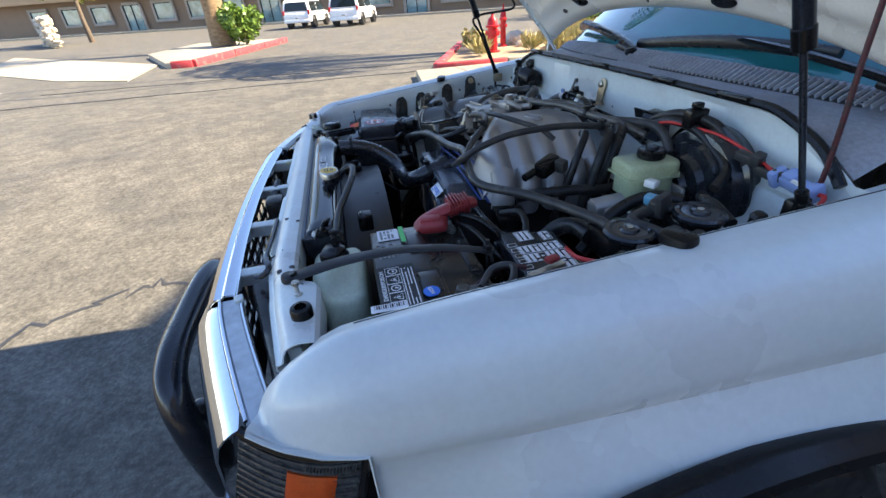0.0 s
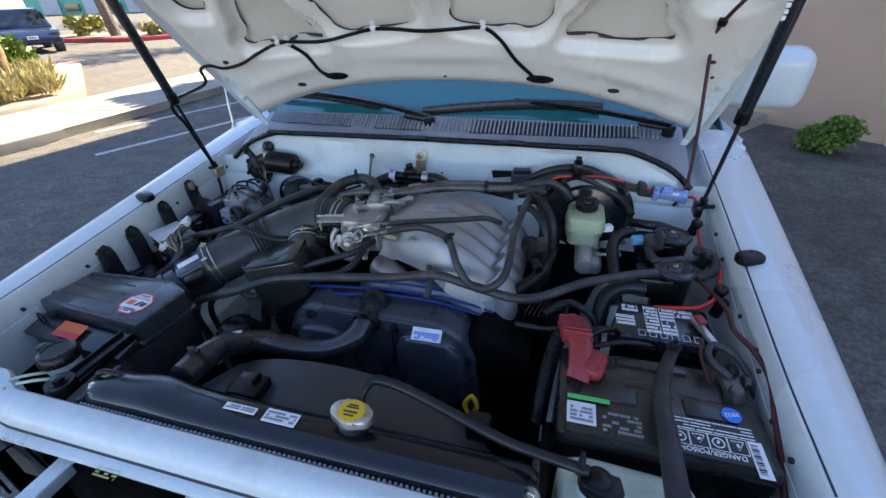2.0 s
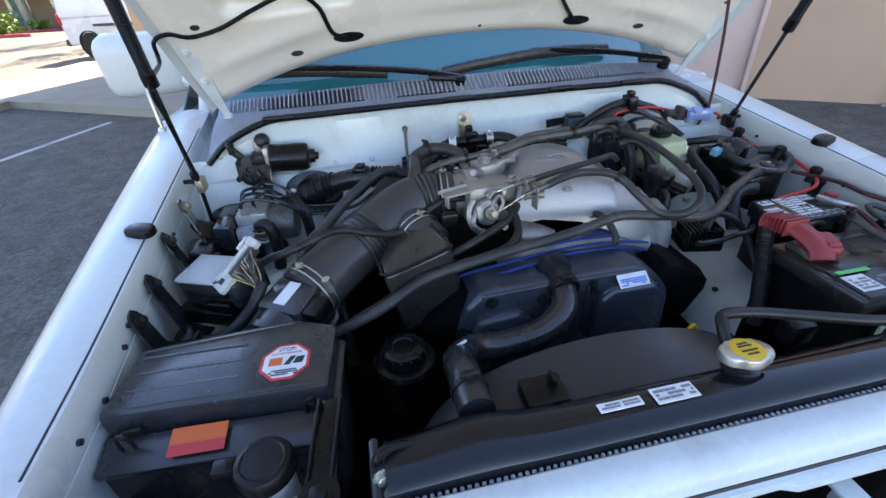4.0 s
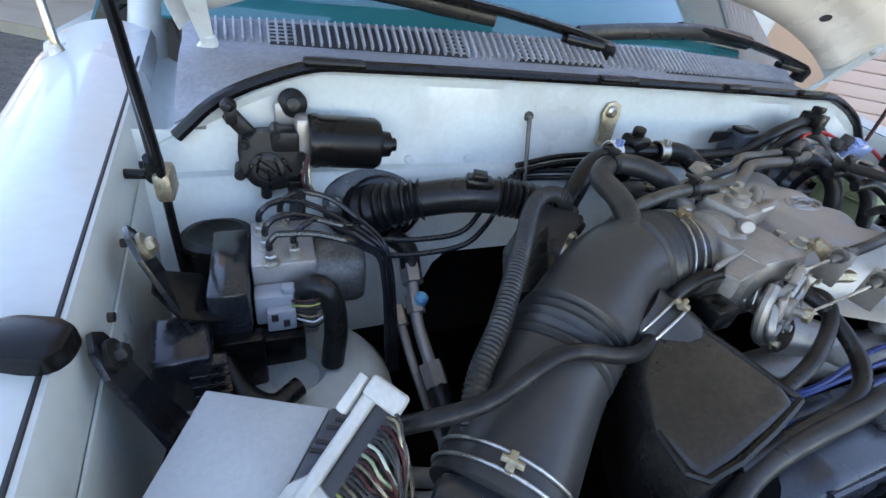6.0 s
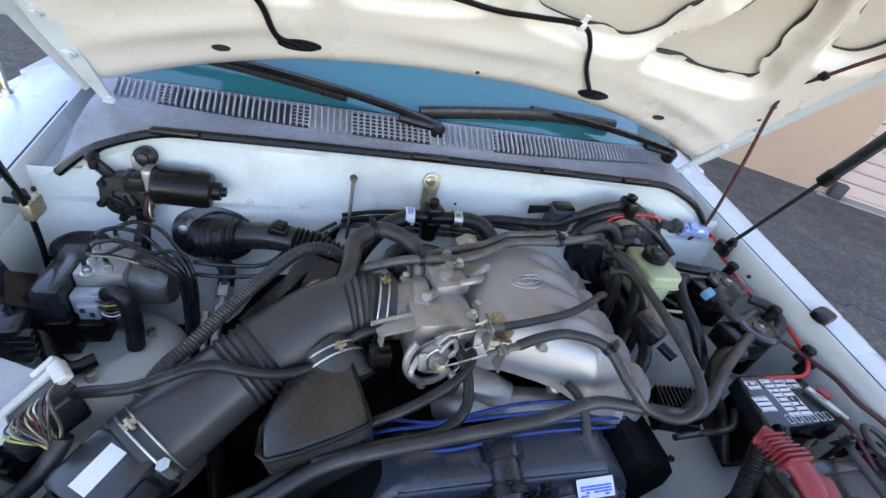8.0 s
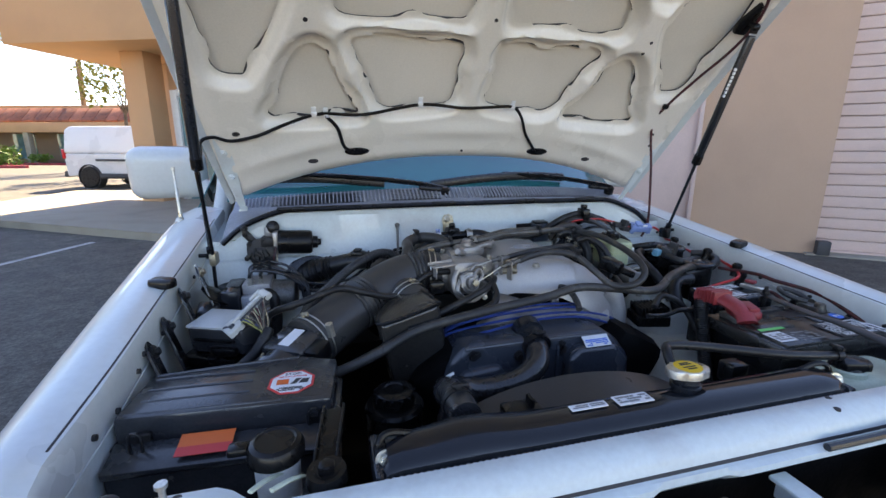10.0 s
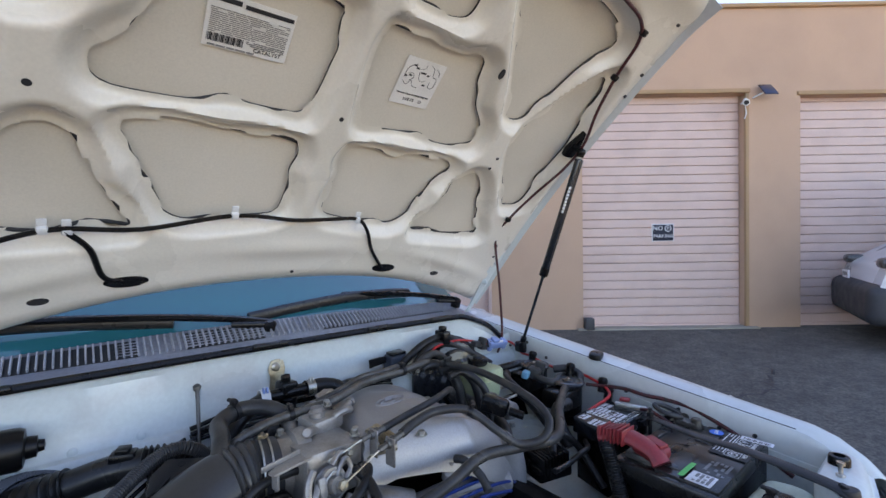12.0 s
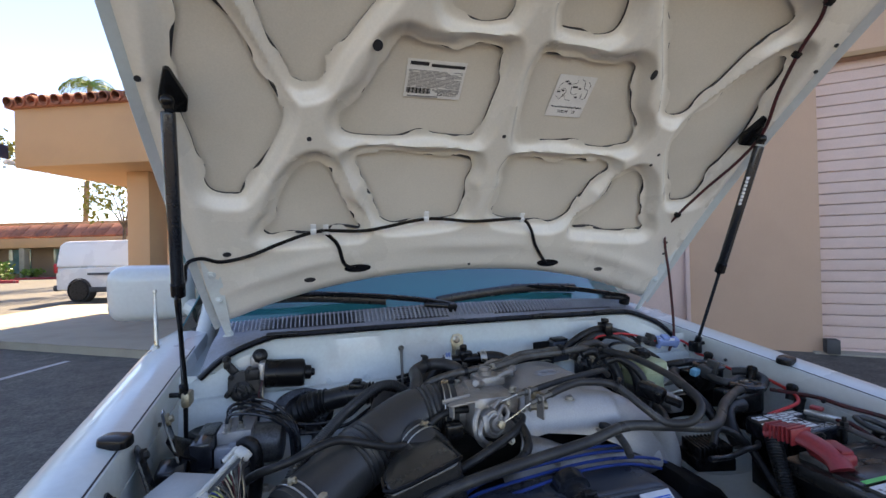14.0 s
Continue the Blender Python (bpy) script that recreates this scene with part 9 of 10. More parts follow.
for k, (dy, dz) in enumerate(((0.0, 0.0), (0.010, 0.008), (0.004, 0.016))):
    hose("firewall_pipe", [(-0.20, 1.0 - dy, 0.985 + dz), (-0.12, 1.002 - dy, 0.998 + dz), (0.0, 1.002 - dy, 1.0 + dz), (0.12, 1.0 - dy, 0.996 + dz), (0.22, 0.99 - dy, 0.985 + dz)], 0.0042, BLACK, "thin black pipe along the firewall", "pipe")

# small lamp bar on the front edge of the bonnet
LEDW = plain("lit_white_diode", (1.0, 0.93, 0.72), 0.3, emit=1.5)
m = hood_frame(0.285, 0.982, 0.004)
led = thing("lamp_strip", "small lit lamp strip stuck to the bonnet edge", "lamp", hood(0.285, 0.982, 0.0))
bm = B()
box(bm, m @ Vector((0, 0, 0.0)), (0.150, 0.012, 0.005), 0.002, m.to_3x3())
part("strip_base", bm, WHITE, led)
for k in range(9):
    bm = B()
    box(bm, m @ Vector((-0.064 + 0.016 * k, 0, 0.003)), (0.006, 0.006, 0.002), 0.0006, m.to_3x3(), 1)
    part("diode", bm, LEDW, led)
bm = B()
box(bm, m @ Vector((0.080, 0, 0.001)), (0.014, 0.010, 0.007), 0.002, m.to_3x3())
part("strip_end", bm, REDINK, led, "red heat-shrunk wire end")

# ---- car park, islands, buildings and vehicles round the truck ----
BARK = material("palm_bark", (0.27, 0.18, 0.10), 0.9, vary=0.25, scale=5, fine=40, bump=0.8, tint=(0.15, 0.095, 0.05), stretch=(1, 1, 3))
TREEBARK = material("grey_tree_bark", (0.16, 0.12, 0.09), 0.9, vary=0.25, scale=8, fine=60, bump=0.6, tint=(0.09, 0.07, 0.05))
LEAF = material("fresh_green_leaves", (0.13, 0.22, 0.03), 0.5, vary=0.3, scale=6, fine=30, bump=0.0, tint=(0.06, 0.12, 0.02))
LEAFY = material("yellow_green_leaves", (0.26, 0.25, 0.05), 0.55, vary=0.3, scale=5, fine=30, bump=0.0, tint=(0.14, 0.15, 0.03))
DRYGRASS = material("dry_grass", (0.42, 0.36, 0.16), 0.8, vary=0.3, scale=6, fine=50, bump=0.0, tint=(0.24, 0.23, 0.08))
DIRT = material("tan_planter_dirt", (0.36, 0.27, 0.18), 0.95, vary=0.2, scale=2, fine=60, bump=0.6, tint=(0.26, 0.2, 0.13))
REDKERB = material("worn_red_kerb_paint", (0.46, 0.05, 0.06), 0.7, vary=0.2, scale=5, fine=60, bump=0.2, tint=(0.40, 0.16, 0.14), blotch=0.45)
HYDRANT = material("red_hydrant_enamel", (0.50, 0.015, 0.02), 0.35, vary=0.08, scale=8, fine=60, bump=0.05)
ROCK = material("pale_rock", (0.50, 0.44, 0.36), 0.9, vary=0.25, scale=4, fine=30, bump=0.8, tint=(0.30, 0.23, 0.16), island=0.25)
LINE = material("worn_white_road_paint", (0.46, 0.46, 0.45), 0.8, vary=0.25, scale=3, fine=60, bump=0.2, tint=(0.24, 0.24, 0.24), blotch=0.5)
# sealant colour, used as well for strips painted as wire shadows
TAR_SHADOW = material("dark_sealant_and_shadow", (0.035, 0.035, 0.037), 0.6, vary=0.2, scale=5, fine=60, bump=0.2)
MALL = material("brown_stucco", (0.27, 0.185, 0.125), 0.9, vary=0.06, scale=0.6, fine=60, bump=0.2, tint=(0.235, 0.16, 0.11))
MALLTRIM = material("grey_stucco_trim", (0.38, 0.33, 0.28), 0.9, vary=0.06, scale=1, fine=60, bump=0.1)
SHOPGLASS = material("shop_window_glass", (0.16, 0.28, 0.30), 0.05, vary=0.1, scale=0.8, fine=4, bump=0.0, rvary=0.0, spec=0.8, tint=(0.05, 0.12, 0.13))
ORANGEWALL = material("orange_stucco", (0.52, 0.31, 0.17), 0.9, vary=0.05, scale=1.2, fine=120, bump=0.2)
TILE = material("terracotta_roof_tile", (0.36, 0.13, 0.08), 0.8, vary=0.2, scale=3, fine=60, bump=0.2, island=0.25)
GREENWALL = material("pale_green_cladding", (0.13, 0.42, 0.30), 0.7, vary=0.06, scale=0.3, fine=20, bump=0.05)
GREYROOF = material("pale_grey_roof", (0.45, 0.46, 0.48), 0.7, vary=0.06, scale=0.3, fine=20, bump=0.05)
VANPAINT = material("white_van_paint", (0.74, 0.75, 0.76), 0.3, vary=0.03, scale=1.5, bump=0.01, coat=0.4)
NAVY = material("dark_blue_car_paint", (0.012, 0.022, 0.06), 0.25, vary=0.05, scale=1.5, bump=0.01, coat=0.6)
CLAD = material("grey_body_cladding", (0.05, 0.052, 0.056), 0.55, vary=0.15, scale=6, fine=120, bump=0.05)
CARGLASS = material("tinted_car_glass", (0.012, 0.018, 0.022), 0.05, vary=0.0, scale=3, fine=10, bump=0.0, rvary=0.0, spec=0.7)


def slab(name, outline, z0, z1, mat, label, category, kind="structure", bevel=0.02):
    bm = B()
    prism(bm, outline, z1 - z0, Matrix.Translation((0, 0, z0)), bevel, 2)
    return single(name, bm, mat, label, category, kind=kind)


def leaf_mesh(name, blobs, count, size, mat, parent, seed, flat=1.0, blade=False):
    """Many small bent leaves scattered through the given clumps (centre, radius)."""
    rnd = random.Random(seed)
    vs, fs = [], []
    total = sum(r ** 2 for c, r in blobs)
    for c, r in blobs:
        for k in range(max(8, int(count * r * r / total))):
            d = Vector((rnd.gauss(0, 1), rnd.gauss(0, 1), rnd.gauss(0, 1))).normalized() * r * rnd.uniform(0.35, 1.0) ** 0.5
            d.z *= flat
            p = Vector(c) + d
            a = Vector((rnd.gauss(0, 1), rnd.gauss(0, 1), rnd.gauss(0, 0.7) + (2.5 if blade else 0))).normalized()
            b = a.cross(Vector((rnd.gauss(0, 1), rnd.gauss(0, 1), rnd.gauss(0, 1)))).normalized()
            s = size * rnd.uniform(0.6, 1.4)
            w = s * (0.06 if blade else 0.42)
            n = len(vs)
            vs += [p, p + a * s * 0.5 + b * w, p + a * s, p + a * s * 0.5 - b * w]
            fs.append((n, n + 1, n + 2, n + 3))
    me = bpy.data.meshes.new(name)
    me.from_pydata(vs, [], fs)
    me.materials.append(mat)
    ob = new(name, me)
    if parent is not None:
        ob.parent = parent
        if parent.type == 'EMPTY':
            ob.matrix_parent_inverse = Matrix.Translation(-parent.location)
    return ob


def bush(at, r, h, mat, label, seed, count=900, size=0.10):
    ob = thing("bush", label, "bush", at)
    rnd = random.Random(seed)
    blobs = [(Vector(at) + Vector((rnd.uniform(-0.6, 0.6) * r, rnd.uniform(-0.6, 0.6) * r, h * rnd.uniform(0.3, 0.75))), r * rnd.uniform(0.35, 0.6)) for k in range(9)]
    leaf_mesh("foliage", blobs, count, size, mat, ob, seed, flat=h / (1.6 * r))
    bm = B()
    for k in range(4):
        cyl(bm, at, Vector(at) + Vector((rnd.uniform(-0.4, 0.4) * r, rnd.uniform(-0.4, 0.4) * r, h * 0.6)), 0.02, 0.008, 6)
    part("stem", bm, TREEBARK, ob)
    return ob


def tree(at, h, r, lean, mat, label, seed, count=1500, trunk=0.16, size=0.22):
    ob = thing("tree", label, "tree", at)
    rnd = random.Random(seed)
    top = Vector(at) + Vector((lean[0], lean[1], h * 0.55))
    bm = B()
    tube(bm, [at, Vector(at) * 0.5 + top * 0.5 + Vector((0.1, 0, 0)), top], trunk, 10, 6, radius=lambda d, w: trunk * (1.15 - 0.5 * d / w))
    blobs = []
    for k in range(7):
        a = k * math.tau / 7 + rnd.uniform(-0.3, 0.3)
        q = top + Vector((math.cos(a) * r * rnd.uniform(0.4, 0.9), math.sin(a) * r * rnd.uniform(0.4, 0.9), h * rnd.uniform(0.12, 0.45)))
        tube(bm, [top - Vector((0, 0, h * 0.05)), top.lerp(q, 0.5) + Vector((0, 0, 0.15)), q], trunk * 0.45, 6, 4, radius=lambda d, w: trunk * 0.45 * (1 - 0.8 * d / w))
        for j in range(3):
            blobs.append((q + Vector((rnd.gauss(0, 0.4), rnd.gauss(0, 0.4), rnd.gauss(0, 0.3))) * r * 0.5, r * rnd.uniform(0.2, 0.38)))
    part("trunk", bm, TREEBARK, ob)
    leaf_mesh("crown", blobs, count, size, mat, ob, seed + 1)
    return ob


def palm(at, r, h, label, lean=(0, 0)):
    ob = thing("palm_tree", label, "palm tree", at)
    bm = B()
    tube(bm, [at, Vector(at) + Vector((lean[0] * 0.4, lean[1] * 0.4, h * 0.4)), Vector(at) + Vector((lean[0], lean[1], h))], r, 20, 24,
         radius=lambda d, w: r * (1.25 - 0.25 * min(1, d / 1.2) - 0.12 * d / w) + 0.02 * abs(math.sin(d * 11)))
    part("trunk", bm, BARK, ob)
    top = Vector(at) + Vector((lean[0], lean[1], h))
    for k in range(22):
        bm = B()
        a = k * 2.4
        e = 0.9 - 0.075 * k
        pts = [top, top + Vector((math.cos(a) * 0.8, math.sin(a) * 0.8, 0.5 * e)), top + Vector((math.cos(a) * 1.7, math.sin(a) * 1.7, 0.2 * e - 0.3)), top + Vector((math.cos(a) * 2.1, math.sin(a) * 2.1, -0.9))]
        tube(bm, pts, 0.03, 5, 5)
        side = Vector((-math.sin(a), math.cos(a), 0))
        path = smooth_path(pts, 6)
        for i, p in enumerate(path[3:]):
            for q in (-1, 1):
                x = p + side * q * 0.5 * math.sin((i + 2) / len(path) * 3.0) + Vector((0, 0, -0.25))
                bm.faces.new([bm.verts.new(v) for v in (p, p + (x - p) * 0.5 + Vector((0.03, 0.03, 0)), x, p + (x - p) * 0.5 - Vector((0.03, 0.03, 0)))])
        part("frond", bm, LEAF, ob)
    return ob


# pavement beside the stalls, with a kerb and joints
walkway = slab("pavement", [(-6.15, 1.6), (-5.88, 4.0), (-5.86, 8.6), (-2.25, 6.25), (1.2, 4.2), (5.0, 9.0), (2.0, 14.0), (-7.2, 14.0), (-7.7, 9.0), (-7.62, 5.0), (-7.70, 1.75)], -0.08, 0.10, CONCRETE, "pale concrete pavement with a raised kerb", "pavement")
for y in (2.6, 4.9, 7.2, 9.6):
    bm = B()
    box(bm, (-6.75, y, 0.1012), (1.9, 0.014, 0.003), 0, Euler((0, 0, 0.12)).to_matrix())
    part("joint", bm, TAR_SHADOW, walkway)
bm = B()
for k in range(60):
    f = k / 59
    box(bm, (-5.905 + 0.03 * math.sin(f * 40), 1.0 + 7.5 * f, -0.016), (0.05 + 0.02 * math.sin(f * 93), 0.14, 0.008), 0.002)
single("gutter_edge", bm, TAR_SHADOW, "dark broken asphalt edge along the kerb", "asphalt edge", kind="structure")
# white stall lines
for a, b in (((-4.80, 3.5), (-3.62, 6.75)), ((-5.75, 4.3), (-5.0, 6.3)), ((-1.75, 2.0), (-1.3, 5.2)), ((-7.0, -6.2), (-11.4, -7.4)), ((-12.5, -9.3), (-15.5, -12.0))):
    bm = B()
    d = Vector((b[0] - a[0], b[1] - a[1], 0))
    box(bm, ((a[0] + b[0]) / 2, (a[1] + b[1]) / 2, -0.0185), (d.length, 0.085, 0.003), 0, Matrix((d.normalized(), Vector((-d.y, d.x, 0)).normalized(), Vector((0, 0, 1)))).transposed())
    single("stall_line", bm, LINE, "worn white painted stall line on asphalt", "road marking", kind="structure")
# two long straight dark strips painted as the shadows of overhead wires
for x0, x1, y0, y1 in ((-10.3, -9.55, -6.0, 3.9), (-8.75, -8.40, -6.4, 1.9)):
    bm = B()
    rows = [[(x0 + (x1 - x0) * k / 40 + 0.03 * math.sin(k * 0.7) + d, y0 + (y1 - y0) * k / 40, -0.016) for d in (-0.032, 0.032)] for k in range(41)]
    sheet(bm, rows, 0.004)
    single("wire_shadow_strip", bm, TAR_SHADOW, "long straight dark strip painted as an overhead wire's shadow", "joint", kind="structure")
# sealed cracks; the first three, wide lines are painted for overhead wires' shadows
for pts in ([(-10.4, -8.5), (-9.7, -4.9), (-9.8, -2.2), (-8.9, 2.3)], [(-11.3, -7.5), (-11.0, -4.4), (-10.7, -1.0), (-9.6, 2.6)], [(-29, -17.5), (-24, -12.0), (-20.4, -7.3)], [(-0.9, -1.6), (-1.3, -1.0), (-1.25, -0.4), (-1.6, 0.2)],
            [(-3.1, 2.2), (-3.4, 3.0), (-3.3, 3.9), (-3.7, 4.6)], [(-2.6, 3.0), (-3.2, 3.2), (-4.2, 2.9)], [(3.4, 1.6), (4.2, 1.2), (5.2, 1.4)], [(2.6, 3.2), (3.2, 2.6), (3.3, 1.9), (4.0, 1.4)]):
    bm = B()
    rnd = random.Random(len(pts) * 7 + int(pts[0][0] * 3))
    p = smooth_path([(x, y, -0.0195) for x, y in pts], 14)
    tube(bm, [q + Vector((rnd.gauss(0, 0.03), rnd.gauss(0, 0.03), 0)) for q in p], 0.05 if pts[0][0] < -8 else 0.016, 6, 1, flat=0.09)
    single("crack_and_wire_shadow", bm, TAR_SHADOW, "dark line for sealed cracks and wire shadows on the asphalt", "crack", kind="structure")

# planted island with hydrants and a palm
island = slab("planter_island", [(-7.85, 2.2), (-11.8, 3.75), (-14.3, 9.0), (-13.4, 10.2), (-8.45, 6.35), (-7.75, 5.0)], -0.06, 0.10, DIRT, "dirt planter island with a red and pale kerb", "planter")
RIM = [(-7.80, 5.3), (-7.72, 3.6), (-7.85, 2.2), (-9.2, 2.75), (-10.5, 3.25), (-11.8, 3.75)]
for k, (a, b) in enumerate(zip(RIM, RIM[1:])):
    bm = B()
    d = Vector((b[0] - a[0], b[1] - a[1], 0))
    box(bm, ((a[0] + b[0]) / 2, (a[1] + b[1]) / 2, 0.05), (d.length - 0.01, 0.16, 0.24), 0.025, Matrix((d.normalized(), Vector((-d.y, d.x, 0)).normalized(), Vector((0, 0, 1)))).transposed())
    part("kerb_stone", bm, CONCRETE if k < 1 else REDKERB, island, "worn kerb stone")
for n, (x, y, h, r) in enumerate(((-9.35, 3.85, 0.82, 0.115), (-10.3, 4.45, 0.95, 0.07))):
    hy = thing("fire_hydrant", "red enamelled fire hydrant" if n == 0 else "red standpipe beside the hydrant", "hydrant", (x, y, 0.1))
    bm = B()
    lathe(bm, (x, y, 0.09), (0, 0, 1), [(0, r * 1.5), (0.04, r * 1.5), (0.05, r), (h * 0.62, r * 0.95), (h * 0.64, r * 1.35), (h * 0.68, r * 1.35), (h * 0.70, r * 1.05), (h * 0.84, r * 0.85), (h * 0.90, r * 0.4), (h * 0.92, r * 0.3), (h, r * 0.3)], 24)
    part("barrel", bm, HYDRANT, hy)
    for a in (0.4, 2.0, 3.54):
        bm = B()
        v = Vector((math.cos(a), math.sin(a), 0))
        cyl(bm, Vector((x, y, 0.09 + h * 0.5)) + v * r * 0.8, Vector((x, y, 0.09 + h * 0.5)) + v * r * 1.7, r * 0.5, seg=14, round_=0.01)
        part("outlet_cap", bm, HYDRANT, hy)
palm((-10.5, 5.85, 0.05), 0.25, 7.5, "tall brown palm trunk in the planter island", (-0.6, 0.2))
palm((-10.15, 6.15, 0.05), 0.15, 7.0, "slimmer palm trunk leaning beside another", (0.1, 0.5))
bm = B()
rnd = random.Random(5)
for x, y, r in ((-9.2, 5.3, 0.2), (-10.6, 4.9, 0.28), (-9.9, 4.75, 0.12), (-12.3, 6.6, 0.22), (-11.6, 5.4, 0.16)):
    bm = B()
    bmesh.ops.create_icosphere(bm, subdivisions=3, radius=r, matrix=Matrix.Translation((x, y, 0.1 + r * 0.4)) @ Matrix.Diagonal((1.2, 0.9, 0.75, 1)))
    for v in bm.verts:
        v.co += Vector((rnd.gauss(0, 1), rnd.gauss(0, 1), rnd.gauss(0, 1))) * r * 0.05
    single("rock", bm, ROCK, "pale rough boulder in the planter", "rock", "planter boulders")
blobs = [(Vector((x, y, 0.16)), r) for x, y, r in ((-8.7, 5.2, 0.28), (-9.2, 5.9, 0.35), (-9.7, 6.4, 0.33), (-8.9, 4.6, 0.2), (-8.8, 3.4, 0.16), (-10.4, 6.9, 0.35), (-8.55, 5.8, 0.2))]
tagged(leaf_mesh("grass_tufts", blobs, 2600, 0.30, DRYGRASS, None, 8, 0.35, True), "dry yellow-green grass tufts in the planter", "grass", kind="stuff")
bush((-9.9, 3.6, 0.1), 0.35, 0.45, DRYGRASS, "small dry brown shrub by the hydrant", 14, 500, 0.12)
bush((-11.6, 7.0, 0.1), 0.6, 0.9, LEAF, "bright green bush behind the palm", 15, 900, 0.14)

# second island across the lane
isl = slab("kerbed_island", [(-13.55, -4.45), (-13.5, -3.7), (-20.5, -1.7), (-22.0, -5.6), (-17.8, -6.3)], -0.06, 0.13, CONCRETE, "kerbed island with a palm and a bush", "planter")
for a, b in (((-13.50, -4.3), (-13.48, -3.72)), ((-13.48, -3.70), (-15.8, -3.04)), ((-15.82, -3.03), (-18.1, -2.38)), ((-18.12, -2.37), (-20.4, -1.72))):
    bm = B()
    d = Vector((b[0] - a[0], b[1] - a[1], 0))
    box(bm, ((a[0] + b[0]) / 2, (a[1] + b[1]) / 2, 0.05), (d.length - 0.01, 0.16, 0.24), 0.025, Matrix((d.normalized(), Vector((-d.y, d.x, 0)).normalized(), Vector((0, 0, 1)))).transposed())
    part("kerb_stone", bm, REDKERB, isl, "red painted kerb stone")
palm((-18.9, -3.9, 0.1), 0.36, 8.0, "thick brown palm trunk beside a bush", (-0.9, -0.3))
bush((-18.3, -2.95, 0.1), 0.75, 1.35, LEAF, "bright green bush at the palm's foot", 16, 3200, 0.13)
slab("concrete_walk", [(-11.4, -4.7), (-15.0, -5.1), (-25.0, -14.5), (-17.5, -11.6), (-12.8, -6.9)], -0.05, 0.0, CONCRETE, "flat pale concrete walk across the car park", "pavement", bevel=0.0)
bm = B()
rnd = random.Random(6)
vs = []
for k in range(170):
    x = rnd.uniform(0, 6.0)
    z = rnd.uniform(0.0, 1.6)
    p = Vector((-31.5, -15.5, 0)) + Vector((-0.87, -0.5, 0)) * x + Vector((0.4, -0.6, 0)) * rnd.uniform(0, 0.6) + Vector((0, 0, z))
    box(bm, p, (rnd.uniform(0.25, 0.5), rnd.uniform(0.25, 0.4), rnd.uniform(0.15, 0.26)), 0.05, Euler((rnd.uniform(-0.3, 0.3), rnd.uniform(-0.3, 0.3), rnd.uniform(0, 3))).to_matrix(), 1)
tagged(part("rubble_wall", bm, ROCK), "stacked pale rubble stone wall", "stone wall", kind="stuff")
tree((-36.5, -16.0, 0), 5.0, 2.6, (0.3, 0.2), LEAFY, "sparse green tree over the rubble wall", 31, 1800, 0.16, 0.3)

# brown shop terrace across the road
MO, MU, MN = Vector((-42.0, 7.5, 0)), Vector((0.40, 0.917, 0)), Vector((0.917, -0.40, 0))
MR = Matrix((MU, -MN, Vector((0, 0, 1)))).transposed()


def shop(s, out=0.0, z=0.0):
    return MO + MU * s + MN * out + Vector((0, 0, z))


mall = thing("shop_terrace", "long brown stucco shop terrace with framed windows", "building", shop(0))
bm = B()
box(bm, shop(-17, -4.15, 2.6), (66, 8.0, 5.4), 0, MR)
part("wall", bm, MALL, mall, smooth=0)
bm = B()
box(bm, shop(-17, 0.5, 3.45), (66, 1.6, 0.9), 0.02, MR)
part("eaves_band", bm, material("tan_eaves_stucco", (0.42, 0.29, 0.18), 0.9, vary=0.05, scale=0.6, fine=60, bump=0.1), mall, "tan stucco eaves band")
bm = B()
box(bm, shop(-17, 1.3, 0.05), (66, 2.9, 0.16), 0.02, MR)
single("shop_pavement", bm, CONCRETE, "raised concrete pavement in front of the shops", "pavement", kind="structure")
for n, s in enumerate([-40, -36, -32.4, -28.6, -25, -21.2, -17.4, -13.6, -10, -6.4, -3.0, 0.4, 3.8, 7.2, 11.0, 14.2]):
    is_door = n % 4 == 3
    w, z0, z1 = (1.9, 0.12, 2.35) if is_door else (2.0, 0.95, 2.35)
    win = thing("shop_door" if is_door else "shop_window", "glazed double shop door in a grey surround" if is_door else "shop window in a raised grey stucco surround", "door" if is_door else "window", shop(s, 0, z0), "shop fronts")
    bm = B()
    box(bm, shop(s, -0.06, (z0 + z1) / 2), (w, 0.10, z1 - z0), 0, MR)
    part("pane", bm, SHOPGLASS, win, smooth=0)
    for q in (-1, 1):
        bm = B()
        box(bm, shop(s + q * (w / 2 + 0.12), 0.03, (z0 + z1) / 2), (0.24, 0.16, z1 - z0 + 0.48 * (not is_door)), 0.01, MR)
        part("surround", bm, MALLTRIM, win)
    for q in ([1] if is_door else [-1, 1]):
        bm = B()
        box(bm, shop(s, 0.03, (z0 + z1) / 2 + q * ((z1 - z0) / 2 + 0.12)), (w, 0.16, 0.24), 0.01, MR)
        part("surround", bm, MALLTRIM, win)
    bm = B()
    for q in ((-0.5, 0, 0.5) if is_door else (-0.5, 0.5)):
        box(bm, shop(s + q * (w - 0.05), 0.02, (z0 + z1) / 2), (0.06, 0.08, z1 - z0), 0, MR)
    box(bm, shop(s, 0.02, z1 - 0.03), (w, 0.08, 0.06), 0, MR)
    part("window_frame", bm, BLACK, win)
sign = thing("window_sign", "white pharmacy sign with coloured shapes in a shop window", "sign", shop(3.8, 0.02, 1.6))
bm = B()
box(bm, shop(3.8, 0.012, 1.65), (1.7, 0.02, 1.15), 0, MR)
part("sign_board", bm, LABEL, sign)
lettering("sign_word", "PHARMACY", 0.34, frame_at(shop(3.8, 0.03, 2.02), MU, (0, 0, 1)), INK, sign)
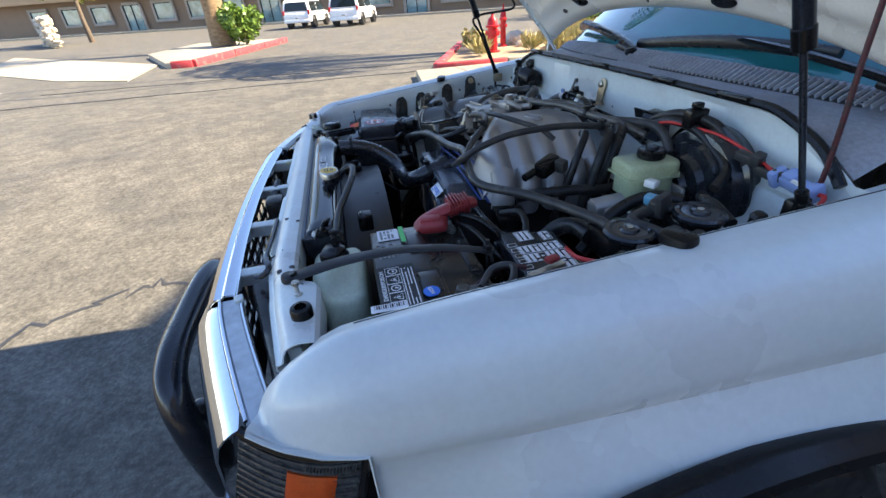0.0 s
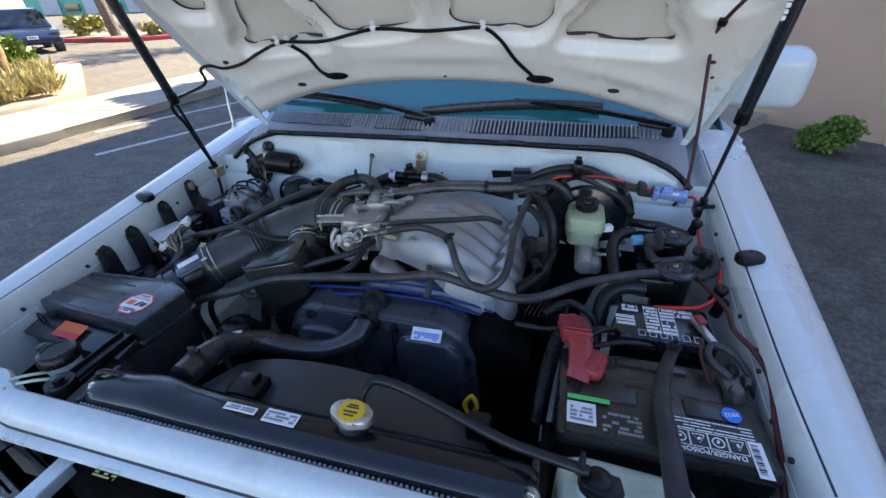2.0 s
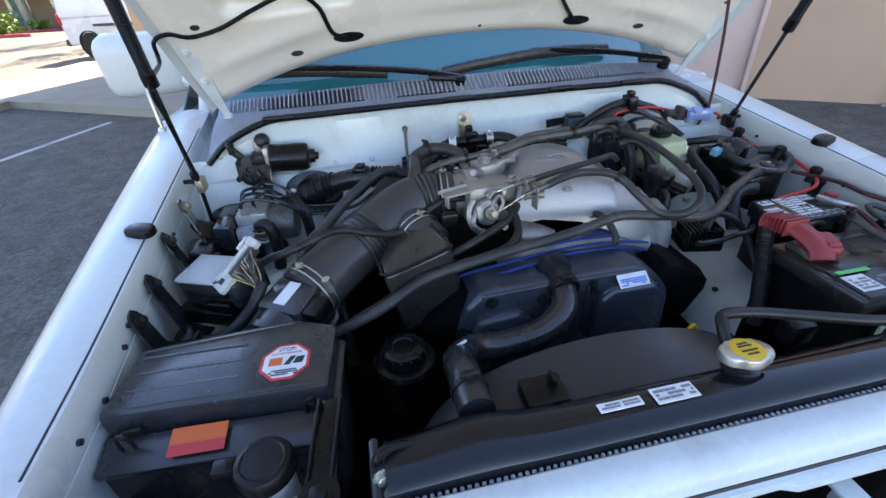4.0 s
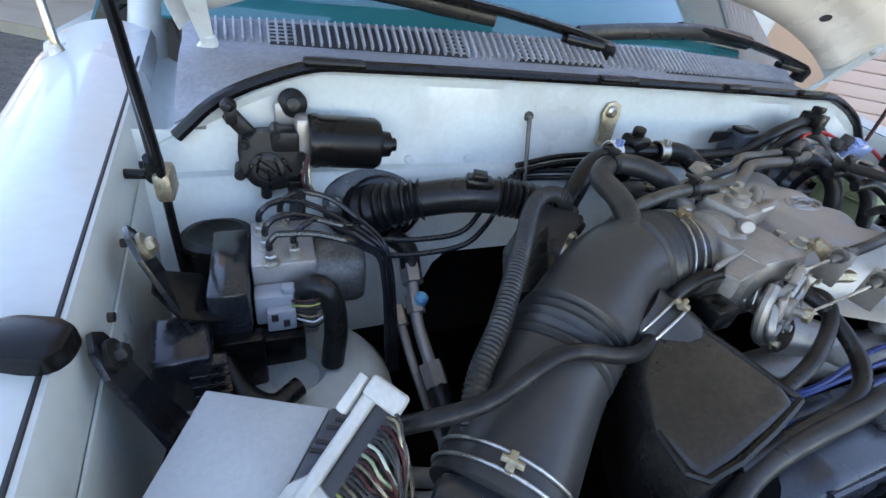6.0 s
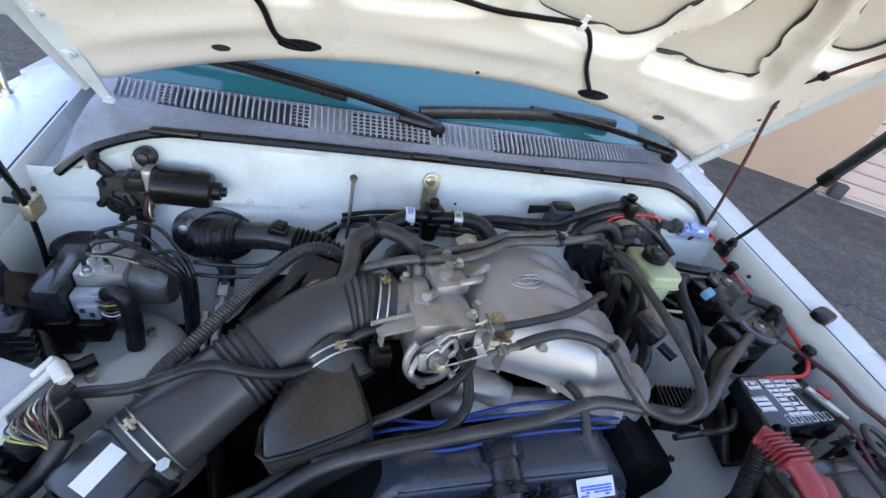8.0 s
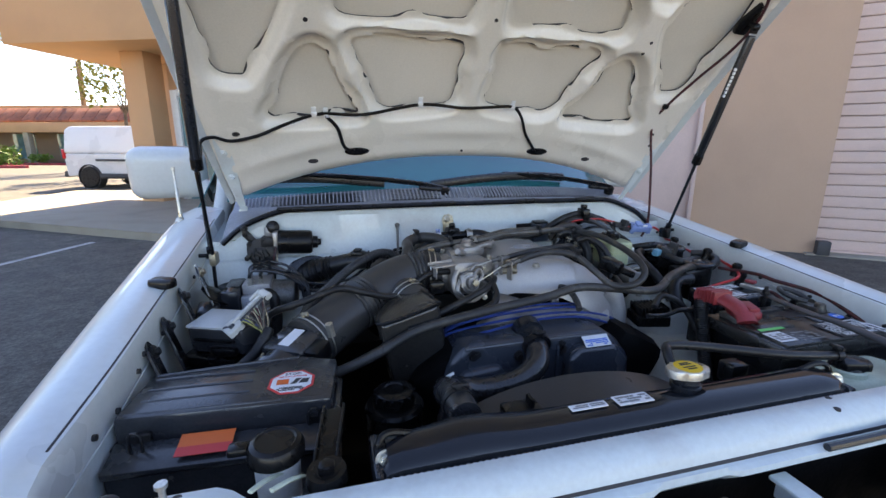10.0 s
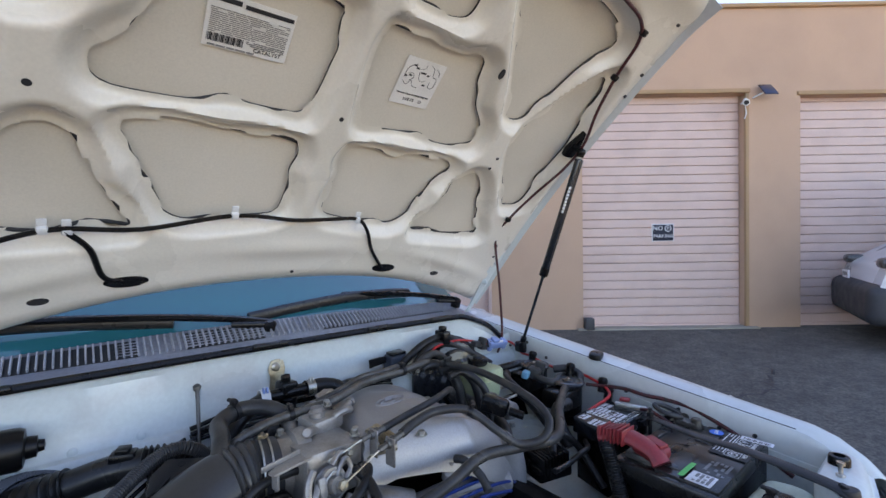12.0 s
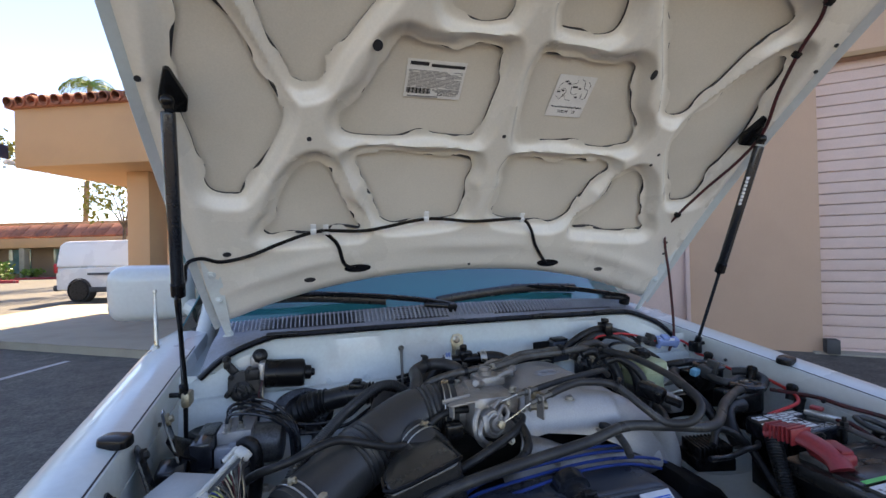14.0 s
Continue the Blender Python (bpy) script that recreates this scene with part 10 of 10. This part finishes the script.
for k, (dx, mat) in enumerate(((-0.4, REDINK), (0.0, BLUEINK), (0.38, ORANGE))):
    bm = B()
    prism(bm, [(0.22 * math.cos(a * math.tau / 12), 0.15 * math.sin(a * math.tau / 12)) for a in range(12)], 0.01, frame_at(shop(3.8 + dx, 0.026, 1.3), MU, (0, 0, 1)))
    part("sign_shape", bm, mat, sign)


# vehicles
WHEELGREY = plain("silver_painted_wheel", (0.58, 0.58, 0.59), 0.4)


def car(name, label, category, at, heading, length, height, width, mat, kind, group="parked cars", low=None, front_axle=0.62):
    """A parked vehicle from its side outline; heading points to its nose."""
    ob = thing(name, label, category, at, group)
    f = Vector((math.cos(heading), math.sin(heading), 0))
    m = frame_at(Vector(at), f, (0, 0, 1))
    L, H, W = length / 2, height, width / 2
    belt, sill = 0.56 * H, min(0.34, 0.20 * H + 0.02)
    if kind == "suv":
        body = [(-L, sill), (-L - 0.02, 0.45 * H), (-L + 0.02, belt), (L * 0.50, belt), (L * 0.86, belt * 0.93), (L * 0.97, belt * 0.80), (L, sill + 0.1), (L * 0.97, sill)]
        cabin = [(-L + 0.04, belt), (-L + 0.22, 0.93 * H), (-L * 0.72, H), (L * 0.05, H), (L * 0.22, 0.95 * H), (L * 0.52, belt)]
    elif kind == "sedan":
        body = [(-L, sill), (-L, belt * 0.95), (-L * 0.9, belt * 1.06), (L * 0.4, belt), (L * 0.85, belt * 0.9), (L * 0.98, belt * 0.72), (L, sill + 0.08), (L * 0.96, sill)]
        cabin = [(-L * 0.78, belt), (-L * 0.48, 0.96 * H), (-L * 0.2, H), (L * 0.02, 0.98 * H), (L * 0.44, belt)]
    else:
        body = [(-L, sill), (-L - 0.02, 0.5 * H), (-L + 0.03, belt), (L * 0.60, belt), (L * 0.80, belt * 0.95), (L * 0.95, belt * 0.75), (L, sill + 0.12), (L * 0.98, sill)]
        cabin = [(-L + 0.03, belt), (-L + 0.07, 0.94 * H), (-L + 0.25, H), (L * 0.25, H), (L * 0.40, 0.95 * H), (L * 0.66, belt)]
    bm = B()
    prism(bm, body, 2 * W, m @ Matrix.Translation((0, 0, -W)), 0.06, 3)
    for v in bm.verts:
        q = m.inverted() @ v.co
        v.co = m @ Vector((q.x, q.y, q.z * (1 - 0.10 * max(0.0, (abs(q.x) / L - 0.7) / 0.3) ** 2)))
    part("body", bm, mat, ob)
    bm = B()
    prism(bm, cabin, 2 * W - 0.08, m @ Matrix.Translation((0, 0, -W + 0.04)), 0.07, 3)
    for v in bm.verts:
        q = m.inverted() @ v.co
        v.co = m @ Vector((q.x, q.y, q.z * (1 - 0.16 * max(0.0, (q.y - belt) / (H - belt)))))
    part("cabin", bm, mat, ob)
    x0, x1 = cabin[0][0] + (0.28 if kind != "van" else L * 1.25), cabin[-1][0] - 0.28
    for s in (-1, 1):
        spans = [(x0, x1)] if kind == "van" else [(x0, (x0 + x1) / 2 - 0.04), ((x0 + x1) / 2 + 0.04, x1)]
        for a, b in spans:
            bm = B()
            top = 0.91 * H
            wide = (W - 0.035)
            pts = [(a + 0.02, belt + 0.03, 0.0), (b, belt + 0.03, 0.0), (b - 0.22 if b == x1 else b, top, 1), (a + 0.16 if a == x0 else a + 0.02, top, 1)]
            q0 = [m @ Vector((x, y, s * (wide * (1 - 0.16 * (y - belt) / (H - belt)) + 0.006))) for x, y, k in pts]
            q1 = [m @ Vector((x, y, s * (wide * (1 - 0.16 * (y - belt) / (H - belt)) - 0.03))) for x, y, k in pts]
            lo, hi = [bm.verts.new(v) for v in q0], [bm.verts.new(v) for v in q1]
            bm.faces.new(lo), bm.faces.new(hi[::-1])
            for i in range(4):
                bm.faces.new((lo[i], lo[(i + 1) % 4], hi[(i + 1) % 4], hi[i]))
            part("side_window", bm, CARGLASS, ob)
        for x in (-L * 0.62, L * front_axle):
            bm = B()
            c = m @ Vector((x, 0.33, s * (W - 0.20)))
            ax = m.to_3x3() @ Vector((0, 0, s))
            lathe(bm, c, ax, [(0, 0.2), (0.0, 0.32), (0.03, 0.34), (0.17, 0.34), (0.205, 0.31), (0.205, 0.22)], 28)
            wh = part("wheel", bm, RUBBER, ob)
            bm = B()
            lathe(bm, c + ax * 0.15, ax, [(0, 0.05), (0, 0.21), (0.05, 0.225), (0.05, 0.20), (0.03, 0.17), (0.045, 0.06), (0.05, 0.02)], 24)
            part("rim", bm, WHEELGREY, wh)
            bm = B()
            cc = m @ Vector((x, 0.34, s * (W - 0.01)))
            lathe(bm, cc, ax, [(-0.25, 0.39), (0.006, 0.39), (0.010, 0.37), (-0.24, 0.37)], 28, cap=False)
            part("arch", bm, CLAD, ob)
        bm = B()
        box(bm, m @ Vector((-L + 0.03, belt * 0.98, s * (W - 0.10))), (0.10, 0.26 * H / 1.7, 0.14), 0.03, m.to_3x3())
        part("tail_lamp", bm, HYDRANT, ob, "red tail lamp")
        bm = B()
        box(bm, m @ Vector((L * 0.93, belt * 0.78, s * (W - 0.22))), (0.22, 0.13, 0.26), 0.05, m.to_3x3())
        part("headlamp", bm, LENS, ob, "clear headlamp")
        bm = B()
        for x in ((0.1, -0.75) if kind != "van" else (0.35, 0.15)):
            box(bm, m @ Vector((L * x, belt * 0.87, s * (W + 0.006))), (0.16, 0.03, 0.03), 0.01, m.to_3x3())
        part("door_handle", bm, BLACK if kind == "van" else mat, ob)
    for x, y, tilt in ((cabin[-1][0] - 0.10, 0.75 * H, 1), (cabin[0][0] + 0.04, 0.74 * H, -1)):
        if kind == "van" and tilt < 0:
            continue
        top, bot = (cabin[-2], cabin[-1]) if tilt > 0 else (cabin[1], cabin[0])
        bm = B()
        p = [Vector((bot[0] * 0.9 + top[0] * 0.1, bot[1] * 0.9 + top[1] * 0.1, 0)), Vector((bot[0] * 0.1 + top[0] * 0.9, bot[1] * 0.1 + top[1] * 0.9, 0))]
        d = (p[1] - p[0]).normalized()
        nrm = Vector((d.y, -d.x, 0)) * (1 if tilt > 0 else -1) * 0.012
        nrm = nrm if nrm.x * tilt > 0 else -nrm
        vv = [m @ (p[0] + nrm + Vector((0, 0, -W + 0.16))), m @ (p[0] + nrm + Vector((0, 0, W - 0.16))), m @ (p[1] + nrm + Vector((0, 0, W - 0.27))), m @ (p[1] + nrm + Vector((0, 0, -W + 0.27)))]
        ww = [v - m.to_3x3() @ nrm * 2 for v in vv]
        lo, hi = [bm.verts.new(v) for v in vv], [bm.verts.new(v) for v in ww]
        bm.faces.new(lo), bm.faces.new(hi[::-1])
        for i in range(4):
            bm.faces.new((lo[i], lo[(i + 1) % 4], hi[(i + 1) % 4], hi[i]))
        part("windscreen" if tilt > 0 else "rear_window", bm, CARGLASS, ob)
    bm = B()
    box(bm, m @ Vector((-L - 0.01, sill + 0.08, 0)), (0.14, 0.2, 2 * W - 0.1), 0.05, m.to_3x3())
    part("rear_bumper", bm, low or mat, ob)
    bm = B()
    box(bm, m @ Vector((L - 0.10, sill + (0.16 if low else 0.12), 0)), (0.30, 0.50 if low else 0.30, 2 * W - 0.06), 0.13, m.to_3x3(), 5)
    part("front_bumper", bm, low or mat, ob)
    if low:
        for s in (-1, 1):
            bm = B()
            box(bm, m @ Vector((0, sill + 0.03, s * W)), (L * 0.9, 0.16, 0.05), 0.02, m.to_3x3())
            part("sill_cladding", bm, low, ob)
            bm = B()
            box(bm, m @ Vector((-L * 0.1, 0.45 * H, s * (W + 0.008))), (L * 0.75, 0.07, 0.03), 0.01, m.to_3x3())
            part("side_moulding", bm, low, ob)
    for x, dx in ((-L - 0.09, -1), (L + 0.05, 1)):
        bm = B()
        box(bm, m @ Vector((x, 0.36 * H, 0)), (0.015, 0.11, 0.32), 0.004, m.to_3x3())
        plate = part("plate", bm, LABEL, ob)
        bm = B()
        box(bm, m @ Vector((x + dx * 0.009, 0.36 * H, 0)), (0.004, 0.05, 0.22), 0, m.to_3x3())
        part("plate_bar", bm, GREYINK, plate)
    return ob


mh = math.atan2(0.40, -0.917)
car("parked_suv", "white family estate car parked nose to the shops", "car", (-33.9, -1.2, 0), math.radians(165), 4.7, 1.65, 1.85, VANPAINT, "suv")
car("parked_suv", "white minivan parked beside the shops", "car", (-32.0, 1.9, 0), math.radians(162), 5.0, 1.75, 1.95, VANPAINT, "suv")
car("parked_sedan", "dark blue sedan parked by a planted island", "car", (-20.3, 13.6, 0), math.radians(-28), 4.6, 1.45, 1.8, NAVY, "sedan")
car("delivery_van", "white compact panel van with grey bumpers", "van", (-6.2, 16.6, 0), math.radians(-20), 4.5, 1.92, 1.85, VANPAINT, "van", low=CLAD)
car("cargo_van", "white cargo van with dark grey lower cladding", "van", (8.55, -1.62, 0), math.radians(108), 5.6, 2.3, 2.0, VANPAINT, "van", low=CLAD, front_axle=0.73)

# details on the garage wall
cam_ob = thing("security_camera", "white bullet camera beside the roll-up door", "camera", wall_at(2.38, 0.05, 3.32))
bm = B()
cyl(bm, wall_at(2.38, 0.0, 3.34), wall_at(2.38, 0.12, 3.34), 0.015)
lathe(bm, wall_at(2.38, 0.10, 3.34), WN * 0.7 + WU * -0.4 + Vector((0, 0, -0.35)), [(-0.05, 0.03), (-0.04, 0.04), (0.08, 0.04), (0.085, 0.045), (0.10, 0.045)], 16)
part("camera_body", bm, WHITE, cam_ob)
bm = B()
lathe(bm, wall_at(2.38, 0.10, 3.34) + (WN * 0.7 + WU * -0.4 + Vector((0, 0, -0.35))).normalized() * 0.098, WN * 0.7 + WU * -0.4 + Vector((0, 0, -0.35)), [(0, 0.035), (0.006, 0.03)], 14)
part("camera_lens", bm, INK, cam_ob)
bm = B()
tube(bm, [wall_at(2.40, 0.06, 3.28), wall_at(2.42, 0.05, 3.18), wall_at(2.40, 0.04, 3.10)], 0.008, 6, 4)
part("camera_cable", bm, WHITE, cam_ob)
solar = thing("solar_panel", "small dark blue solar panel on a wall arm", "solar panel", wall_at(2.66, 0.05, 3.45))
sm = Matrix((WU, (-WN + Vector((0, 0, 1.2))).normalized(), WU.cross((-WN + Vector((0, 0, 1.2))).normalized()))).transposed()
bm = B()
box(bm, wall_at(2.68, 0.14, 3.50), (0.19, 0.24, 0.015), 0.004, sm)
part("panel", bm, NAVY, solar)
bm = B()
cyl(bm, wall_at(2.55, 0.0, 3.42), wall_at(2.66, 0.13, 3.48), 0.012)
part("panel_arm", bm, WHITE, solar)
sign = thing("parking_sign", "small dark blue no-parking sign on the roll-up door", "sign", wall_at(1.27, -0.13, 1.43))
bm = B()
box(bm, wall_at(1.27, -0.138, 1.43), (0.34, 0.008, 0.27), 0.003, WR)
part("sign_plate", bm, LABEL, sign)
bm = B()
box(bm, wall_at(1.27, -0.130, 1.43), (0.315, 0.006, 0.245), 0.002, WR)
part("sign_face", bm, plain("navy_sign_face", (0.004, 0.008, 0.024), 0.6), sign)
lettering("sign_word", "NO", 0.10, frame_at(wall_at(1.19, -0.125, 1.495), WU, (0, 0, 1)), WHITEINK, sign)
lettering("sign_word", "PARKING", 0.072, frame_at(wall_at(1.27, -0.125, 1.375), WU, (0, 0, 1)), WHITEINK, sign)
bm = B()
lathe(bm, wall_at(1.345, -0.126, 1.492), WN, [(0, 0.05), (0.003, 0.05), (0.003, 0.04), (0, 0.04)], 22, cap=False)
part("sign_ring", bm, WHITEINK, sign)
lettering("sign_word", "P", 0.065, frame_at(wall_at(1.345, -0.125, 1.492), WU, (0, 0, 1)), WHITEINK, sign)
bm = B()
box(bm, wall_at(0.06, 0.07, 0.08), (0.13, 0.13, 0.17), 0.012, WR)
single("wheel_stop_box", bm, CLAD, "small black box at the foot of the wall", "box")
bush((2.86, 4.98, -0.02), 0.23, 0.38, LEAF, "small green weed against the garage wall", 41, 2600, 0.035)
bm = B()
for k in range(5):
    box(bm, Vector((3.35 + 0.12 * k, 1.35 + 0.03 * math.sin(k * 9), -0.014)), (0.11, 0.018, 0.008), 0.002, Euler((0, 0, 0.7 * math.sin(k * 5))).to_matrix())
single("paint_scrap", bm, WHITE, "scrap of white paper on the asphalt", "litter")
slab("door_threshold", [tuple((wall_at(s, o))[:2]) for s, o in ((-0.1, -0.2), (2.6, -0.2), (2.6, 0.10), (-0.1, 0.10))], -0.04, 0.0, CONCRETE, "thin concrete threshold at the roll-up door", "threshold", bevel=0.005)

# neighbouring shop with a canopy and clay tiles
CU, CS = Vector((0.93, -0.367, 0)), Vector((0.367, 0.93, 0))
CO = Vector((-6.31, 10.63, 0))
CR = Matrix((CU, CS, Vector((0, 0, 1)))).transposed()


def canopy(u, s, z):
    return CO + CU * u + CS * s + Vector((0, 0, z))


nb = thing("corner_shop", "orange stucco shop with a deep canopy and clay tiles", "building", canopy(3, 3, 0))
bm = B()
box(bm, canopy(2.5, 2.2, 3.8), (5.0, 4.4, 1.20), 0.02, CR)
part("canopy_fascia", bm, ORANGEWALL, nb)
bm = B()
box(bm, canopy(1.95, 1.1, 1.6), (0.52, 0.52, 3.25), 0.015, CR)
part("column", bm, ORANGEWALL, nb)
bm = B()
box(bm, canopy(4.0, 1.6, 1.6), (3.6, 0.25, 3.2), 0.01, CR)
part("wall", bm, ORANGEWALL, nb)
bm = B()
box(bm, canopy(2.36, 1.42, 1.25), (0.16, 0.10, 2.5), 0.01, CR)
box(bm, canopy(3.46, 1.42, 1.25), (0.16, 0.10, 2.5), 0.01, CR)
box(bm, canopy(2.91, 1.42, 2.45), (0.95, 0.10, 0.14), 0.01, CR)
part("door_frame", bm, WHITE, nb)
bm = B()
box(bm, canopy(2.91, 1.45, 1.2), (0.95, 0.04, 2.3), 0, CR)
part("door_pane", bm, SHOPGLASS, nb)
bm = B()
box(bm, canopy(2.5, 2.2, 4.42), (5.2, 4.6, 0.08), 0.01, CR)
deck = part("roof_deck", bm, TILE, nb, "clay tile roof edge")
for k in range(18):
    a = canopy(0.05 + k * 0.26, -0.16, 4.47)
    bm = B()
    lathe(bm, a, CS + Vector((0, 0, 0.28)), [(0, 0.085), (0, 0.105), (0.55, 0.095), (0.55, 0.075)], 12, cap=False)
    part("roof_tile", bm, TILE, deck)
for k in range(14):
    a = canopy(-0.10, 0.05 + k * 0.27, 4.47)
    bm = B()
    lathe(bm, a, CU + Vector((0, 0, 0.28)), [(0, 0.085), (0, 0.105), (0.55, 0.095), (0.55, 0.075)], 12, cap=False)
    part("roof_tile", bm, TILE, deck)
sc = thing("security_camera", "small white camera with a solar panel on the canopy corner", "camera", canopy(-0.05, 0.0, 3.4))
bm = B()
box(bm, canopy(-0.06, -0.06, 3.30), (0.10, 0.16, 0.10), 0.02, CR)
part("camera_body", bm, WHITE, sc)
bm = B()
box(bm, canopy(-0.16, -0.1, 3.52), (0.05, 0.22, 0.28), 0.01, CR)
part("panel", bm, NAVY, sc)

# low terrace with a tiled mansard to the north
NO_, NU_ = Vector((-36.0, 47.0, 0)), Vector((0.95, -0.30, 0))
NR = Matrix((NU_, Vector((0.30, 0.95, 0)), Vector((0, 0, 1)))).transposed()


def terrace(u, s, z):
    return NO_ + NU_ * u + Vector((0.30, 0.95, 0)) * s + Vector((0, 0, z))


nt = thing("north_terrace", "low brown terrace with a tiled mansard and arcade", "building", terrace(10, 0, 0))
bm = B()
box(bm, terrace(18, 4.0, 1.7), (26, 6, 3.4), 0, NR)
part("wall", bm, MALL, nt, smooth=0)
bm = B()
box(bm, terrace(18, 0.2, 2.75), (26.4, 2.4, 0.75), 0.02, NR)
part("eaves_band", bm, ORANGEWALL, nt)
for k in range(26):
    bm = B()
    box(bm, terrace(5.5 + k * 1.0, 0.0, 3.75), (0.96, 1.5, 0.16), 0.03, NR @ Euler((0.75, 0, 0)).to_matrix())
    part("mansard_tile", bm, TILE, nt)
bm = B()
box(bm, terrace(18, 4.2, 4.35), (26, 6.0, 0.5), 0.02, NR)
part("parapet", bm, ORANGEWALL, nt)
for k in range(7):
    bm = B()
    box(bm, terrace(5.5 + k * 4.0, -0.7, 1.25), (0.45, 0.45, 2.5), 0.02, NR)
    part("column", bm, CONCRETE, nt)
    bm = B()
    box(bm, terrace(7.5 + k * 3.9, 0.97, 1.3), (1.9, 0.08, 2.0), 0, NR)
    part("window", bm, SHOPGLASS, nt, smooth=0)
for k in range(7):
    bush(terrace(-1 + k * 3.4, -2.6, 0), 0.9, 0.75, LEAF, "low green shrub in front of the terrace", 60 + k, 350, 0.2)
bm = B()
box(bm, terrace(12, -3.6, 0.04), (26, 0.2, 0.16), 0.03, NR)
single("red_kerb", bm, REDKERB, "red painted kerb in front of the terrace", "kerb", kind="structure")
tree(terrace(7.5, -6.5, 0), 6.5, 3.0, (0.4, 0.2), LEAFY, "sparse yellow-green tree by the terrace", 71, 1700, 0.14, 0.26)
tree((-12.8, 19.0, 0), 7.0, 2.6, (-0.4, 0.2), LEAFY, "tall airy tree with yellowing leaves", 72, 1500, 0.12, 0.20)
tree((-4.2, 21.5, 0), 5.2, 2.2, (0.2, 0.4), LEAFY, "small airy tree behind the panel van", 73, 1500, 0.10, 0.17)
palm((-12.5, 33.5, 0), 0.20, 10.5, "tall thin palm behind the terrace", (0.3, 0.2))
palm((-20.6, 45.0, 0), 0.2, 17.0, "tall palm showing above the canopy roof", (0.6, 0.2))
tree((-9.4, 22.8, 0), 5.4, 1.7, (0.3, 0.2), LEAFY, "airy tree with yellow leaves behind the panel van", 74, 1300, 0.09, 0.15)

# planted strip, trees and the pale green building to the north-west
hedge = thing("hedge", "clipped green hedge behind a red kerb", "hedge", (-31, 38.5, 0))
HA, HB = Vector((-42, 42.5, 0)), Vector((-20.5, 34.5, 0))
leaf_mesh("foliage", [(HA.lerp(HB, k / 30) + Vector((0, 0, 0.62 + 0.06 * math.sin(k * 3))), 0.75) for k in range(31)], 7000, 0.22, LEAF, hedge, 81, 0.95)
bm = B()
d = HB - HA
box(bm, (HA + HB) / 2 + Vector((0.5, -1.2, 0.05)), (d.length + 3, 0.22, 0.22), 0.03, Euler((0, 0, math.atan2(d.y, d.x))).to_matrix())
single("red_kerb", bm, REDKERB, "red painted kerb along the hedge", "kerb", kind="structure")
tree((-30.5, 38.2, 0), 9.5, 4.0, (-1.2, 0.2), LEAFY, "leaning brown tree rising from the hedge", 82, 1800, 0.32, 0.35)
tree((-37.5, 41.0, 0), 9.0, 3.6, (-1.8, 0.2), LEAFY, "bare leaning tree by the hedge", 83, 900, 0.26, 0.3)
tree((-37.0, 46.0, 0), 5.5, 2.0, (0.2, 0.2), LEAFY, "young yellow-green tree beyond the hedge", 84, 1600, 0.12, 0.3)
tree((-20.6, 17.8, 0.1), 6.5, 2.8, (-0.9, 0.0), LEAFY, "leaning tree on a small kerbed island", 85, 1600, 0.22, 0.26)
si = slab("small_island", [(-17.6, 18.9), (-19.0, 17.0), (-24.5, 16.6), (-25.5, 19.5), (-19.5, 21.0)], -0.06, 0.16, REDKERB, "small planted island with a red kerb", "planter", bevel=0.04)
slab("island_soil", [(-18.0, 18.9), (-19.2, 17.3), (-24.2, 16.9), (-25.1, 19.3), (-19.6, 20.6)], 0.12, 0.19, DIRT, "dry soil in the small island", "soil", bevel=0.0)
bush((-18.9, 18.6, 0.18), 0.5, 0.55, DRYGRASS, "dry grey-green shrub on the island", 86, 600, 0.2)
bush((-22.8, 18.2, 0.18), 0.8, 0.9, LEAFY, "rounded grey-green shrub under a tree", 87, 700, 0.2)
GO, GU = Vector((-95, 72, 0)), Vector((0.95, 0.31, 0))
GR_ = Matrix((GU, Vector((-0.31, 0.95, 0)), Vector((0, 0, 1)))).transposed()
gb = thing("green_building", "long pale green industrial building with a grey roof", "building", GO + GU * 35)
bm = B()
box(bm, GO + GU * 35 + Vector((-1.5, 5, 2.9)), (84, 10, 5.8), 0, GR_)
part("wall", bm, GREENWALL, gb, smooth=0)
bm = B()
box(bm, GO + GU * 35 + Vector((-1.5, 5, 6.6)), (85, 11, 1.8), 0.3, GR_)
part("roof", bm, GREYROOF, gb, smooth=0)
for k in range(10):
    bm = B()
    box(bm, GO + GU * (k * 8.0 - 2) + Vector((0.1, -0.1, 1.9)), (3.4, 0.3, 3.6), 0, GR_)
    part("bay_door", bm, GREYROOF, gb, smooth=0)
    bm = B()
    box(bm, GO + GU * (k * 8.0 + 2) + Vector((0.1, -0.1, 1.2)), (2.6, 0.3, 1.2), 0, GR_)
    part("window", bm, CARGLASS, gb, smooth=0)
